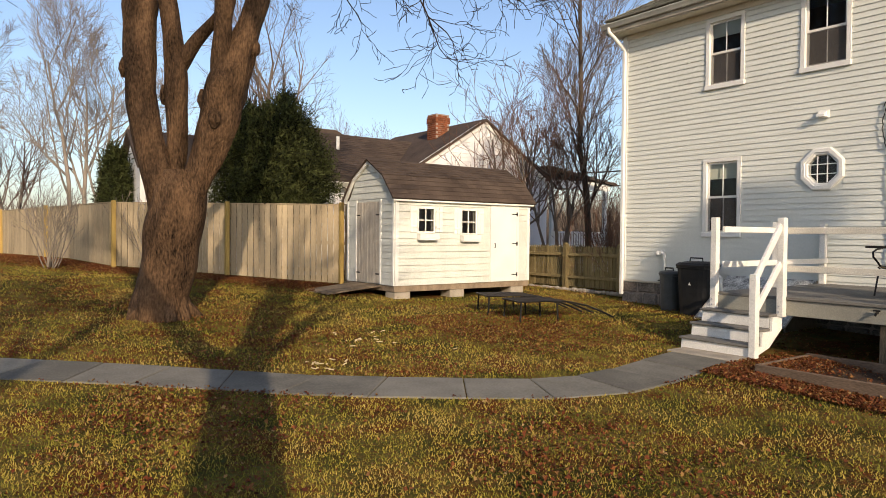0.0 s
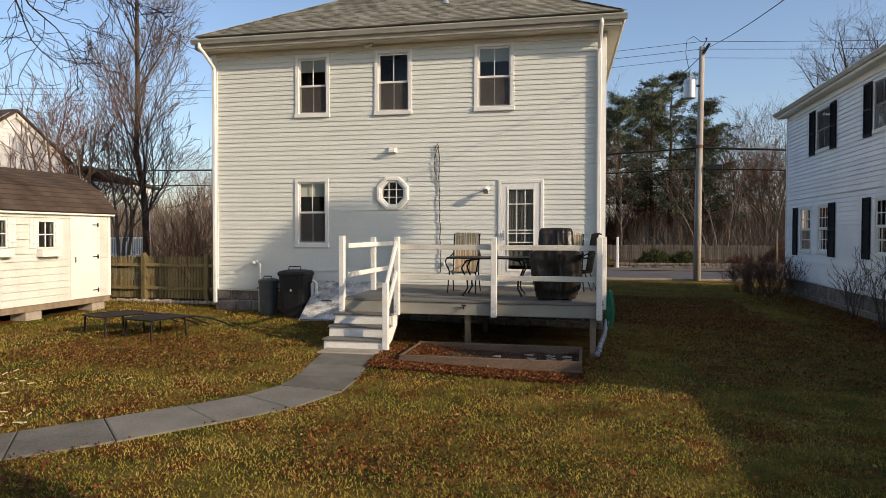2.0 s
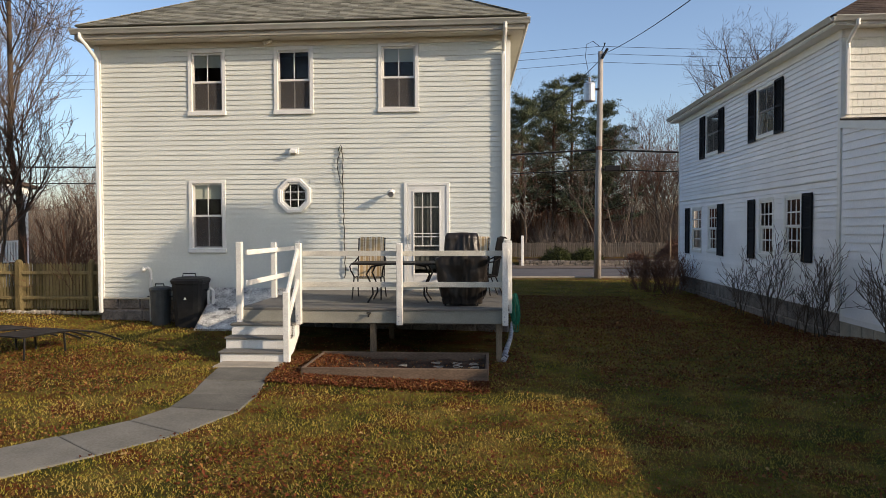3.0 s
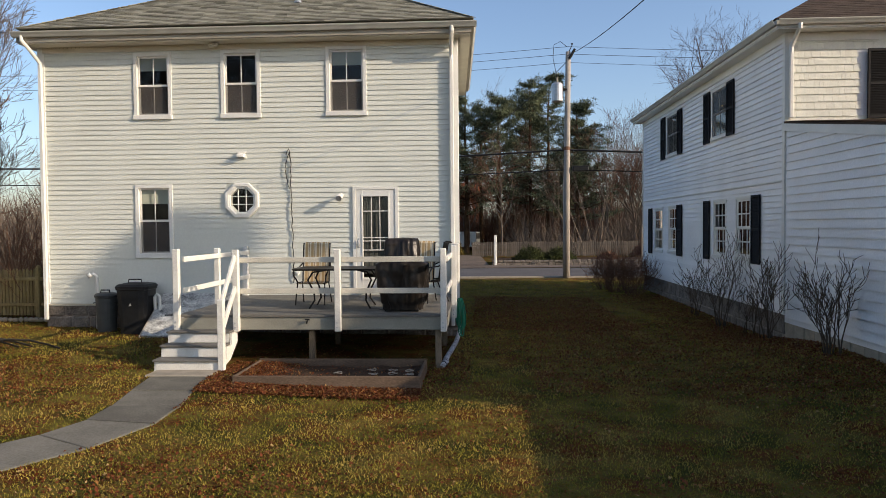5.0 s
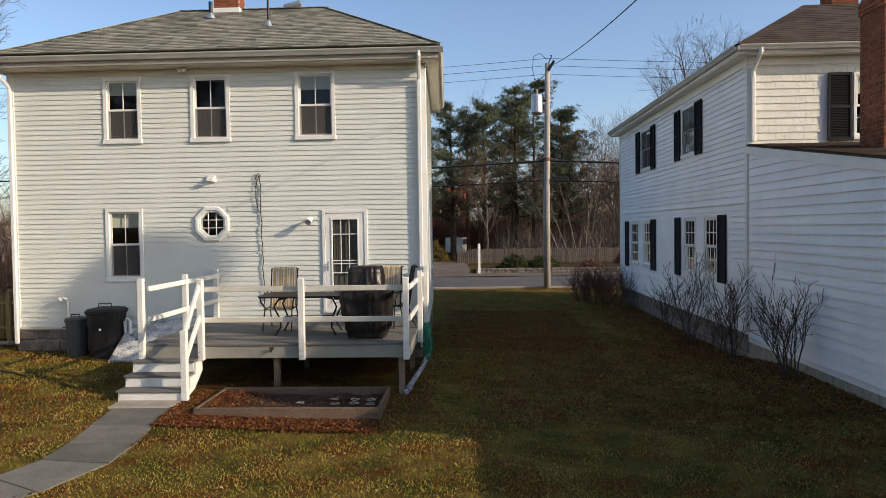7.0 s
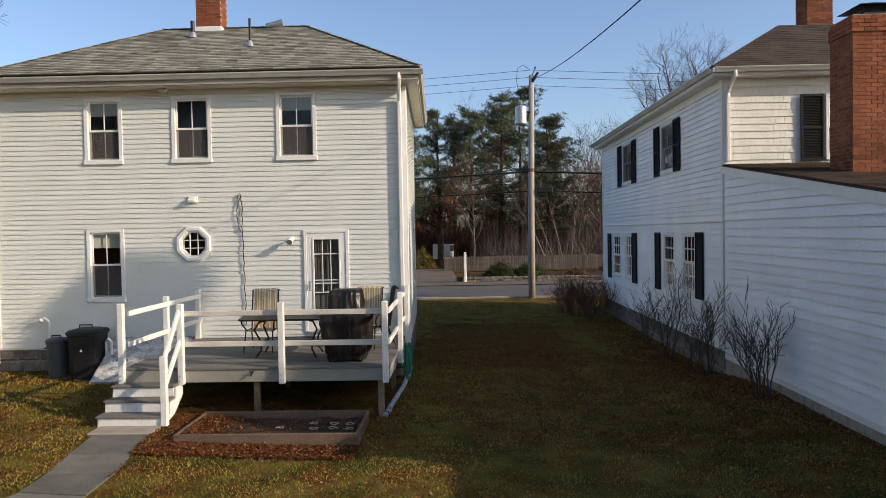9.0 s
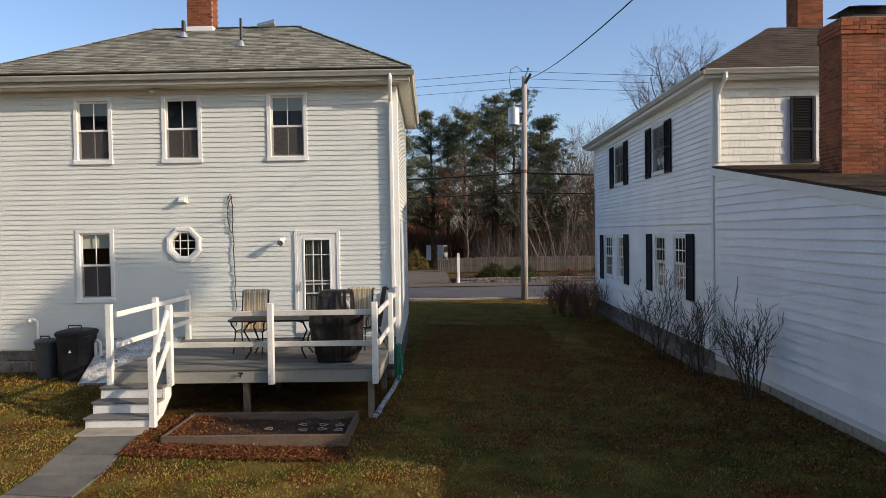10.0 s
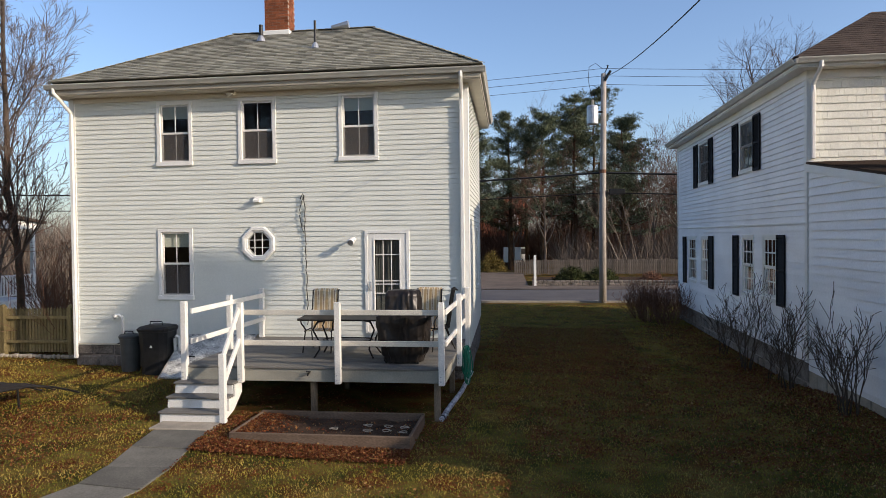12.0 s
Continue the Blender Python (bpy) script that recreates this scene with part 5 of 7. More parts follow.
# bins and bulkhead against the house
def bin_can(at, r, h, mat, label, square=False, sx=1.0):
    b = thing("trash_bin", at, label, "bin", "bins by the house")
    m = Mesh()
    n = 24
    vs = []
    levels = [(0.80, 0.0), (0.82, 0.02), (0.92, h * 0.55), (0.97, h * 0.86), (1.03, h * 0.87), (1.03, h * 0.92)]
    for k, z in levels:
        for i in range(n):
            a = 2 * math.pi * i / n
            c, s = math.cos(a), math.sin(a)
            q = (abs(c) ** 6 + abs(s) ** 6) ** (-1 / 6) if square else 1.0
            vs.append((r * sx * k * c * q, r * k * s * q, z))
    fs = [(j * n + i, j * n + (i + 1) % n, (j + 1) * n + (i + 1) % n, (j + 1) * n + i) for j in range(len(levels) - 1) for i in range(n)]
    fs.append(tuple(range(n - 1, -1, -1)))
    part("body", Mesh().add(vs, fs), mat, b)
    vs = []
    levels = [(1.06, h * 0.90), (1.07, h * 0.93), (0.95, h * 0.97), (0.6, h * 0.995)]
    for k, z in levels:
        for i in range(n):
            a = 2 * math.pi * i / n
            c, s = math.cos(a), math.sin(a)
            q = (abs(c) ** 6 + abs(s) ** 6) ** (-1 / 6) if square else 1.0
            vs.append((r * sx * k * c * q, r * k * s * q, z))
    fs = [(j * n + i, j * n + (i + 1) % n, (j + 1) * n + (i + 1) % n, (j + 1) * n + i) for j in range(len(levels) - 1) for i in range(n)]
    fs += [tuple(range(len(vs) - n, len(vs))), tuple(range(n - 1, -1, -1))]
    lid = part("lid", Mesh().add(vs, fs), mat, b)
    m = Mesh()
    hw = r * 0.45 * sx
    m.tube([(-hw, -r * 0.2, h * 0.97), (-hw * 0.9, -r * 0.2, h * 1.06), (hw * 0.9, -r * 0.2, h * 1.06), (hw, -r * 0.2, h * 0.97)], 0.014, 8)
    part("lid_handle", m, BLACKPLASTIC, lid)
    for s in (-1, 1):
        m = Mesh()
        m.tube([(s * r * sx * 0.98, -0.07, h * 0.74), (s * (r * sx + 0.045), -0.05, h * 0.73), (s * (r * sx + 0.045), 0.05, h * 0.73), (s * r * sx * 0.98, 0.07, h * 0.74)], 0.012, 8)
        part("side_handle", m, BLACKPLASTIC, b)
    return b


GREYCAN = material("dark_grey_plastic", (0.055, 0.06, 0.058), 0.5, 0.15, 6, 0.05)
bin_can((-5.36, -0.40, on_ground(-5.36, -0.40) - 0.01), 0.23, 0.86, GREYCAN, "grey round trash can with a handled lid")
bb = bin_can((-4.62, -0.52, on_ground(-4.62, -0.52) - 0.01), 0.32, 1.10, BLACKPLASTIC, "large square black wheeled trash bin", True, 1.06)
m = Mesh()
m.add([(-0.02, -0.318, 0.62), (0.04, -0.318, 0.62), (0.01, -0.318, 0.68), (-0.02, -0.31, 0.62), (0.04, -0.31, 0.62), (0.01, -0.31, 0.68)], [(0, 1, 2), (3, 5, 4), (0, 3, 4, 1), (1, 4, 5, 2), (2, 5, 3, 0)])
part("emblem", m, WHITE, bb, "small white recycling mark")
bulk = thing("bulkhead_door", (-3.35, 0.0, 0.0), "sloping cellar bulkhead door with peeling grey-white paint", "cellar door")
g = on_ground(-3.6, -1.0)
for s, x0, x1 in ((0, -0.90, -0.04), (1, -0.03, 0.83)):
    m = Mesh()
    m.add([(x0, -1.12, g + 0.06), (x1, -1.12, g + 0.06), (x1, -0.05, 0.98), (x0, -0.05, 0.98), (x0, -1.10, g + 0.02), (x1, -1.10, g + 0.02), (x1, -0.03, 0.94), (x0, -0.03, 0.94)], [(0, 1, 2, 3), (7, 6, 5, 4), (0, 4, 5, 1), (1, 5, 6, 2), (2, 6, 7, 3), (3, 7, 4, 0)])
    lf = part("door_leaf", m, PEEL, bulk)
    m = Mesh()
    m.tube([(x0 + 0.3, -0.62, 0.52), (x0 + 0.3, -0.64, 0.57), (x0 + 0.55, -0.64, 0.57), (x0 + 0.55, -0.62, 0.52)], 0.012, 6)
    part("handle", m, BLACKMETAL, lf)
for x in (-0.93, 0.83):
    m = Mesh()
    m.prism([(-1.15, g - 0.1), (-0.0, g - 0.1), (-0.0, 0.98), (-1.15, g + 0.05)], x, x + 0.03, "x")
    part("cheek", m, CONCRETE, bulk)
m = Mesh()
m.tube([(-4.25, -0.45, 0.55), (-4.25, -0.47, 0.95), (-4.2, -0.48, 1.0), (-4.14, -0.48, 0.95), (-4.14, -0.46, 0.5)], 0.035, 8)
solo("bent_pipe", m, WHITE, "bent white plastic pipe beside the bin", "pipe")

# loungers
def lounger(at, rz):
    lg = thing("sun_lounger", at, "flat dark metal and mesh sun lounger lying open on the grass", "lounger", "loungers on the lawn", rz=rz)
    w = 0.34
    prof = [(0.0, 0.37), (0.55, 0.37), (1.0, 0.35), (1.4, 0.27), (1.75, 0.14), (2.0, 0.03)]
    for s in (-1, 1):
        part("side_rail", Mesh().tube([(s * w, y, z) for y, z in prof], 0.018, 8), BLACKMETAL, lg)
        for y in (0.05,):
            part("leg", Mesh().tube([(s * w, y, 0.36), (s * w, y - 0.02, 0.0)], 0.018, 8), BLACKMETAL, lg)
        part("leg", Mesh().tube([(s * w, 0.78, 0.36), (s * w, 0.80, 0.0)], 0.018, 8), BLACKMETAL, lg)
    part("end_rail", Mesh().tube([(-w, 0, 0.37), (w, 0, 0.37)], 0.018, 8), BLACKMETAL, lg)
    m = Mesh()
    vs = []
    for y, z in prof[:4]:
        vs += [(-w, y, z + 0.006), (w, y, z + 0.006), (-w, y, z - 0.002), (w, y, z - 0.002)]
    fs = []
    for i in range(3):
        k = 4 * i
        fs += [(k, k + 1, k + 5, k + 4), (k + 2, k + 6, k + 7, k + 3), (k, k + 4, k + 6, k + 2), (k + 1, k + 3, k + 7, k + 5)]
    fs += [(0, 2, 3, 1), (12, 13, 15, 14)]
    part("mesh_seat", Mesh().add(vs, fs), DARKSLING, lg)
    return lg


lounger((-6.85, -4.40, on_ground(-6.85, -4.0)), -22)
lounger((-5.88, -4.50, on_ground(-5.88, -4.0)), -16)

# ---- shed ----
SHX, SHY0, SHY1, SHW = -9.2, -4.95, -0.92, 2.15
shed = thing("shed", (SHX, SHY0, 0.0), "white gambrel-roofed garden shed with shuttered windows, raised on concrete blocks", "shed")
SL, SB, ST = SHY1 - SHY0, 0.62, 2.55
front = lambda u, o, z: Vector((o, u, z))
end = lambda u, o, z: Vector((-u, -o, z))
m = Mesh()
m.box((-SHW, 0.0, SB - 0.14), (-0.0, SL, SB), 0.004)
part("floor_frame", m, GREYWOOD, shed)
gam = [(0.0, ST), (0.36, 3.04), (SHW / 2, 3.44), (SHW - 0.36, 3.04), (SHW, ST)]
swin = [(0.63, 1.04, 1.83, 2.34), (1.86, 2.27, 1.80, 2.33)]
sdoor = (2.80, 3.58, 0.63, 2.46)
part("wall", wall(Mesh(), 0.0, SL, SB, ST, swin, front, 0.08), SHEDWHITE, shed)
m = Mesh().prism([(-a, b) for a, b in ((0.085, SB), (SHW - 0.085, SB), (SHW - 0.085, ST), (SHW - .36, 3.02), (SHW / 2, 3.40), (0.36, 3.02), (0.085, ST))], 0.0, 0.08)
part("wall", m, SHEDWHITE, shed)
m = Mesh().prism([(-a, b) for a, b in ((0.085, SB), (SHW - 0.085, SB), (SHW - 0.085, ST), (SHW - .36, 3.02), (SHW / 2, 3.40), (0.36, 3.02), (0.085, ST))], SL - 0.08, SL)
part("wall", m, SHEDWHITE, shed)
part("wall", Mesh().box((-SHW, 0.0, SB), (-SHW + 0.08, SL, ST)), SHEDWHITE, shed)
clapboards(shed, SHEDWHITE, 0.09, SL - 0.09, SB, ST - 0.05, 0.15, [(a - 0.03, b + 0.03, c - 0.03, d + 0.03) for a, b, c, d in swin] + [sdoor], 0.030, front)
edge = lambda z: 0.08 if z < ST else (0.08 + (z - ST) * 0.36 / 0.49 if z < 3.04 else 0.40 + (z - 3.04) * (SHW / 2 - 0.36) / 0.40)
clapboards(shed, SHEDWHITE, 0.08, SHW - 0.08, SB, 3.40, 0.15, [(0.60, 1.66, SB, 2.52)], 0.022, end, left=edge, right=lambda z: SHW - edge(z))
for u in (0.0, SL - 0.09):
    part("corner_trim", Mesh().box((0.0, u, SB), (0.03, u + 0.09, ST - 0.06), 0.005), SHEDTRIM, shed)
for u in (0.0, SHW - 0.08):
    part("corner_trim", Mesh().box((-u - 0.08, -0.028, SB), (-u, 0.0, ST), 0.005), SHEDTRIM, shed)
part("fascia", Mesh().box((0.0, -0.08, ST - 0.06), (0.10, SL + 0.08, ST + 0.02), 0.006), SHEDTRIM, shed)
m = Mesh()
for (a, b), (c, d) in zip(gam, gam[1:]):
    m.beam((-a + (0.06 if a == 0 else 0), -0.05, b), (-c - (0.06 if c == SHW else 0), -0.05, d), 0.06, 0.09, 0.005)
part("rake_trim", m, SHEDTRIM, shed)
m = Mesh()
gp = [(0.10, ST - 0.02), (-0.36, 3.06), (-SHW / 2, 3.47), (-SHW + 0.36, 3.06), (-SHW - 0.10, ST - 0.02)]
for (a, b), (c, d) in zip(gp, gp[1:]):
    n = Vector((d - b, 0, a - c)).normalized() * 0.03
    if n.z < 0:
        n = -n
    m.add([(a, -0.12, b), (c, -0.12, d), (c, SL + 0.12, d), (a, SL + 0.12, b), (a + n.x, -0.12, b + n.z), (c + n.x, -0.12, d + n.z), (c + n.x, SL + 0.12, d + n.z), (a + n.x, SL + 0.12, b + n.z)], [(0, 1, 2, 3), (7, 6, 5, 4), (0, 4, 5, 1), (1, 5, 6, 2), (2, 6, 7, 3), (3, 7, 4, 0)])
sroof = part("roof", m, DARKROOF, shed, "dark brown shingled gambrel roof")
m = Mesh()
shingles(m, [(0.135, -0.13, ST), (0.135, SL + 0.13, ST), (-0.335, SL + 0.13, 3.085), (-0.335, -0.13, 3.085)], 0.13, 0.3, 0.012, 11)
shingles(m, [(-0.335, -0.13, 3.09), (-0.335, SL + 0.13, 3.09), (-SHW / 2, SL + 0.13, 3.505), (-SHW / 2, -0.13, 3.505)], 0.13, 0.3, 0.012, 12)
part("shingles", m, DARKROOF, sroof)
for a, b, c, d in swin:
    m = Mesh()
    for p, q in (((-0.04, a - 0.035, c - 0.035), (0.03, a, d + 0.035)), ((-0.04, b, c - 0.035), (0.03, b + 0.035, d + 0.035)), ((-0.04, a, d), (0.03, b, d + 0.035)), ((-0.04, a, c - 0.035), (0.03, b, c))):
        m.box(p, q, 0.004)
    wd = part("window", m, SHEDTRIM, shed)
    u, z = (a + b) / 2, (c + d) / 2
    part("muntin", Mesh().box((-0.02, u - 0.012, c), (0.0, u + 0.012, d), 0.002), WHITE, wd)
    part("muntin", Mesh().box((-0.021, a, z - 0.012), (-0.001, b, z + 0.012), 0.002), WHITE, wd)
    part("pane", Mesh().add([(-0.012, a, c), (-0.012, b, c), (-0.012, b, d), (-0.012, a, d)], [(0, 1, 2, 3)]), GLASS, wd).visible_shadow = False
    for s0, s1 in ((a - 0.24, a - 0.05), (b + 0.05, b + 0.24)):
        m = Mesh()
        for k in range(2):
            u0 = s0 + k * 0.097
            m.box((0.016, u0, c - 0.02), (0.036, u0 + 0.092, d + 0.05), 0.004)
        for zz in (c + 0.08, d - 0.08):
            m.box((0.036, s0 + 0.01, zz), (0.05, s1 - 0.01, zz + 0.05), 0.003)
        part("shutter", m, SHEDTRIM, shed)
    m = Mesh()
    m.box((0.02, a - 0.06, c - 0.20), (0.17, b + 0.06, c - 0.185), 0.003)
    m.box((0.155, a - 0.06, c - 0.185), (0.17, b + 0.06, c - 0.05), 0.003)
    m.box((0.02, a - 0.06, c - 0.185), (0.155, a - 0.045, c - 0.05), 0.003)
    m.box((0.02, b + 0.045, c - 0.185), (0.155, b + 0.06, c - 0.05), 0.003)
    part("window_box", m, SHEDTRIM, shed, "white wooden window box")
a, b, c, d = sdoor
m = Mesh()
m.box((0.0, a, c), (0.034, b, d), 0.004)
sd = part("door", m, SHEDTRIM, shed)
m = Mesh()
for p, q in (((0.0, a - 0.07, SB), (0.04, a, d + 0.07)), ((0.0, b, SB), (0.04, b + 0.07, d + 0.07)), ((0.0, a, d), (0.038, b, d + 0.07))):
    m.box(p, q, 0.004)
part("door_trim", m, SHEDTRIM, shed)
for z in (0.78, 1.55, 2.28):
    m = Mesh().box((0.03, b - 0.16, z - 0.012), (0.036, b + 0.03, z + 0.012), 0.002)
    m.box((0.032, b - 0.012, z - 0.05), (0.046, b + 0.03, z + 0.05), 0.003)
    part("hinge", m, BLACKMETAL, sd)
part("door_handle", Mesh().tube([(0.028, a + 0.06, 1.45), (0.06, a + 0.06, 1.45), (0.06, a + 0.06, 1.56), (0.028, a + 0.06, 1.56)], 0.01, 6), BLACKMETAL, sd)
SHEDGREY = material("greyed_white_wood", (0.42, 0.38, 0.31), 0.8, 0.18, 3, 0.25, stretch=(3, 3, 0.5))
for k in range(2):
    u0 = 0.61 + k * 0.525
    m = Mesh()
    for j in range(4):
        m.box((-u0 - j * 0.129 - 0.126, -0.022, SB + 0.01), (-u0 - j * 0.129, -0.002, 2.50), 0.004)
    dl = part("door", m, SHEDGREY, shed, "grey-white planked double door")
    for z in (0.85, 2.2):
        uu = u0 + (0.0 if k == 0 else 0.36)
        part("hinge", Mesh().box((-uu - 0.16, -0.03, z - 0.015), (-uu, -0.022, z + 0.015), 0.002), BLACKMETAL, dl)
m = Mesh()
for u0 in (0.545, 1.66):
    m.box((-u0 - 0.06, -0.03, SB), (-u0, 0.0, 2.56), 0.004)
part("door_trim", m, SHEDTRIM, shed)
for i, (x, u) in enumerate(((-0.22, 0.02), (-0.22, 1.55), (-0.22, 3.45), (-1.9, 0.1), (-1.9, 1.8), (-1.9, 3.5))):
    g = on_ground(SHX + x, SHY0 + u)
    m = Mesh().box((SHX + x - 0.19, SHY0 + u, g - 0.05), (SHX + x + 0.2, SHY0 + u + 0.42, SB - 0.14), 0.012)
    solo("concrete_block", m, CONCRETE, "concrete block under the shed", "block", "blocks under the shed")
ramp = thing("shed_ramp", (SHX - 1.05, SHY0, 0), "weathered plank ramp up to the shed doors", "ramp")
g = on_ground(SHX - 1.05, SHY0 - 1.3)
for k in range(7):
    x = -0.60 + k * 0.175
    part("plank", Mesh().beam((x, -0.03, SB - 0.03), (x, -1.35, g + 0.03), 0.165, 0.035, 0.004), GREYWOOD, ramp)

# ---- fences ----
def board_fence(p, q, h0, h1, label, posts=()):
    p, q = Vector(p), Vector(q)
    L = (q - p).length
    d = (q - p) / L
    side_ = Vector((d.y, -d.x))
    if side_.dot(Vector((4, -13)) - p) < 0:
        side_ = -side_
    fence = thing("board_fence", (p.x, p.y, 0), label, "fence")
    n = int(L / 0.142)
    rnd = random.Random(int(L * 10))
    for i in range(n):
        u = (i + 0.5) * L / n
        c = d * u
        g = grade(p.x + c.x, p.y + c.y)
        t = h0 + (h1 - h0) * u / L + rnd.uniform(-0.008, 0.008)
        o = side_ * rnd.uniform(0.0, 0.006)
        m = Mesh()
        a, b = c - d * 0.066 + o, c + d * 0.066 + o
        w = side_ * 0.018
        z0 = g + 0.06
        vs = [(a.x, a.y, z0), (b.x, b.y, z0), (b.x, b.y, t - 0.012), (a.x, a.y, t - 0.012)]
        vs2 = [(v[0] + w.x, v[1] + w.y, v[2] - 0.004 * (k > 1)) for k, v in enumerate(vs)]
        m.add(vs + vs2, [(3, 2, 1, 0), (4, 5, 6, 7), (0, 1, 5, 4), (1, 2, 6, 5), (2, 3, 7, 6), (3, 0, 4, 7)])
        part("board", m, PINEBOARD, fence)
    for z in (0.35, 1.05, 1.7):
        a, b = -side_ * 0.03, d * L - side_ * 0.03
        ga, gb = grade(p.x, p.y), grade(q.x, q.y)
        part("rail", Mesh().beam((a.x, a.y, ga + z * (h0 - ga) / 2), (b.x, b.y, gb + z * (h1 - gb) / 2), 0.04, 0.09), PINEBOARD, fence)
    top0, top1 = side_ * 0.008, d * L + side_ * 0.008
    part("cap_rail", Mesh().beam((top0.x, top0.y, h0), (top1.x, top1.y, h1), 0.07, 0.025), PINEBOARD, fence)
    for u in posts:
        c = d * (u * L) + side_ * 0.06
        g = grade(p.x + c.x, p.y + c.y)
        t = h0 + (h1 - h0) * u
        part("post", Mesh().box((c.x - 0.05, c.y - 0.05, g - 0.1), (c.x + 0.05, c.y + 0.05, t + 0.05), 0.006), POSTWOOD, fence, "yellowish fence post")


F0, F1, F2 = (-11.5, -4.15), (-15.3, -9.55), (-23.5, -11.4)
board_fence(F0, F1, 2.50, 2.50, "tall pine board fence with yellowish posts", (0.12, 0.555, 0.985))
board_fence(F1, F2, 2.50, 2.42, "tall pine board fence stepping down along the lot line", (0.5, 0.98))
picket = thing("picket_fence", (-11.0, 0.7, 0), "low weathered picket fence with round-topped posts", "fence")
for i in range(46):
    x = 0.0 + i * 0.0835
    if x > 3.85:
        break
    g = 0.40
    t = 1.50 + 0.012 * math.sin(i * 2.1)
    m = Mesh()
    m.prism([(x, g), (x + 0.062, g), (x + 0.062, t - 0.05), (x + 0.031, t), (x, t - 0.05)], -0.012, 0.008)
    part("picket", m, PICKET, picket)
for z in (0.62, 1.22):
    part("rail", Mesh().box((0, -0.07, z), (3.75, -0.013, z + 0.08), 0.006), PICKET, picket)
for x, w in ((1.60, 0.14), (3.42, 0.10), (0.05, 0.12)):
    m = Mesh()
    m.box((x - w / 2, -0.12, 0.1), (x + w / 2, 0.02, 1.53), 0.015)
    m.lathe([(w * 0.52, 1.53), (w * 0.45, 1.56), (w * 0.2, 1.58)], 10, (x, -0.05, 0))
    part("post", m, PICKET, picket)
rnd = random.Random(4)
edge_ = thing("stone_edging", (-10.9, 0.45, 0.0), "row of small pale stones along the picket fence", "edging")
for i in range(30):
    x = i * 0.125
    s = rnd.uniform(0.045, 0.075)
    m = Mesh().box((x - s, -s * 0.8, 0.28), (x + s, s * 0.8, 0.37 + rnd.uniform(0, 0.03)), 0.03)
    part("stone", m, CONCRETE, edge_)
# unseen fence added beyond the extension to cast the shade across the lawn
sf = thing("board_fence", (9.3, -7.75, 0), "plain grey board fence, unseen, added to shade the lawn", "fence")
for i in range(66):
    part("board", Mesh().box((0.0, -i * 0.16 - 0.155, -0.25), (0.02, -i * 0.16, 2.56), 0.004), GREYWOOD, sf)
for z in (0.4, 1.9):
    part("rail", Mesh().box((0.022, -10.5, z), (0.06, 0.0, z + 0.09), 0.004), GREYWOOD, sf)


# ---- trees and shrubs ----
DARKTWIG = material("dark_twigs", (0.09, 0.068, 0.05), 0.9, 0.25, 3, 0.3)
class Wood:
    """Round limbs gathered into plain arrays of points and four-sided faces."""

    def __init__(self):
        self.v, self.f, self.k = [], [], 0

    def limb(self, pts, radii, sides, lump=0.0):
        pts = np.asarray(pts, float)
        radii = np.asarray(radii, float)
        if lump:
            u, w = np.arange(len(pts)), np.linspace(0, len(pts) - 1, len(pts) * 6)
            pts = np.stack([np.interp(w, u, pts[:, k]) for k in range(3)], 1)
            radii = np.interp(w, u, radii)
            for k in range(3):
                pts[3:-3] = (pts[:-6] + pts[2:-4] + 2 * pts[3:-3] + pts[4:-2] + pts[6:]) / 6
        d = np.gradient(pts, axis=0)
        d /= np.linalg.norm(d, axis=1, keepdims=True) + 1e-9
        ref = np.array((0.0, 0.0, 1.0)) if abs(d[0][2]) < 0.9 else np.array((1.0, 0.0, 0.0))
        a = np.cross(d, ref)
        a /= np.linalg.norm(a, axis=1, keepdims=True) + 1e-9
        b = np.cross(d, a)
        ang = np.arange(sides) * 2 * np.pi / sides
        reach = np.repeat(radii[:, None, None], sides, 1)
        if lump:
            for i, q in enumerate(pts):
                for j, t in enumerate(ang):
                    c, s = math.cos(t), math.sin(t)
                    reach[i, j] *= 1 + lump * (1.3 * noise.noise((c * 1.2 + pts[0][0] * 9, s * 1.2, q[2] * 1.6)) + 0.7 * noise.noise((c * 3.5, s * 3.5 + pts[0][0], q[2] * 2.0)))
        ring = pts[:, None] + reach * (a[:, None] * np.cos(ang)[None, :, None] + b[:, None] * np.sin(ang)[None, :, None])
        self.v.append(ring.reshape(-1, 3))
        n = len(pts)
        i = np.arange(n - 1)[:, None] * sides
        j = np.arange(sides)[None]
        j2 = (j + 1) % sides
        self.f.append((np.stack([i + j, i + j2, i + sides + j2, i + sides + j], -1).reshape(-1, 4)) + self.k)
        self.k += n * sides

    def data(self, name, mat):
        me = raw(name, np.concatenate(self.v), np.concatenate(self.f), mat)
        me.polygons.foreach_set("use_smooth", [True] * len(me.polygons))
        return me


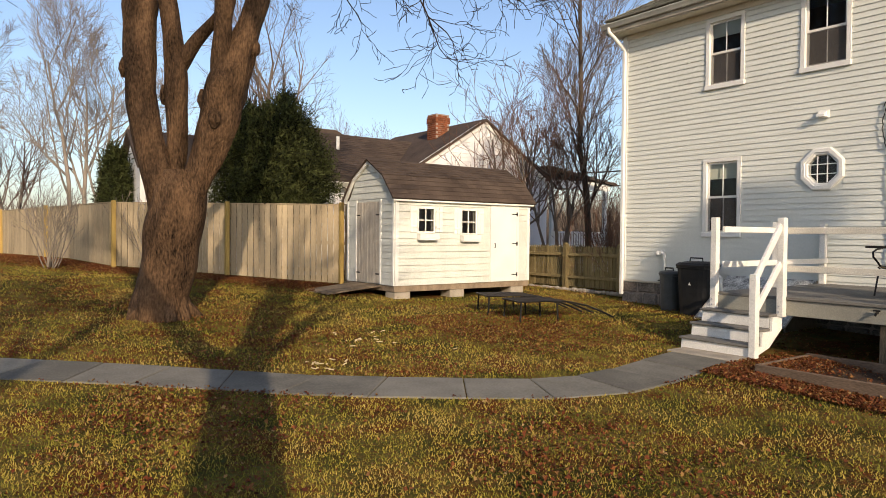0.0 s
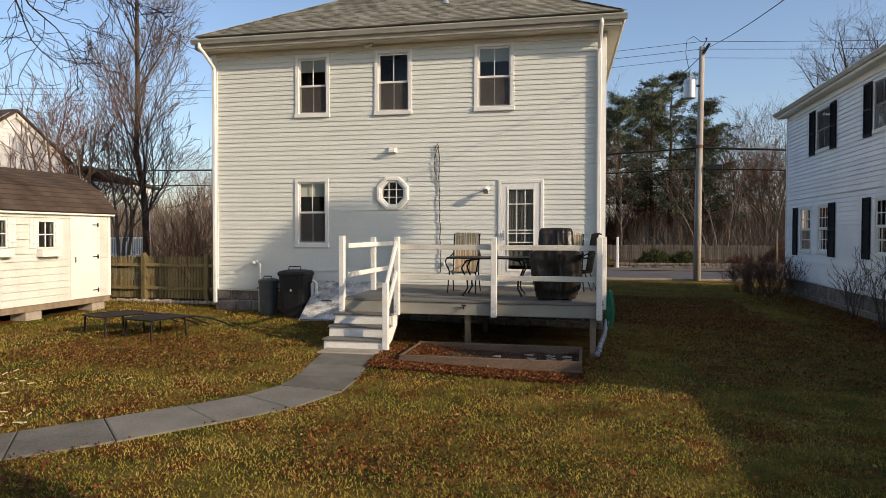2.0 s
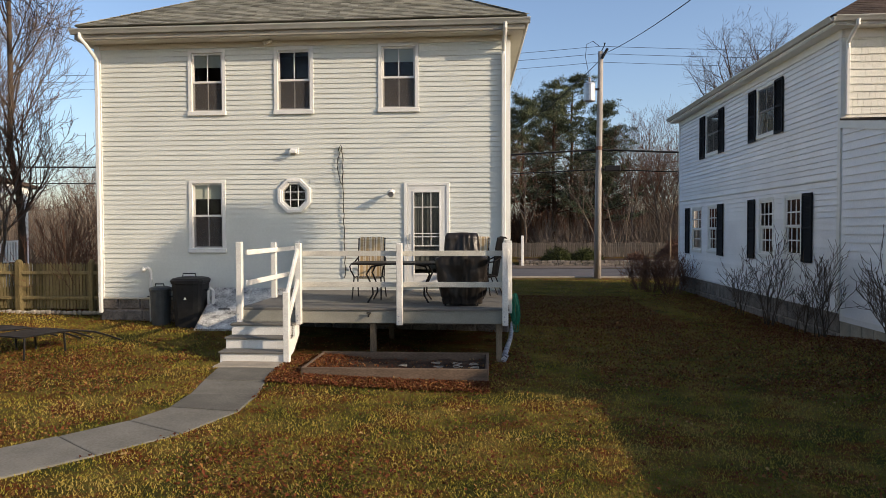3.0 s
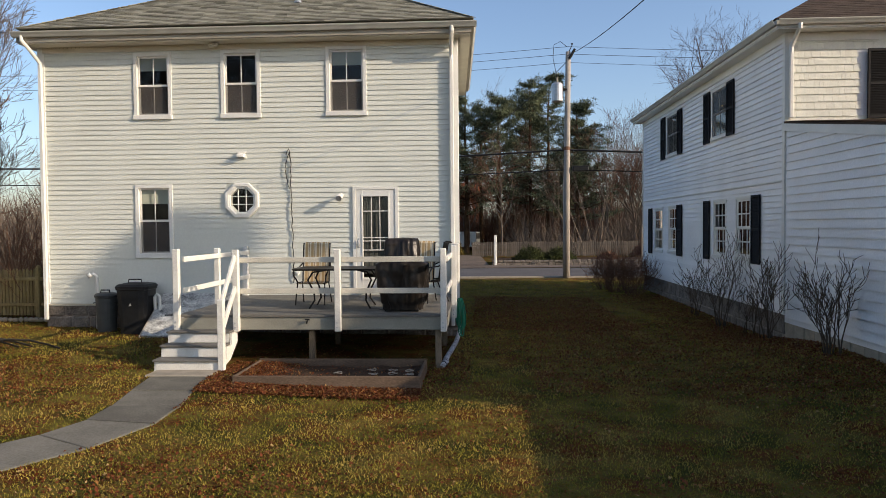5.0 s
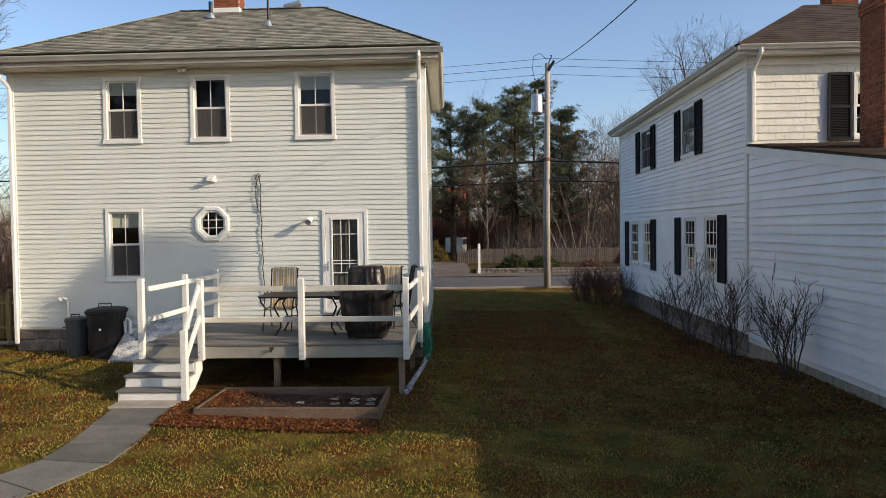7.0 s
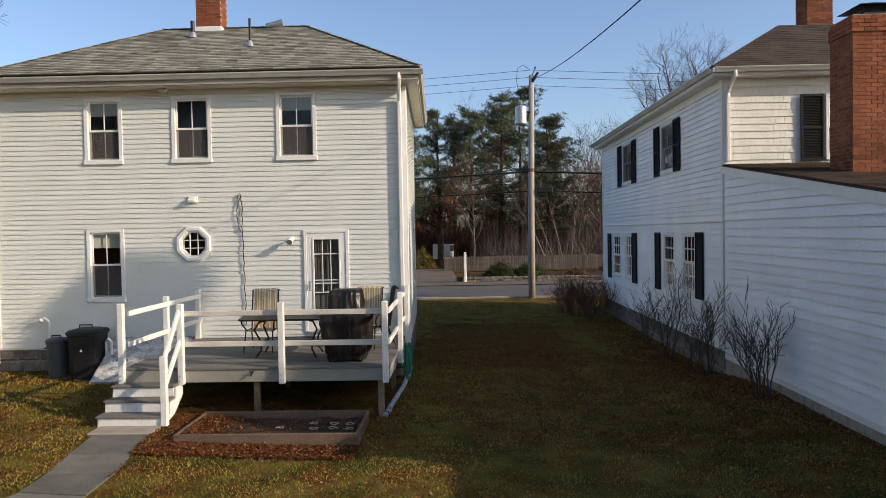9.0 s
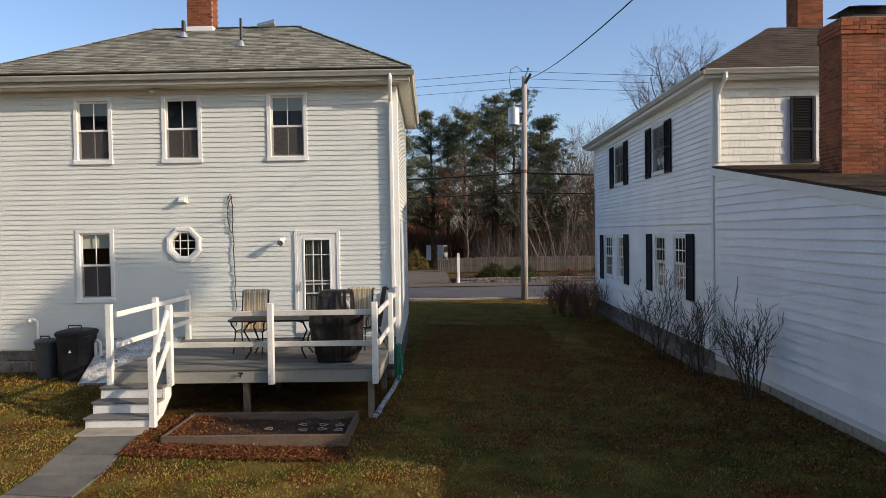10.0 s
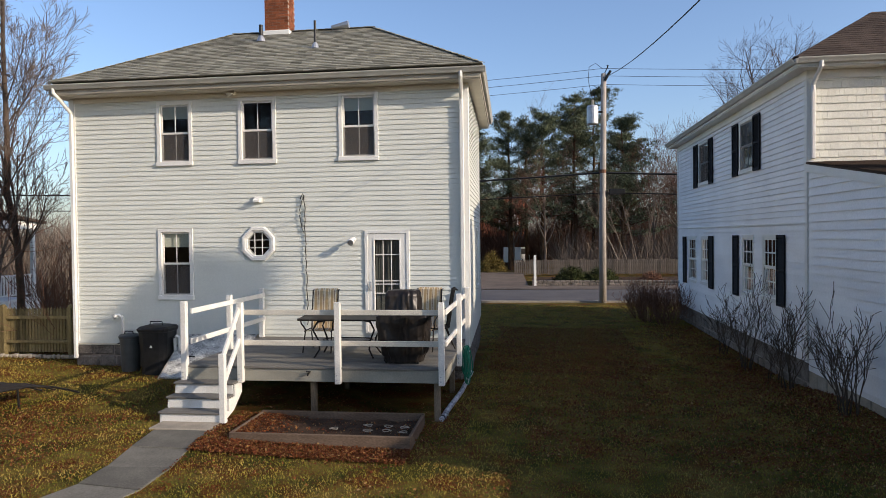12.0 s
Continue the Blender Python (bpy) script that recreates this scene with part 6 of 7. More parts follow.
def grow(wood, rng, p, d, length, r, level, last, spread=0.7, rise=0.12, kids=(7, 6, 5, 4), droop=0.0, start=0.3, wobble=0.16, least=0.0045, thin=1.0, reach=1.0, bends=(8, 6, 5, 3, 2)):
    """A limb that bends on its way and sends out smaller limbs."""
    n = bends[min(level, 4)]
    pts, rad = [np.array(p, float)], [r]
    d = np.array(d, float)
    d /= np.linalg.norm(d)
    dirs = [d.copy()]
    for i in range(n):
        d = d + rng.normal(0, wobble, 3) + np.array((0, 0, rise - droop * (i / n)))
        d /= np.linalg.norm(d)
        pts.append(pts[-1] + d * length / n)
        rad.append(r * (1 - 0.75 * (i + 1) / n))
        dirs.append(d.copy())
    rad = np.maximum(rad, least)
    wood[min(level, len(wood) - 1)].limb(pts, rad, (10, 7, 5, 3, 3)[min(level, 4)])
    if level >= last:
        return
    count = kids[min(level, len(kids) - 1)]
    for c in range(count):
        t = start + (1 - start) * (c + rng.uniform(0.2, 0.9)) / count
        f = min(t, 0.999) * n
        i = int(f)
        q = pts[i] + (pts[i + 1] - pts[i]) * (f - i)
        side = rng.normal(0, 1, 3)
        side -= dirs[i] * side.dot(dirs[i])
        side /= np.linalg.norm(side) + 1e-9
        a = spread * rng.uniform(0.7, 1.3)
        nd = dirs[i] * math.cos(a) + side * math.sin(a)
        rr = rad[i] * rng.uniform(0.5, 0.72) * thin
        grow(wood, rng, q, nd, length * rng.uniform(0.42, 0.68) * (1.1 - 0.4 * t) * reach, rr, level + 1, last, spread, rise, kids, droop, 0.25, wobble * 1.1, least, bends=bends)


def bare_tree(at, seed, height, r, label, kids=(9, 7, 6, 4), last=4, spread=0.65, stems=1, lean=0.0, mats=(PALEBARK, TWIG), group="", start=0.28, rise=0.10, z=None, thin=1.0, reach=1.0):
    t = thing("tree", (at[0], at[1], on_ground(*at) - 0.05 if z is None else z), label, "tree", group)
    rng = np.random.default_rng(seed)
    wood = [Wood(), Wood(), Wood()]
    for s in range(stems):
        a = 2 * math.pi * s / stems + 0.6
        k = 0.0 if stems == 1 else 0.22
        grow(wood, rng, (k * math.cos(a) * 0.6, k * math.sin(a) * 0.6, 0), (k * math.cos(a) + lean, k * math.sin(a), 1), height * (0.72 if stems == 1 else rng.uniform(0.55, 0.72)), r, 0, last, spread, rise, kids, 0.0, start, 0.07, 0.006, thin, reach)
    part("trunk", wood[0].data("trunk", mats[0]), mats[0], t)
    if wood[1].k:
        part("branchwork", wood[1].data("limbs", mats[0]), mats[0], t)
    if wood[2].k:
        part("crown", wood[2].data("twigs", mats[1]), mats[1], t)
    return t


def bare_shrub(at, seed, height, stems, label, mat=None, fan=0.35, base=0.18, r=0.014, kids=(4, 3), last=2, group=""):
    mat = mat or TWIG
    t = thing("shrub", (at[0], at[1], on_ground(*at) - 0.03), label, "shrub", group)
    rng = np.random.default_rng(seed)
    wood = [Wood(), Wood()]
    for s in range(stems):
        a = rng.uniform(0, 2 * math.pi)
        q = rng.uniform(0.2, 1) * base
        f = fan * rng.uniform(0.3, 1.2)
        grow(wood, rng, (q * math.cos(a), q * math.sin(a), 0), (f * math.cos(a), f * math.sin(a), 1), height * rng.uniform(0.6, 1.0), r * rng.uniform(0.7, 1.3), 0, last, 0.6, 0.10, kids, 0.0, 0.25, 0.12)
    part("stem", wood[0].data("stems", mat), mat, t)
    part("crown", wood[1].data("twigs", mat), mat, t)
    return t


def tufts(rng, centres, sizes, per, long, wide, flat=0.6):
    """Many thin three-sided leaves round each centre."""
    c = np.repeat(centres, per, 0)
    s = np.repeat(sizes, per)[:, None]
    off = rng.normal(0, 0.45, c.shape) * s
    off[:, 2] *= flat
    p = c + off
    d = rng.normal(0, 1, c.shape) + off / (s + 1e-6) * 0.8
    d[:, 2] += 0.25
    d /= np.linalg.norm(d, axis=1, keepdims=True)
    q = np.cross(d, rng.normal(0, 1, c.shape))
    q /= np.linalg.norm(q, axis=1, keepdims=True) + 1e-9
    L = long * rng.uniform(0.6, 1.3, (len(c), 1))
    v = np.stack([p - q * wide / 2, p + q * wide / 2, p + d * L], 1).reshape(-1, 3)
    return v, np.arange(len(v)).reshape(-1, 3)


def pine(at, seed, height, label, z=None, first=0.3):
    t = thing("pine_tree", (at[0], at[1], on_ground(*at) - 0.05 if z is None else z), label, "tree", "pines across the street")
    rng = np.random.default_rng(seed)
    trunk, limbs = Wood(), Wood()
    hs = np.linspace(0, height, 9)
    wob = rng.normal(0, 0.10, (9, 2)) * np.linspace(0, 1, 9)[:, None]
    trunk.limb(np.c_[wob, hs], np.linspace(0.26, 0.03, 9), 8)
    cs, ss = [], []
    zz = first * height
    while zz < height * 0.99:
        k = (zz / height - first) / (1 - first)
        reach = height * (0.30 * (1 - k) ** 0.7 + 0.04) * rng.uniform(0.75, 1.15)
        for b in range(rng.integers(3, 6)):
            if rng.uniform() < 0.12:
                continue
            a = rng.uniform(0, 2 * math.pi)
            L = reach * rng.uniform(0.45, 1.35)
            up = rng.uniform(0.02, 0.35) + 0.5 * k
            n = 6
            pts = [np.array((0, 0, zz))]
            d = np.array((math.cos(a), math.sin(a), up * 0.6))
            for i in range(n):
                d = d + rng.normal(0, 0.10, 3) + np.array((0, 0, 0.07))
                d /= np.linalg.norm(d)
                pts.append(pts[-1] + d * L / n)
                if i >= 1:
                    for _ in range(4):
                        cs.append(pts[-1] + rng.normal(0, 0.24, 3) * (1, 1, 0.22))
                        ss.append(0.26 * rng.uniform(0.7, 1.3))
            limbs.limb(pts, np.linspace(0.05 * (1 - k) + 0.012, 0.008, n + 1), 4)
        zz += height * rng.uniform(0.030, 0.062)
    part("trunk", trunk.data("trunk", BARK), BARK, t)
    part("branchwork", limbs.data("limbs", BARK), BARK, t)
    v, f = tufts(rng, np.array(cs), np.array(ss), 17, 0.36, 0.045, 0.40)
    tagged(part("needles", raw("needles", v, f, NEEDLE), NEEDLE, t), kind="stuff")
    return t


# the old maple on the lawn: three stems from one thick trunk, with drooping outer branches
def maple():
    base = Vector((-8.0, -10.1, on_ground(-8.0, -10.1) - 0.08))
    t = thing("tree", base, "old maple with a thick dark trunk dividing into three stems", "tree")
    side_, away = np.array((0.59, 0.81, 0)), np.array((-0.81, 0.59, 0))
    at = lambda lat, z, dep=0.0: side_ * lat + away * dep + np.array((0, 0, z - base.z))
    rng = np.random.default_rng(21)
    trunk, limbs, twigs = Wood(), Wood(), Wood()
    foot = [at(-0.04, 0.25), at(-0.02, 0.57), at(0.02, 0.80), at(0.05, 1.11), at(0.11, 1.45), at(0.22, 1.95, 0.02), at(0.26, 2.4, 0.04), at(0.27, 2.75, 0.05)]
    trunk.limb(foot, [0.50, 0.45, 0.42, 0.42, 0.43, 0.435, 0.44, 0.28], 34, 0.12)
    L = [at(0.14, 1.7, 0.02), at(0.02, 2.3, 0.02), at(-0.15, 2.85, 0.02), at(-0.27, 3.3, 0.05), at(-0.39, 4.0, 0.1), at(-0.45, 4.6, 0.15), at(-0.48, 5.5, 0.3), at(-0.54, 6.2, 0.4), at(-0.75, 7.2, 0.6), at(-1.0, 8.6, 0.7)]
    trunk.limb(L, [0.26, 0.26, 0.245, 0.235, 0.24, 0.25, 0.265, 0.22, 0.16, 0.10], 30, 0.16)
    M = [at(0.12, 2.1, 0.16), at(0.14, 2.8, 0.2), at(0.14, 3.3, 0.2), at(0.13, 4.0, 0.22), at(0.12, 4.6, 0.25), at(0.02, 5.1, 0.3), at(-0.07, 5.6, 0.35), at(-0.2, 6.4, 0.4), at(-0.2, 7.4, 0.5), at(0.1, 8.8, 0.6)]
    trunk.limb(M, [0.18, 0.165, 0.165, 0.178, 0.17, 0.155, 0.15, 0.13, 0.11, 0.07], 30, 0.16)
    R = [at(0.25, 1.8, -0.02), at(0.46, 2.4, -0.02), at(0.62, 2.72, 0.0), at(0.79, 3.15, 0.0), at(0.91, 3.64, 0.03), at(0.98, 4.1, 0.05), at(1.13, 4.6, 0.1), at(1.34, 5.08, 0.1), at(1.50, 5.6, 0.15), at(1.66, 6.2, 0.25), at(1.95, 7.2, 0.5), at(2.4, 8.6, 0.8)]
    trunk.limb(R, [0.24, 0.245, 0.235, 0.265, 0.325, 0.335, 0.27, 0.20, 0.18, 0.17, 0.14, 0.09], 30, 0.18)
    R2 = [at(0.95, 3.9, 0.0), at(0.97, 4.6, -0.05), at(0.98, 5.1, -0.1), at(1.07, 5.6, -0.15), at(1.2, 6.3, -0.25), at(1.4, 7.5, -0.3), at(1.5, 8.8, -0.5)]
    trunk.limb(R2, [0.20, 0.165, 0.15, 0.165, 0.14, 0.11, 0.07], 30, 0.16)
    X = [at(0.16, 4.45, 0.25), at(0.30, 4.66, 0.22), at(0.44, 4.88, 0.2), at(0.73, 5.12, 0.1), at(0.95, 5.28, 0.0), at(1.05, 5.5, -0.05)]
    limbs.limb(X, [0.12, 0.11, 0.10, 0.085, 0.08, 0.075], 12, 0.14)
    # healed branch collars
    for lat, z, dep, r in ((-0.66, 4.42, 0.1, 0.09), (1.42, 4.75, 0.1, 0.11), (0.92, 3.55, -0.28, 0.10), (0.64, 3.9, 0.0, 0.08), (-0.05, 4.0, 0.18, 0.07)):
        trunk.limb([at(lat - 0.02, z - 0.16, dep), at(lat, z - 0.05, dep), at(lat, z + 0.05, dep), at(lat - 0.02, z + 0.16, dep)], [r * 0.35, r, r * 0.95, r * 0.3], 12, 0.12)
    for k in range(9):
        a = 2 * math.pi * k / 9
        d = np.array((math.cos(a), math.sin(a), 0))
        h = rng.uniform(0.5, 0.8)
        trunk.limb([d * 0.24 + np.array((0, 0, h)), d * 0.33 + np.array((0, 0, 0.25)), d * (0.43 + rng.uniform(0, 0.15)) + np.array((0, 0, 0.02))], [0.07, 0.12, 0.08], 8)
    wood = [limbs, limbs, twigs]
    for stem, r in ((L, 0.10), (M, 0.08), (R, 0.10), (R2, 0.08)):
        for i in range(2):
            for _ in range(4):
                d = rng.normal(0, 1, 3) * (1, 1, 0.4) + np.array((0, 0, 0.5))
                grow(wood, rng, stem[-1 - i], d, rng.uniform(2.2, 4.2), r * 0.6, 1, 4, 0.6, 0.05, (5, 6, 5, 4), 0.15, 0.3, 0.2)
    # outer branches hanging towards the shed
    for lat, dep, top, reach in ((2.35, 1.6, 7.0, 1.7), (2.8, 2.2, 7.2, 1.5), (3.7, 2.4, 6.9, 2.4), (4.2, 2.0, 7.0, 2.6), (4.7, 2.8, 7.3, 1.9), (5.3, 2.2, 7.2, 1.8)):
        d = side_ * rng.uniform(0.1, 0.6) + away * rng.uniform(-0.2, 0.3) + np.array((0, 0, -0.6))
        limbs.limb([at(1.9, 7.0, 0.5), at(0.5 * (1.9 + lat), 7.9, 0.5 * dep + 0.3), at(lat, top, dep)], [0.06, 0.045, 0.03], 6)
        grow(wood, rng, at(lat, top, dep), d, reach, 0.022, 2, 4, 0.75, 0.0, (5, 6, 6, 5), 0.10, 0.15, 0.26, 0.006, bends=(8, 6, 10, 7, 5))
    part("trunk", trunk.data("trunk", MAPLEBARK), MAPLEBARK, t)
    part("branchwork", limbs.data("limbs", MAPLEBARK), MAPLEBARK, t)
    part("crown", twigs.data("twigs", BLACKTWIG), BLACKTWIG, t)


maple()
# the tree behind the eye whose long shadow crosses the path
def shade_tree():
    t = thing("tree", (7.2, -14.35, -0.2), "tall bare tree with a forked trunk at the lawn's edge", "tree")
    rng = np.random.default_rng(5)
    tr, li, tw = Wood(), Wood(), Wood()
    tr.limb([(0, 0, 0), (0, 0, 0.5), (0.02, 0, 2.5), (0, 0.02, 4.6), (-0.05, 0.0, 5.6)], [0.55, 0.40, 0.34, 0.32, 0.34], 14)
    for d, L, r in (((-0.15, -0.55, 0.9), 6.5, 0.22), ((0.1, 0.55, 0.9), 6.5, 0.21), ((0.1, 0.0, 1.0), 7.0, 0.2), ((0.0, 0.9, 0.6), 4.0, 0.13)):
        grow([tr, li, tw], rng, (0, 0, 5.2), d, L, r, 0, 3, 0.6, 0.05, (6, 6, 5), 0.0, 0.25, 0.12)
    part("trunk", tr.data("trunk", BARK), BARK, t)
    part("branchwork", li.data("limbs", BARK), BARK, t)
    part("crown", tw.data("twigs", BARK), BARK, t)


shade_tree()
# unseen tree, placed for the broken shade of its crown on the lawn
bare_tree((13.2, -19.5), 31, 20.0, 0.14, "unseen bare many-branched tree, added to dapple the lawn's left", kids=(16, 8, 6), last=3, mats=(BARK, DARKTWIG), start=0.40)
bare_tree((-12.3, 4.8), 3, 16.5, 0.125, "tall bare tree beside the picket fence", kids=(34, 8, 5, 4), spread=0.62, start=0.16, mats=(DARKTWIG, TWIG), rise=0.13, thin=0.55, reach=0.42)
bare_tree((-13.0, 2.0), 8, 7.0, 0.07, "bare many-stemmed small tree behind the shed", stems=5, kids=(7, 5, 4), last=3, mats=(TWIG, REDTWIG))
bare_tree((-12.0, 3.0), 9, 6.5, 0.06, "bare many-stemmed small tree behind the shed", stems=4, kids=(7, 5, 4), last=3, mats=(TWIG, REDTWIG))
bare_tree((-27.0, -8.5), 11, 12.0, 0.11, "bare tree with a pale trunk beyond the fence", stems=3, kids=(9, 7, 6, 4), mats=(PALEBARK, PALEBARK))
bare_tree((-30.0, -13.0), 12, 10.0, 0.14, "bare tree beyond the board fence", kids=(12, 7, 6, 4), mats=(PALEBARK, TWIG))
bare_tree((-34.0, 2.0), 13, 15.0, 0.22, "tall bare tree behind the grey-roofed house", kids=(13, 7, 6, 4), mats=(TWIG, TWIG))
for i, (x, y, h) in enumerate(((-33, -20, 6), (-30, -4.5, 7), (-38, -10, 8), (-45, 12, 12), (-40, 16, 12), (-28, 17, 11))):
    bare_tree((x, y), 40 + i, h, 0.10, "bare thicket tree in the distance", kids=(10, 7, 5), last=3, stems=2, mats=(TWIG, REDTWIG), group="far bare trees")
bare_shrub((-15.0, -10.9), 3, 2.0, 16, "bare shrub in front of the board fence", PALEBARK, 0.45)
bare_shrub((-14.6, -8.7), 4, 1.6, 10, "thin bare shrub beside the board fence", PALEBARK, 0.4)
bare_shrub((-8.4, 1.7), 6, 2.3, 40, "dense reddish bare shrub behind the shed", REDTWIG, 0.45, 0.5)
for i, (x, y, h, n) in enumerate(((8.70, 2.35, 1.95, 11), (8.75, -0.25, 1.65, 10), (8.75, -2.9, 1.62, 13), (8.80, 4.6, 1.4, 7), (8.95, 1.2, 1.1, 5))):
    bare_shrub((x, y), 60 + i, h, n, "bare shrub against the white clapboard wall", DARKTWIG, 0.13, 0.14, 0.012, kids=(5, 3), group="shrubs along the clapboard wall")
for i, (x, y) in enumerate(((7.9, 11.2), (8.4, 10.2), (7.7, 12.4), (8.6, 12.0))):
    bare_shrub((x, y), 70 + i, 1.3, 34, "dense low reddish shrub near the street", REDTWIG, 0.75, 0.3, 0.008, group="shrubs near the street")


# evergreen over the board fence
def arborvitae(at, height, width, seed, label, low=0.06, spires=1):
    t = thing("evergreen_tree", (at[0], at[1], on_ground(*at) - 0.05), label, "tree")
    rng = np.random.default_rng(seed)
    w = Wood()
    w.limb([(0, 0, 0), (0, 0, height * 0.5), (0, 0, height * 0.9)], [0.14, 0.09, 0.03], 8)
    part("trunk", w.data("trunk", BARK), BARK, t)
    cs = []
    for k in range(spires):
        t0 = 2 * math.pi * k / spires + rng.uniform(-0.4, 0.4)
        far = 0.0 if spires == 1 else width * 0.26 * rng.uniform(0.3, 1.1)
        top = height * (1.0 if k == 0 else rng.uniform(0.80, 0.95))
        n = int(300 * height / spires ** 0.7)
        u = rng.uniform(0, 1, n) ** 0.9
        a = rng.uniform(0, 2 * math.pi, n)
        lobes = 1 + 0.22 * np.sin(3 * a + 6 * u + k) + 0.16 * np.sin(5 * a - 11 * u)
        prof = np.clip(np.sin(np.pi * np.clip(0.16 + 0.84 * u, 0, 1)), 0, 1) ** 0.75 * (1 - 0.25 * u)
        r = (width * 0.5 if spires == 1 else width * 0.34) * prof * lobes * rng.uniform(0.4, 1.0, n) ** 0.5
        lo = low * height * (1.0 if spires == 1 else rng.uniform(0.93, 1.1))
        cs.append(np.c_[far * math.cos(t0) + r * np.cos(a), far * math.sin(t0) + r * np.sin(a), lo + (top - lo) * u])
    c = np.concatenate(cs)
    v, f = tufts(rng, c, np.full(len(c), 0.24), 34, 0.15, 0.032, 1.5)
    tagged(part("leaves", raw("leaves", v, f, CEDAR), CEDAR, t), kind="stuff")


arborvitae((-14.75, -5.5), 4.9, 3.3, 1, "broad dark evergreen leaning over the board fence", 0.36, 9)
# out of view: crown sized and raised to cast the house wall's soft shade
arborvitae((19.6, -8.75), 12.45, 1.15, 2, "unseen evergreen crown on a bare trunk, added to shade the house wall", 0.88)
# added out of view so that the raised bed lies in shade
arborvitae((17.75, -9.75), 8.5, 2.7, 5, "unseen rounded evergreen clump, added to shade the raised bed", 0.06, 6)
arborvitae((-16.6, -9.2), 3.0, 0.6, 3, "narrow green conifer beside the white house", 0.3)


# ---- the grey-roofed house behind the shed ----
H2 = (-15.1, 2.45)
h2 = thing("house", (H2[0], H2[1], 0.3), "white one-storey house with a dark roof and a gabled wing", "house")
gab = [(-3.1, 0.0), (3.1, 0.0), (3.1, 3.5), (0.0, 5.4), (-3.1, 3.5)]
m = Mesh().prism(gab, -6.0, 0.0, "x")
part("wall", m, NWHITE, h2)
m = siding(Mesh(), -3.1, 3.1, 0.1, 5.35, 0.13, (), 0.02, lambda u, o, z: Vector((o, u, z)), left=lambda z: -3.1 if z < 3.5 else -3.1 * (5.4 - z) / 1.9, right=lambda z: 3.1 if z < 3.5 else 3.1 * (5.4 - z) / 1.9)
part("siding", m, NWHITE, h2)
m = Mesh()
for s in (-1, 1):
    m.beam((0.06, s * 3.45, 3.27), (0.06, 0, 5.41), 0.06, 0.22, 0.01)
part("rake_board", m, WHITE, h2)
m = Mesh()
for s in (-1, 1):
    a, b = Vector((0.15, s * 3.5, 3.27)), Vector((-6.0, s * 3.5, 3.27))
    c, d = Vector((-6.0, 0, 5.45)), Vector((0.15, 0, 5.45))
    up = Vector((0, 0, 0.09))
    m.add([a, b, c, d, a + up, b + up, c + up, d + up], [(0, 1, 2, 3), (7, 6, 5, 4), (0, 4, 5, 1), (1, 5, 6, 2), (2, 6, 7, 3), (3, 7, 4, 0)])
part("roof", m, DARKROOF, h2)
# long wing
m = Mesh().box((-6.0, -8.4, 0.0), (-0.6, -3.1, 3.05))
part("wall", m, NWHITE, h2)
part("siding", siding(Mesh(), -8.4, -3.1, 0.1, 2.95, 0.13, [(-7.9, -7.0, 1.25, 2.7), (-5.2, -4.3, 1.25, 2.7)], 0.02, lambda u, o, z: Vector((-0.6 + o, u, z))), NWHITE, h2)
for u in (-7.9, -5.2):
    sash_window(h2, "window", u, u + 0.9, 1.25, 2.7, lambda a, o, z: Vector((-0.6 + o, a, z)), 0.0)
m = Mesh()
for s, x0, x1 in ((1, -0.25, -3.3), (-1, -6.35, -3.3)):
    a, b, c, d = Vector((x0, -8.7, 3.0)), Vector((x0, -0.4, 3.0)), Vector((x1, -0.4, 4.9)), Vector((x1, -8.7, 4.9))
    up = Vector((0, 0, 0.10))
    m.add([a, b, c, d, a + up, b + up, c + up, d + up], [(0, 1, 2, 3), (7, 6, 5, 4), (0, 4, 5, 1), (1, 5, 6, 2), (2, 6, 7, 3), (3, 7, 4, 0)])
    if s == 1:
        sh = Mesh()
        shingles(sh, [a + up * 1.05, b + up * 1.05, c + up * 1.05, d + up * 1.05], 0.15, 0.35, 0.014, 15)
r2 = part("roof", m, DARKROOF, h2)
part("shingles", sh, DARKROOF, r2)
m = Mesh().prism([(-3.3, 4.85), (-0.7, 3.05), (-5.9, 3.05)], -8.4, -8.34)
part("gable_wall", m, NWHITE, h2)
part("wall", Mesh().box((-2.6, -11.2, 0.0), (-0.6, -8.41, 3.2)), NWHITE, h2)
part("siding", siding(Mesh(), -11.2, -8.42, 0.1, 3.15, 0.13, (), 0.02, lambda u, o, z: Vector((-0.6 + o, u, z))), NWHITE, h2)
part("gable_wall", Mesh().prism([(-0.62, 3.2), (-1.6, 4.1), (-2.58, 3.2)], -11.2, -8.42), NWHITE, h2)
part("corner_board", Mesh().box((-0.60, -11.23, 0.0), (-0.555, -11.1, 3.18), 0.005), WHITE, h2)
part("roof", Mesh().prism([(-0.3, 3.12), (-1.6, 4.15), (-2.9, 3.12), (-2.9, 3.22), (-1.6, 4.27), (-0.3, 3.22)], -11.35, -8.42), DARKROOF, h2)
part("fascia", Mesh().box((-0.27, -8.7, 2.88), (-0.24, -3.2, 3.06), 0.004), WHITE, h2)
gutter(h2, (-0.24, -8.7, 3.04), (-0.24, -3.3, 3.04), (1, 0, 0))
part("vent_pipe", Mesh().tube([(-2.2, -4.6, 4.0), (-2.2, -4.6, 4.75)], 0.06, 8), WHITE, h2)
sc = thing("chimney", (-16.9, 1.75, 4.3), "red brick chimney on the dark-roofed house", "chimney")
brick_stack(sc, -0.28, 0.28, -0.30, 0.30, 0.0, 1.85)
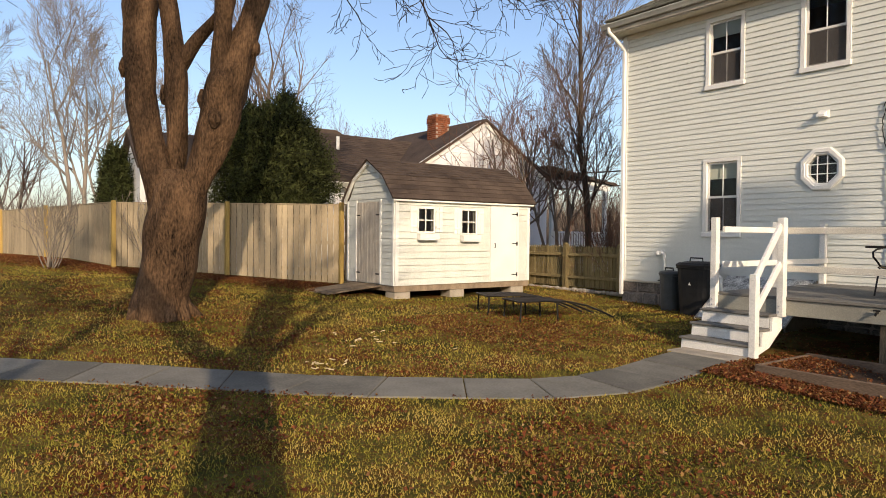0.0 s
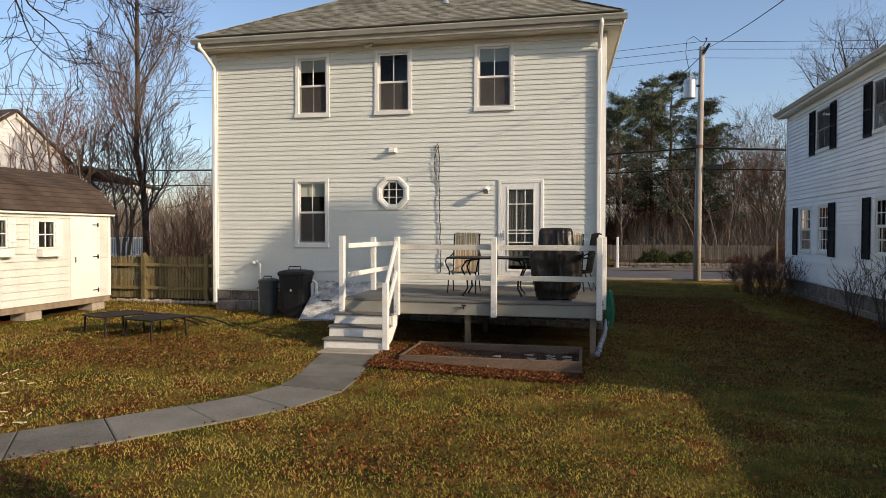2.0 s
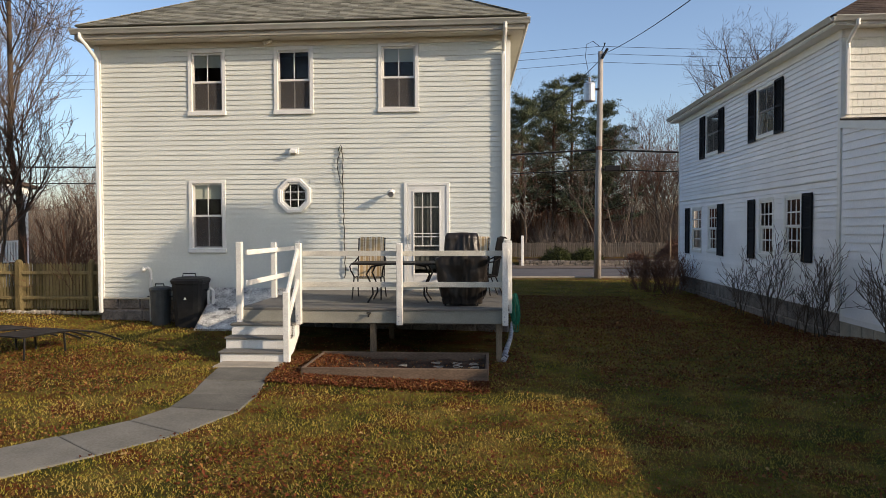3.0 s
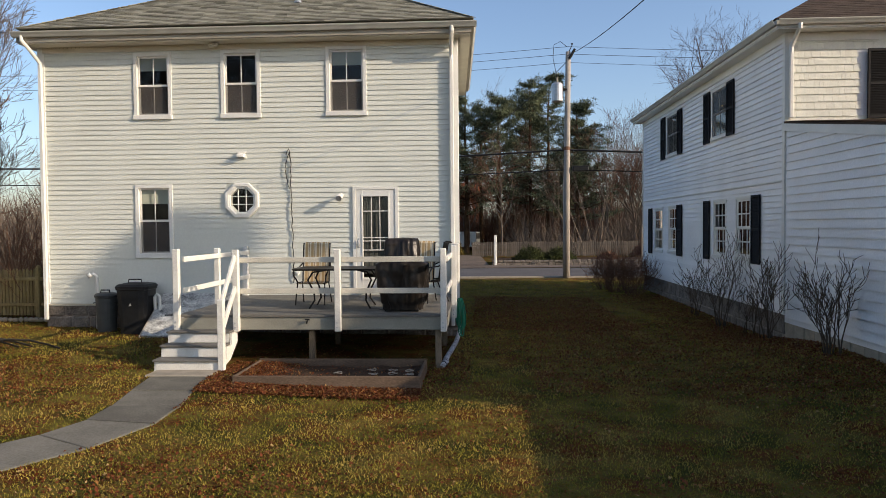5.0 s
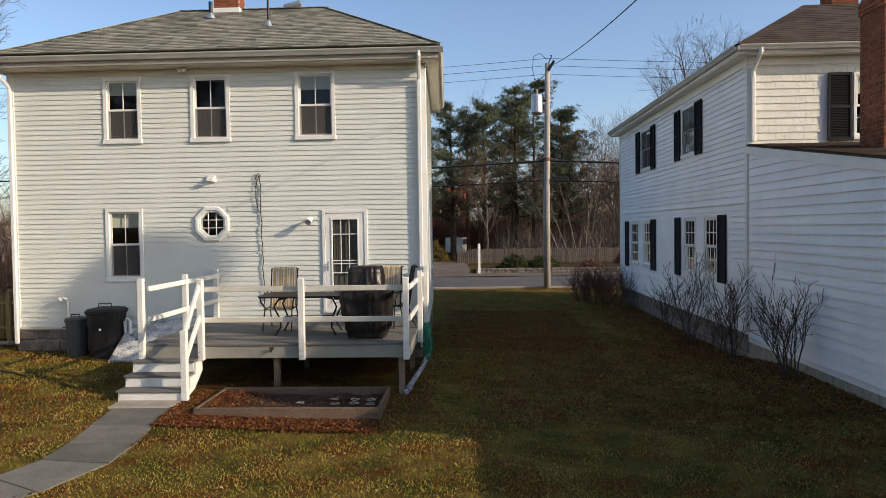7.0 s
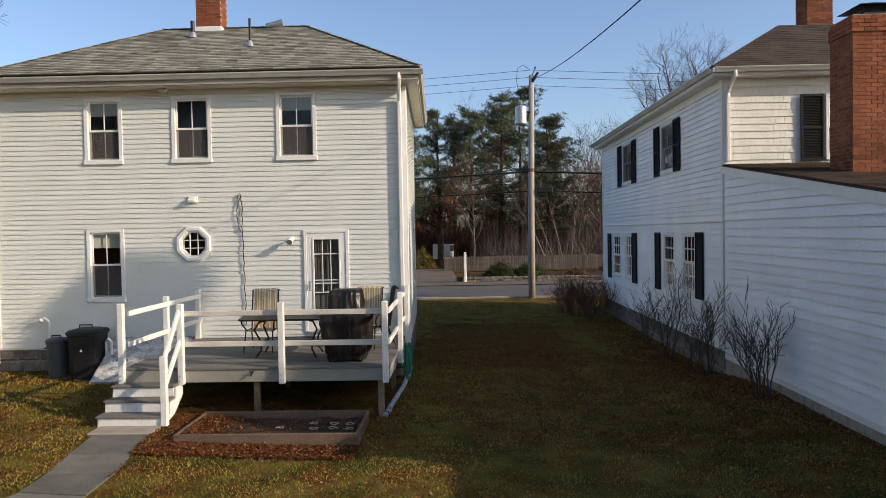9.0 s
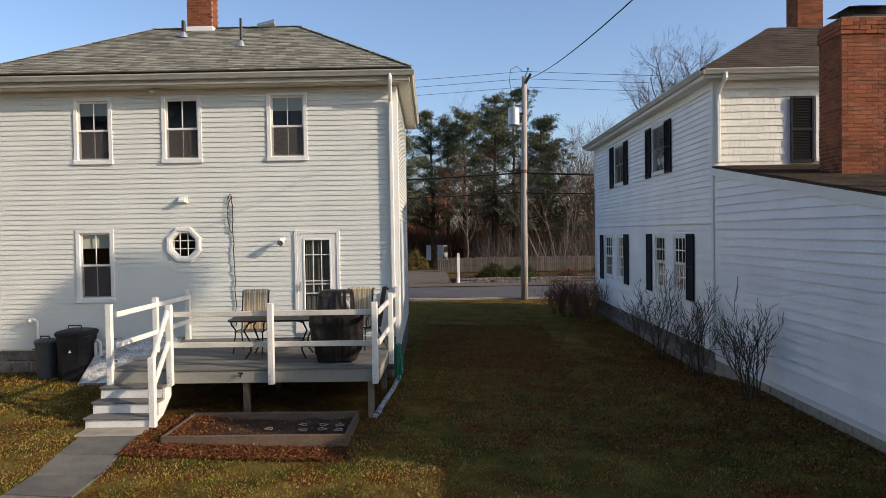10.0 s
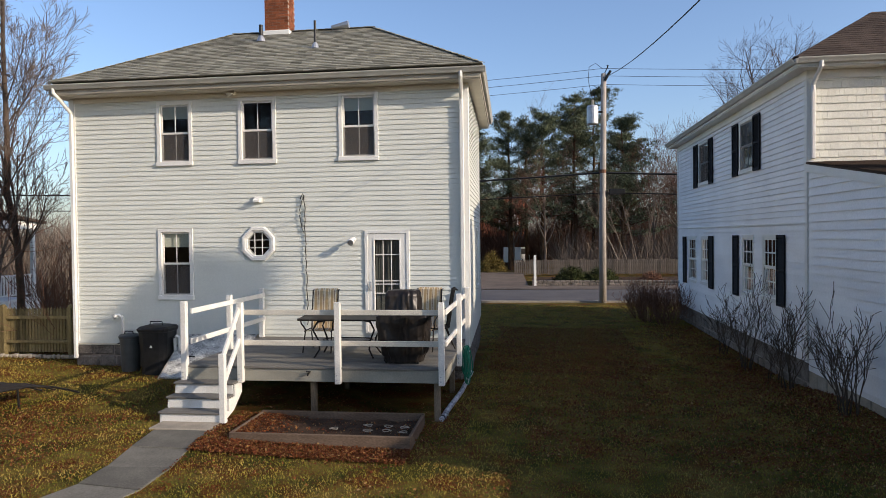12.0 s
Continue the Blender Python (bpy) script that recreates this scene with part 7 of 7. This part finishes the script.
# porch
for y in (3.4, 6.45):
    part("porch_post", Mesh().box((-0.10, y - 0.07, 0.72), (0.04, y + 0.07, 3.3), 0.01), WHITE, h2)
part("porch_beam", Mesh().box((-0.12, 3.2, 3.3), (0.06, 6.65, 3.6), 0.01), WHITE, h2)
part("porch_floor", Mesh().box((-2.5, 3.1, 0.0), (0.1, 6.65, 0.72), 0.01), WHITE, h2)
m = Mesh().prism([(3.0, 3.95), (6.95, 3.5), (6.95, 3.6), (3.0, 4.1)], -3.0, 0.2, "x")
part("porch_roof", m, DARKROOF, h2)
rail2 = part("porch_rail", Mesh().box((-0.06, 3.47, 1.55), (0.0, 6.38, 1.62), 0.006), WHITE, h2)
part("bottom_rail", Mesh().box((-0.06, 3.47, 0.85), (0.0, 6.38, 0.91), 0.006), WHITE, rail2)
for i in range(20):
    part("baluster", Mesh().box((-0.05, 3.53 + i * 0.142, 0.91), (-0.01, 3.60 + i * 0.142, 1.55), 0.004), WHITE, rail2)
m = Mesh().prism([(-4.2, 5.2), (0.6, 5.2), (0.6, 5.35), (-1.2, 6.1), (-2.8, 6.1), (-4.2, 5.35)], -14, -9, "x")
part("rear_roof", m, DARKROOF, h2)
m = Mesh().box((-14, -4.0, 0), (-9.5, 0.4, 5.2))
part("rear_wall", m, NWHITE, h2)

# ---- the street ----
road = Mesh().add([(-120, 19.6, -0.10), (120, 18.4, -0.10), (120, 25.6, -0.10), (-120, 26.8, -0.10)], [(0, 1, 2, 3)])
solo("road", road, ASPHALT, "pale grey asphalt street", "road", kind="structure")
solo("kerb_near", Mesh().beam((-60, 19.25, -0.10), (60, 18.05, -0.10), 0.16, 0.12, 0.02), CONCRETE, "low granite kerb along the street", "kerb", kind="structure")
solo("pavement", Mesh().add([(-120, 27.0, -0.075), (120, 25.8, -0.075), (120, 28.2, -0.06), (-120, 29.4, -0.06)], [(0, 1, 2, 3)]), DRIVE, "gritty sidewalk across the street", "pavement", kind="structure")
solo("driveway", Mesh().add([(-4.5, 28.6, -0.05), (3.4, 28.5, -0.05), (2.8, 42.0, 0.05), (-6.0, 44.0, 0.05)], [(0, 1, 2, 3)]), DRIVE, "brown gravel driveway across the street", "driveway", kind="structure")
swall = thing("stone_wall", (3.6, 29.2, -0.1), "low dry-laid stone wall edging a garden bed", "wall")
rnd = random.Random(3)
for row in range(2):
    x = 0.0
    while x < 14.5:
        w = rnd.uniform(0.22, 0.5)
        m = Mesh().box((x, -0.12 + rnd.uniform(-.02, .02), 0.0 + row * 0.17), (x + w - 0.015, 0.14, 0.165 + row * 0.17 + rnd.uniform(-0.02, 0.02)), 0.03)
        part("stone", m, STONE, swall)
        x += w
solo("mulch_bed", Mesh().add([(3.6, 29.3, 0.14), (18.2, 29.3, 0.14), (18.2, 34, 0.16), (3.6, 34, 0.16)], [(0, 1, 2, 3)]), SOIL, "dark mulched garden bed", "garden bed", kind="structure")
solo("white_post", Mesh().box((3.72, 28.75, -0.1), (3.88, 28.91, 1.85), 0.02), WHITE, "plain white wooden post beside the driveway", "post")
solo("sign_post", Mesh().box((13.0, 28.8, -0.1), (13.08, 28.88, 2.3), 0.01), GREYWOOD, "thin brown wooden post by the street", "post")


def low_evergreen(at, r, h, seed, mat, label):
    t = thing("shrub", (at[0], at[1], 0.08), label, "shrub", "shrubs across the street")
    rng = np.random.default_rng(seed)
    n = int(130 * r * r + 60)
    a = rng.uniform(0, 2 * math.pi, n)
    q = np.sqrt(rng.uniform(0, 1, n))
    c = np.c_[r * q * np.cos(a), r * q * np.sin(a), h * (1 - q ** 2) * rng.uniform(0.3, 1, n)]
    v, f = tufts(rng, c, np.full(n, 0.2), 16, 0.22, 0.04, 0.8)
    tagged(part("leaves", raw("leaves", v, f, mat), mat, t), kind="stuff")


YELLOWGREEN = material("hedge_leaves", (0.12, 0.09, 0.02), 0.8, 0.3, 3, 0.0, island=0.5, tint=(0.2, 0.15, 0.04))
low_evergreen((6.2, 30.4), 1.2, 1.0, 1, CEDAR, "spiky dark green shrub in the mulched bed")
low_evergreen((8.0, 30.2), 1.1, 0.9, 2, CEDAR, "spiky dark green shrub in the mulched bed")
low_evergreen((11.2, 30.4), 0.6, 0.6, 3, REDTWIG, "low brown shrub in the mulched bed")
low_evergreen((15.0, 31.0), 1.0, 0.8, 4, REDTWIG, "low brown shrub in the mulched bed")
low_evergreen((0.2, 43.5), 1.2, 1.7, 5, YELLOWGREEN, "rounded yellow-green hedge by the driveway")
low_evergreen((16.0, 37.0), 1.8, 1.7, 6, REDTWIG, "brown shrub before the far fence")
ffence = thing("picket_fence", (2.2, 40.0, 0.0), "long grey weathered fence across the street, darkened for shade", "fence")
pk = Mesh().box((0, 0, 0), (0.13, 0.03, 1.15), 0.01).data("picket", FARWOOD)
for i in range(110):
    o = part("picket", pk, FARWOOD, ffence)
    o.location = (i * 0.165, 0, 0.03 * math.sin(i))
for z in (0.3, 0.85):
    part("rail", Mesh().box((0, 0.03, z), (18.2, 0.08, z + 0.1), 0.01), FARWOOD, ffence)
fh = thing("house", (-3.5, 68.0, 0.0), "dark far house with steep roof and two white dormers", "house")
part("wall", Mesh().box((-6, 0, 0), (6, 8, 3.2)), STONE, fh)
part("roof", Mesh().prism([(-0.6, 3.0), (8.6, 3.0), (4.0, 8.0)], -6.4, 6.4, "x"), BRICK, fh)
for x in (3.6, 5.0):
    d = part("dormer", Mesh().prism([(x - 0.5, 3.6), (x + 0.5, 3.6), (x + 0.5, 5.2), (x, 5.9), (x - 0.5, 5.2)], 0.2, 3.0), WHITE, fh)
    part("pane", Mesh().box((x - 0.3, 0.17, 3.9), (x + 0.3, 0.2, 5.1)), INSIDE, d)
van = thing("van", (2.0, 58.0, 0.0), "white van parked beyond the driveway", "van", rz=78)
part("body", Mesh().prism([(-2.2, 0.35), (2.2, 0.35), (2.25, 0.95), (1.5, 1.1), (1.0, 1.85), (-2.1, 1.9), (-2.2, 1.0)], -0.9, 0.9), WHITE, van)
part("windscreen", Mesh().prism([(-1.9, 1.15), (1.15, 1.15), (0.9, 1.7), (-1.9, 1.75)], -0.92, -0.905), INSIDE, van)
for x in (-1.4, 1.4):
    m = Mesh().lathe([(0.33, -0.1), (0.33, 0.1)], 16)
    part("wheel", Mesh().add([(x + v[0], -0.82 + v[2], 0.33 + v[1]) for v in m.v], m.f), BLACKPLASTIC, van)

# utility pole and wires
pole = thing("utility_pole", (6.95, 18.3, -0.15), "tall weathered wooden utility pole with a transformer", "utility pole")
part("pole", Mesh().tube([(0, 0, 0), (0.02, 0, 4), (0.08, 0, 8), (0.12, 0, 10.85)], [0.17, 0.155, 0.135, 0.12], 14), POLEWOOD, pole, smooth=True)
m = Mesh().lathe([(0.05, 0), (0.25, 0.02), (0.27, 0.06), (0.27, 0.82), (0.23, 0.9), (0.1, 0.93)], 18, (-0.42, -0.1, 8.45))
tf = part("transformer", m, GALV, pole, "grey cylindrical transformer")
part("bushing", Mesh().tube([(-0.42, -0.1, 9.35), (-0.42, -0.1, 9.62)], 0.05, 8), CONCRETE, tf)
part("bracket", Mesh().box((-0.2, -0.12, 9.0), (0.05, -0.05, 9.1), 0.01), BLACKMETAL, pole)
part("insulator", Mesh().tube([(0.15, -0.1, 10.5), (0.42, -0.15, 10.95)], [0.07, 0.06], 8), BLACKPLASTIC, pole)
part("top_pin", Mesh().tube([(0.12, 0, 10.8), (0.3, 0, 11.15), (0.3, 0, 11.25)], [0.02, 0.02, 0.05], 8), BLACKPLASTIC, pole)
part("jumper", Mesh().tube([(-0.42, -0.1, 9.6), (-0.6, 0, 10.6), (-0.55, 0, 11.2), (-0.25, 0, 11.35), (0.05, 0, 11.1)], 0.012, 6), WIRE, pole)
part("splice_box", Mesh().box((0.30, -0.2, 5.15), (1.05, 0.0, 5.42), 0.03), BLACKPLASTIC, pole)
part("band", Mesh().tube([(0.03, 0, 6.18), (0.03, 0, 6.34)], 0.17, 12), REDTWIG, pole)


def wire(p, q, sag, r, label):
    p, q = Vector(p), Vector(q)
    pts = [p.lerp(q, i / 24) - Vector((0, 0, sag * 4 * (i / 24) * (1 - i / 24))) for i in range(25)]
    solo("overhead_wire", Mesh().tube(pts, r, 5), WIRE, label, "wire", "overhead wires")


for z, s, r in ((10.95, 0.7, 0.010), (10.6, 0.7, 0.010), (10.2, 0.7, 0.009)):
    wire((7.05, 18.3, z), (-38, 20.5, z + 0.2), s, r, "thin black power line along the street")
    wire((7.05, 18.3, z), (52, 17.0, z - 0.2), s, r, "thin black power line along the street")
for z, s, r in ((6.05, 0.6, 0.045), (5.1, 0.5, 0.025)):
    wire((7.0, 18.3, z), (-38, 20.5, z + 0.2), s, r, "thick black telephone cable along the street")
    wire((7.0, 18.3, z), (52, 17.0, z), s, r, "thick black telephone cable along the street")
wire((7.02, 18.2, 10.5), (6.0, -24.0, 5.2), 0.8, 0.013, "black service line running over the yard")
wire((7.05, 18.4, 10.3), (1.0, 44.0, 9.0), 0.5, 0.018, "black service line crossing the street")

# pines and bare woods across the street
for i, (x, y, h) in enumerate(((-1.5, 47, 13.0), (1.6, 50, 15.0), (4.6, 48, 14.2), (7.6, 49, 16.0), (9.6, 53, 17.0), (11.6, 47, 13.5), (3.0, 58, 15.0), (8.0, 60, 16.5), (-4.5, 55, 15), (12.8, 56, 13.5), (-9.0, 52, 15.0))):
    pine((x, y), 100 + i, h, "tall pine with ragged dark green boughs", z=-0.1, first=0.24 if i % 2 else 0.34)
bare_tree((24.0, 42.0), 77, 19.0, 0.42, "large bare spreading tree beyond the clapboard house", kids=(14, 8, 6, 4), spread=0.75, mats=(DARKTWIG, DARKTWIG), z=-0.1)
forest = []
for i in range(5):
    forest.append(bare_tree((14 + i * 3.2, 46 + (i * 7) % 5), 200 + i, (12.5, 14, 11.5, 13, 15)[i], 0.13, "bare brown woodland tree across the street", kids=(14, 8, 6), last=3, spread=0.7, stems=1 + i % 2, mats=(TWIG, REDTWIG), group="woodland trees", z=-0.1))
rnd = random.Random(12)
for i in range(60):
    x = -42 + 110 * (i + rnd.random()) / 60
    y = rnd.uniform(44, 72)
    if -7 < x < 3.5 and y < 52:
        y += 10
    s = rnd.uniform(0.7, 1.15)
    o = copy_thing(forest[i % 5], pose(x, y, -0.1, 0, 0, rnd.uniform(0, 360)) @ Matrix.Scale(s, 4))
for i in range(4):
    x = 11.0 + i * 0.55
    t = thing("tree", (x, 41.5 + i * 0.3, -0.05), "slender pale leaning bare tree before the far fence", "tree", "slender pale trees")
    rng = np.random.default_rng(i)
    w = [Wood(), Wood()]
    grow(w, rng, (0, 0, 0), ((-0.55, -0.35, -0.1, 0.05)[i], 0, 1), 7.0, 0.06, 0, 2, 0.5, 0.03, (6, 5), 0, 0.4, 0.05)
    part("trunk", w[0].data("trunk", TWIG), TWIG, t)
    part("crown", w[1].data("twigs", TWIG), TWIG, t)


def brush(name, box, n, h, seed, mat, label, wide=0.03):
    """A tangle of bare stems too many to count."""
    rng = np.random.default_rng(seed)
    x, y = rng.uniform(box[0], box[1], n), rng.uniform(box[2], box[3], n)
    p = np.c_[x, y, np.full(n, -0.1)]
    d = np.c_[rng.normal(0, 0.35, (n, 2)), rng.uniform(0.5, 1.0, n)]
    swell = np.array([0.62 + 0.75 * noise.noise((float(a) * 0.12, float(b) * 0.12, seed)) + 0.35 * noise.noise((float(a) * 0.5, float(b) * 0.5, seed)) for a, b in zip(x, y)])
    L = (rng.uniform(0.3, 1.0, n) * np.clip(swell, 0.2, 1.3))[:, None] * h
    q = np.c_[rng.normal(0, 1, (n, 2)), np.zeros(n)]
    q /= np.linalg.norm(q, axis=1, keepdims=True)
    v = np.stack([p - q * wide, p + q * wide, p + d * L], 1).reshape(-1, 3)
    solo(name, raw(name, v, np.arange(len(v)).reshape(-1, 3), mat), mat, label, "thicket", kind="stuff")


brush("thicket", (-45, 70, 60, 80), 60000, 13.0, 1, REDTWIG, "dense brown winter thicket behind the woodland trees", 0.06)
brush("thicket", (6, 60, 43, 58), 16000, 8.0, 2, TWIG, "grey-brown undergrowth across the street", 0.03)
brush("thicket", (-70, -36, -40, 34), 50000, 6.5, 3, TWIG, "brown winter thicket beyond the board fence", 0.05)
brush("thicket", (-44, -16, 9.5, 17.5), 20000, 4.4, 4, TWIG, "brown winter brush beside the street", 0.03)
brush("thicket", (-75, -22, 29, 46), 40000, 9.0, 5, TWIG, "tall brown brush across the street", 0.05)
# ground leaves and grass
def keep_out(x, y):
    k = (x > HX0 - 0.05) & (x < HX1 + 0.05) & (y > 0) & (y < HD)
    k |= (x > NX - 0.05) & (y < NY1)
    k |= (x > SHX - SHW) & (x < SHX + 0.05) & (y > SHY0) & (y < SHY1)
    k |= (x > -0.93) & (x < 1.89) & (y > -4.97) & (y < -3.63)
    k |= (x > -2.46) & (x < -1.40) & (y > -4.64) & (y < DY)
    k |= (y > 17.7) & (y < 30)
    for (a, b), (c, d) in zip(LINE, LINE[1:]):
        t = np.clip(((x - a) * (c - a) + (y - b) * (d - b)) / ((c - a) ** 2 + (d - b) ** 2), 0, 1)
        k |= np.hypot(x - a - t * (c - a), y - b - t * (d - b)) < 0.43
    return k


def heights(x, y):
    return np.array([on_ground(float(a), float(b)) for a, b in zip(x, y)])


def grass():
    rng = np.random.default_rng(7)
    n = 900000
    r = 1.6 + 30 * rng.uniform(0, 1, n) ** 1.6
    a = rng.uniform(-0.15 * math.pi, 1.12 * math.pi, n)
    x, y = 3.0 + r * np.cos(a), -14.5 + r * np.sin(a)
    ok = ~keep_out(x, y) & (x > -22) & (y < 17.6)
    x, y, r = x[ok], y[ok], r[ok]
    under = (x > DX0) & (x < DX1) & (y > DY) & (y < 0)
    x, y, r = x[~under], y[~under], r[~under]
    z = heights(x, y)
    n = len(x)
    h = rng.uniform(0.012, 0.036, n) * (1 + r * 0.02)
    w = rng.uniform(0.0018, 0.0042, n) * (1 + r * 0.14)
    t = rng.uniform(0, 2 * math.pi, n)
    q = np.c_[np.cos(t), np.sin(t), np.zeros(n)] * w[:, None]
    p = np.c_[x, y, z - 0.004]
    tip = p + np.c_[rng.normal(0, 0.5, (n, 2)) * h[:, None], h]
    v = np.stack([p - q, p + q, tip], 1).reshape(-1, 3)
    solo("grass", raw("grass", v, np.arange(len(v)).reshape(-1, 3), BLADE), BLADE, "short olive and straw-coloured winter grass", "grass", kind="stuff")


def leaves():
    rng = np.random.default_rng(9)
    n = 280000
    r = 1.6 + 22 * rng.uniform(0, 1, n) ** 1.25
    a = rng.uniform(-0.1 * math.pi, 1.1 * math.pi, n)
    x, y = 3.0 + r * np.cos(a), -14.5 + r * np.sin(a)
    patch = np.array([noise.noise((float(p) * 0.5, float(q) * 0.5, 7)) + 0.5 * noise.noise((float(p) * 1.7, float(q) * 1.7, 2)) for p, q in zip(x, y)])
    bare = np.clip((x + 0.5) / 2.0, 0, 1) * np.clip((-5.4 - y) / 0.6, 0, 1)
    ok = (rng.uniform(0, 1, n) < np.clip(0.34 + 2.0 * patch, 0.06, 1) * (1 - 0.62 * bare))
    x, y = x[ok], y[ok]
    # drifts: along the bed, under the deck, by the fence, round the loungers
    def drift(x0, x1, y0, y1, k):
        return rng.uniform(x0, x1, k), rng.uniform(y0, y1, k)
    ex = [drift(-1.5, 1.9, -5.6, -5.0, 7500), drift(-1.4, -0.95, -5.3, -3.4, 1300), drift(-2.4, 2.2, -3.3, -0.4, 1500), drift(-6.8, -3.0, -6.6, -4.0, 4200), drift(1.9, 2.6, -5.0, -2.5, 700)]
    t = rng.uniform(0, 1, 20000)
    fx, fy = F0[0] + (F1[0] - F0[0]) * t + rng.normal(0.7, 0.6, 20000), F0[1] + (F1[1] - F0[1]) * t - np.abs(rng.normal(0.4, 0.7, 20000))
    ex.append((fx, fy))
    t = rng.uniform(0, 1, 16000)
    ex.append((F1[0] + (F2[0] - F1[0]) * t, F1[1] + (F2[1] - F1[1]) * t - np.abs(rng.normal(0.6, 0.9, 16000))))
    ex.append((rng.normal(-8, 1.4, 1500), rng.normal(-10.2, 1.2, 1500)))
    ex.append(drift(7.4, 9.2, -7, 10, 5200))
    ex.append((9.2 - np.abs(rng.normal(0, 0.8, 7000)), rng.uniform(-7.5, 10, 7000)))
    ex.append(drift(2.6, 6.5, 1.0, 9.0, 13000))
    ex.append(drift(3.6, 9.0, -5.0, 3.0, 11000))
    x, y = np.concatenate([x, *[e[0] for e in ex]]), np.concatenate([y, *[e[1] for e in ex]])
    ok = ~keep_out(x, y) & (y < 17)
    x, y = x[ok], y[ok]
    z = heights(x, y) + 0.012 + 0.022 * rng.uniform(0, 1, len(x))
    # and in the bed
    bx, by = rng.uniform(-0.87, 1.80, 9000), rng.uniform(-4.90, -3.70, 9000)
    keep = rng.uniform(0, 1, 9000) < np.clip(1.1 - (bx + 0.9) / 0.85, 0.05, 1)
    bx, by = bx[keep], by[keep]
    x, y, z = np.concatenate([x, bx]), np.concatenate([y, by]), np.concatenate([z, 0.115 + 0.07 * np.clip(1 - (bx + 0.93) / 1.0, 0, 1)])
    n = len(x)
    s = (0.008 + 0.018 * rng.uniform(0, 1, n) ** 1.6)[:, None]
    t = rng.uniform(0, 2 * math.pi, n)
    u = np.c_[np.cos(t), np.sin(t), rng.normal(0, 0.35, n)] * s
    w = np.c_[-np.sin(t), np.cos(t), rng.normal(0, 0.35, n)] * s * 0.75
    c = np.c_[x, y, z + 0.01]
    lift = np.c_[np.zeros((n, 2)), rng.uniform(0.0, 0.022, n)]
    v = np.stack([c - u, c - w + lift, c + u, c + w + lift], 1).reshape(-1, 3)
    k = np.arange(n)[:, None] * 4
    f = np.concatenate([k + np.array([[0, 1, 2]]), k + np.array([[0, 2, 3]])])
    solo("fallen_leaves", raw("fallen_leaves", v, f, LEAF), LEAF, "rust and tan fallen leaves scattered over the lawn", "leaves", kind="stuff")


grass()
leaves()

# pale wood chips left on the lawn
CHIP = material("pale_wood_chip", (0.50, 0.40, 0.24), 0.8, 0.15, 8, 0.1)
rnd = random.Random(6)
for cx, cy, k, sp in ((-4.0, -9.15, 14, 0.25), (-4.9, -7.75, 8, 0.3), (-5.5, -8.3, 5, 0.3)):
    for i in range(k):
        x, y = cx + rnd.gauss(0, sp), cy + rnd.gauss(0, sp * 0.6)
        a, w = rnd.uniform(0, 3.14), rnd.uniform(0.018, 0.055)
        z = on_ground(x, y) + 0.025
        d = Vector((math.cos(a) * w, math.sin(a) * w, rnd.uniform(-0.01, 0.02)))
        solo("wood_chip", Mesh().beam(Vector((x, y, z)) - d, Vector((x, y, z)) + d, 0.025, 0.012, 0.003), CHIP, "pale splinter of wood lying on the lawn", "wood chip", "wood chips on the lawn")
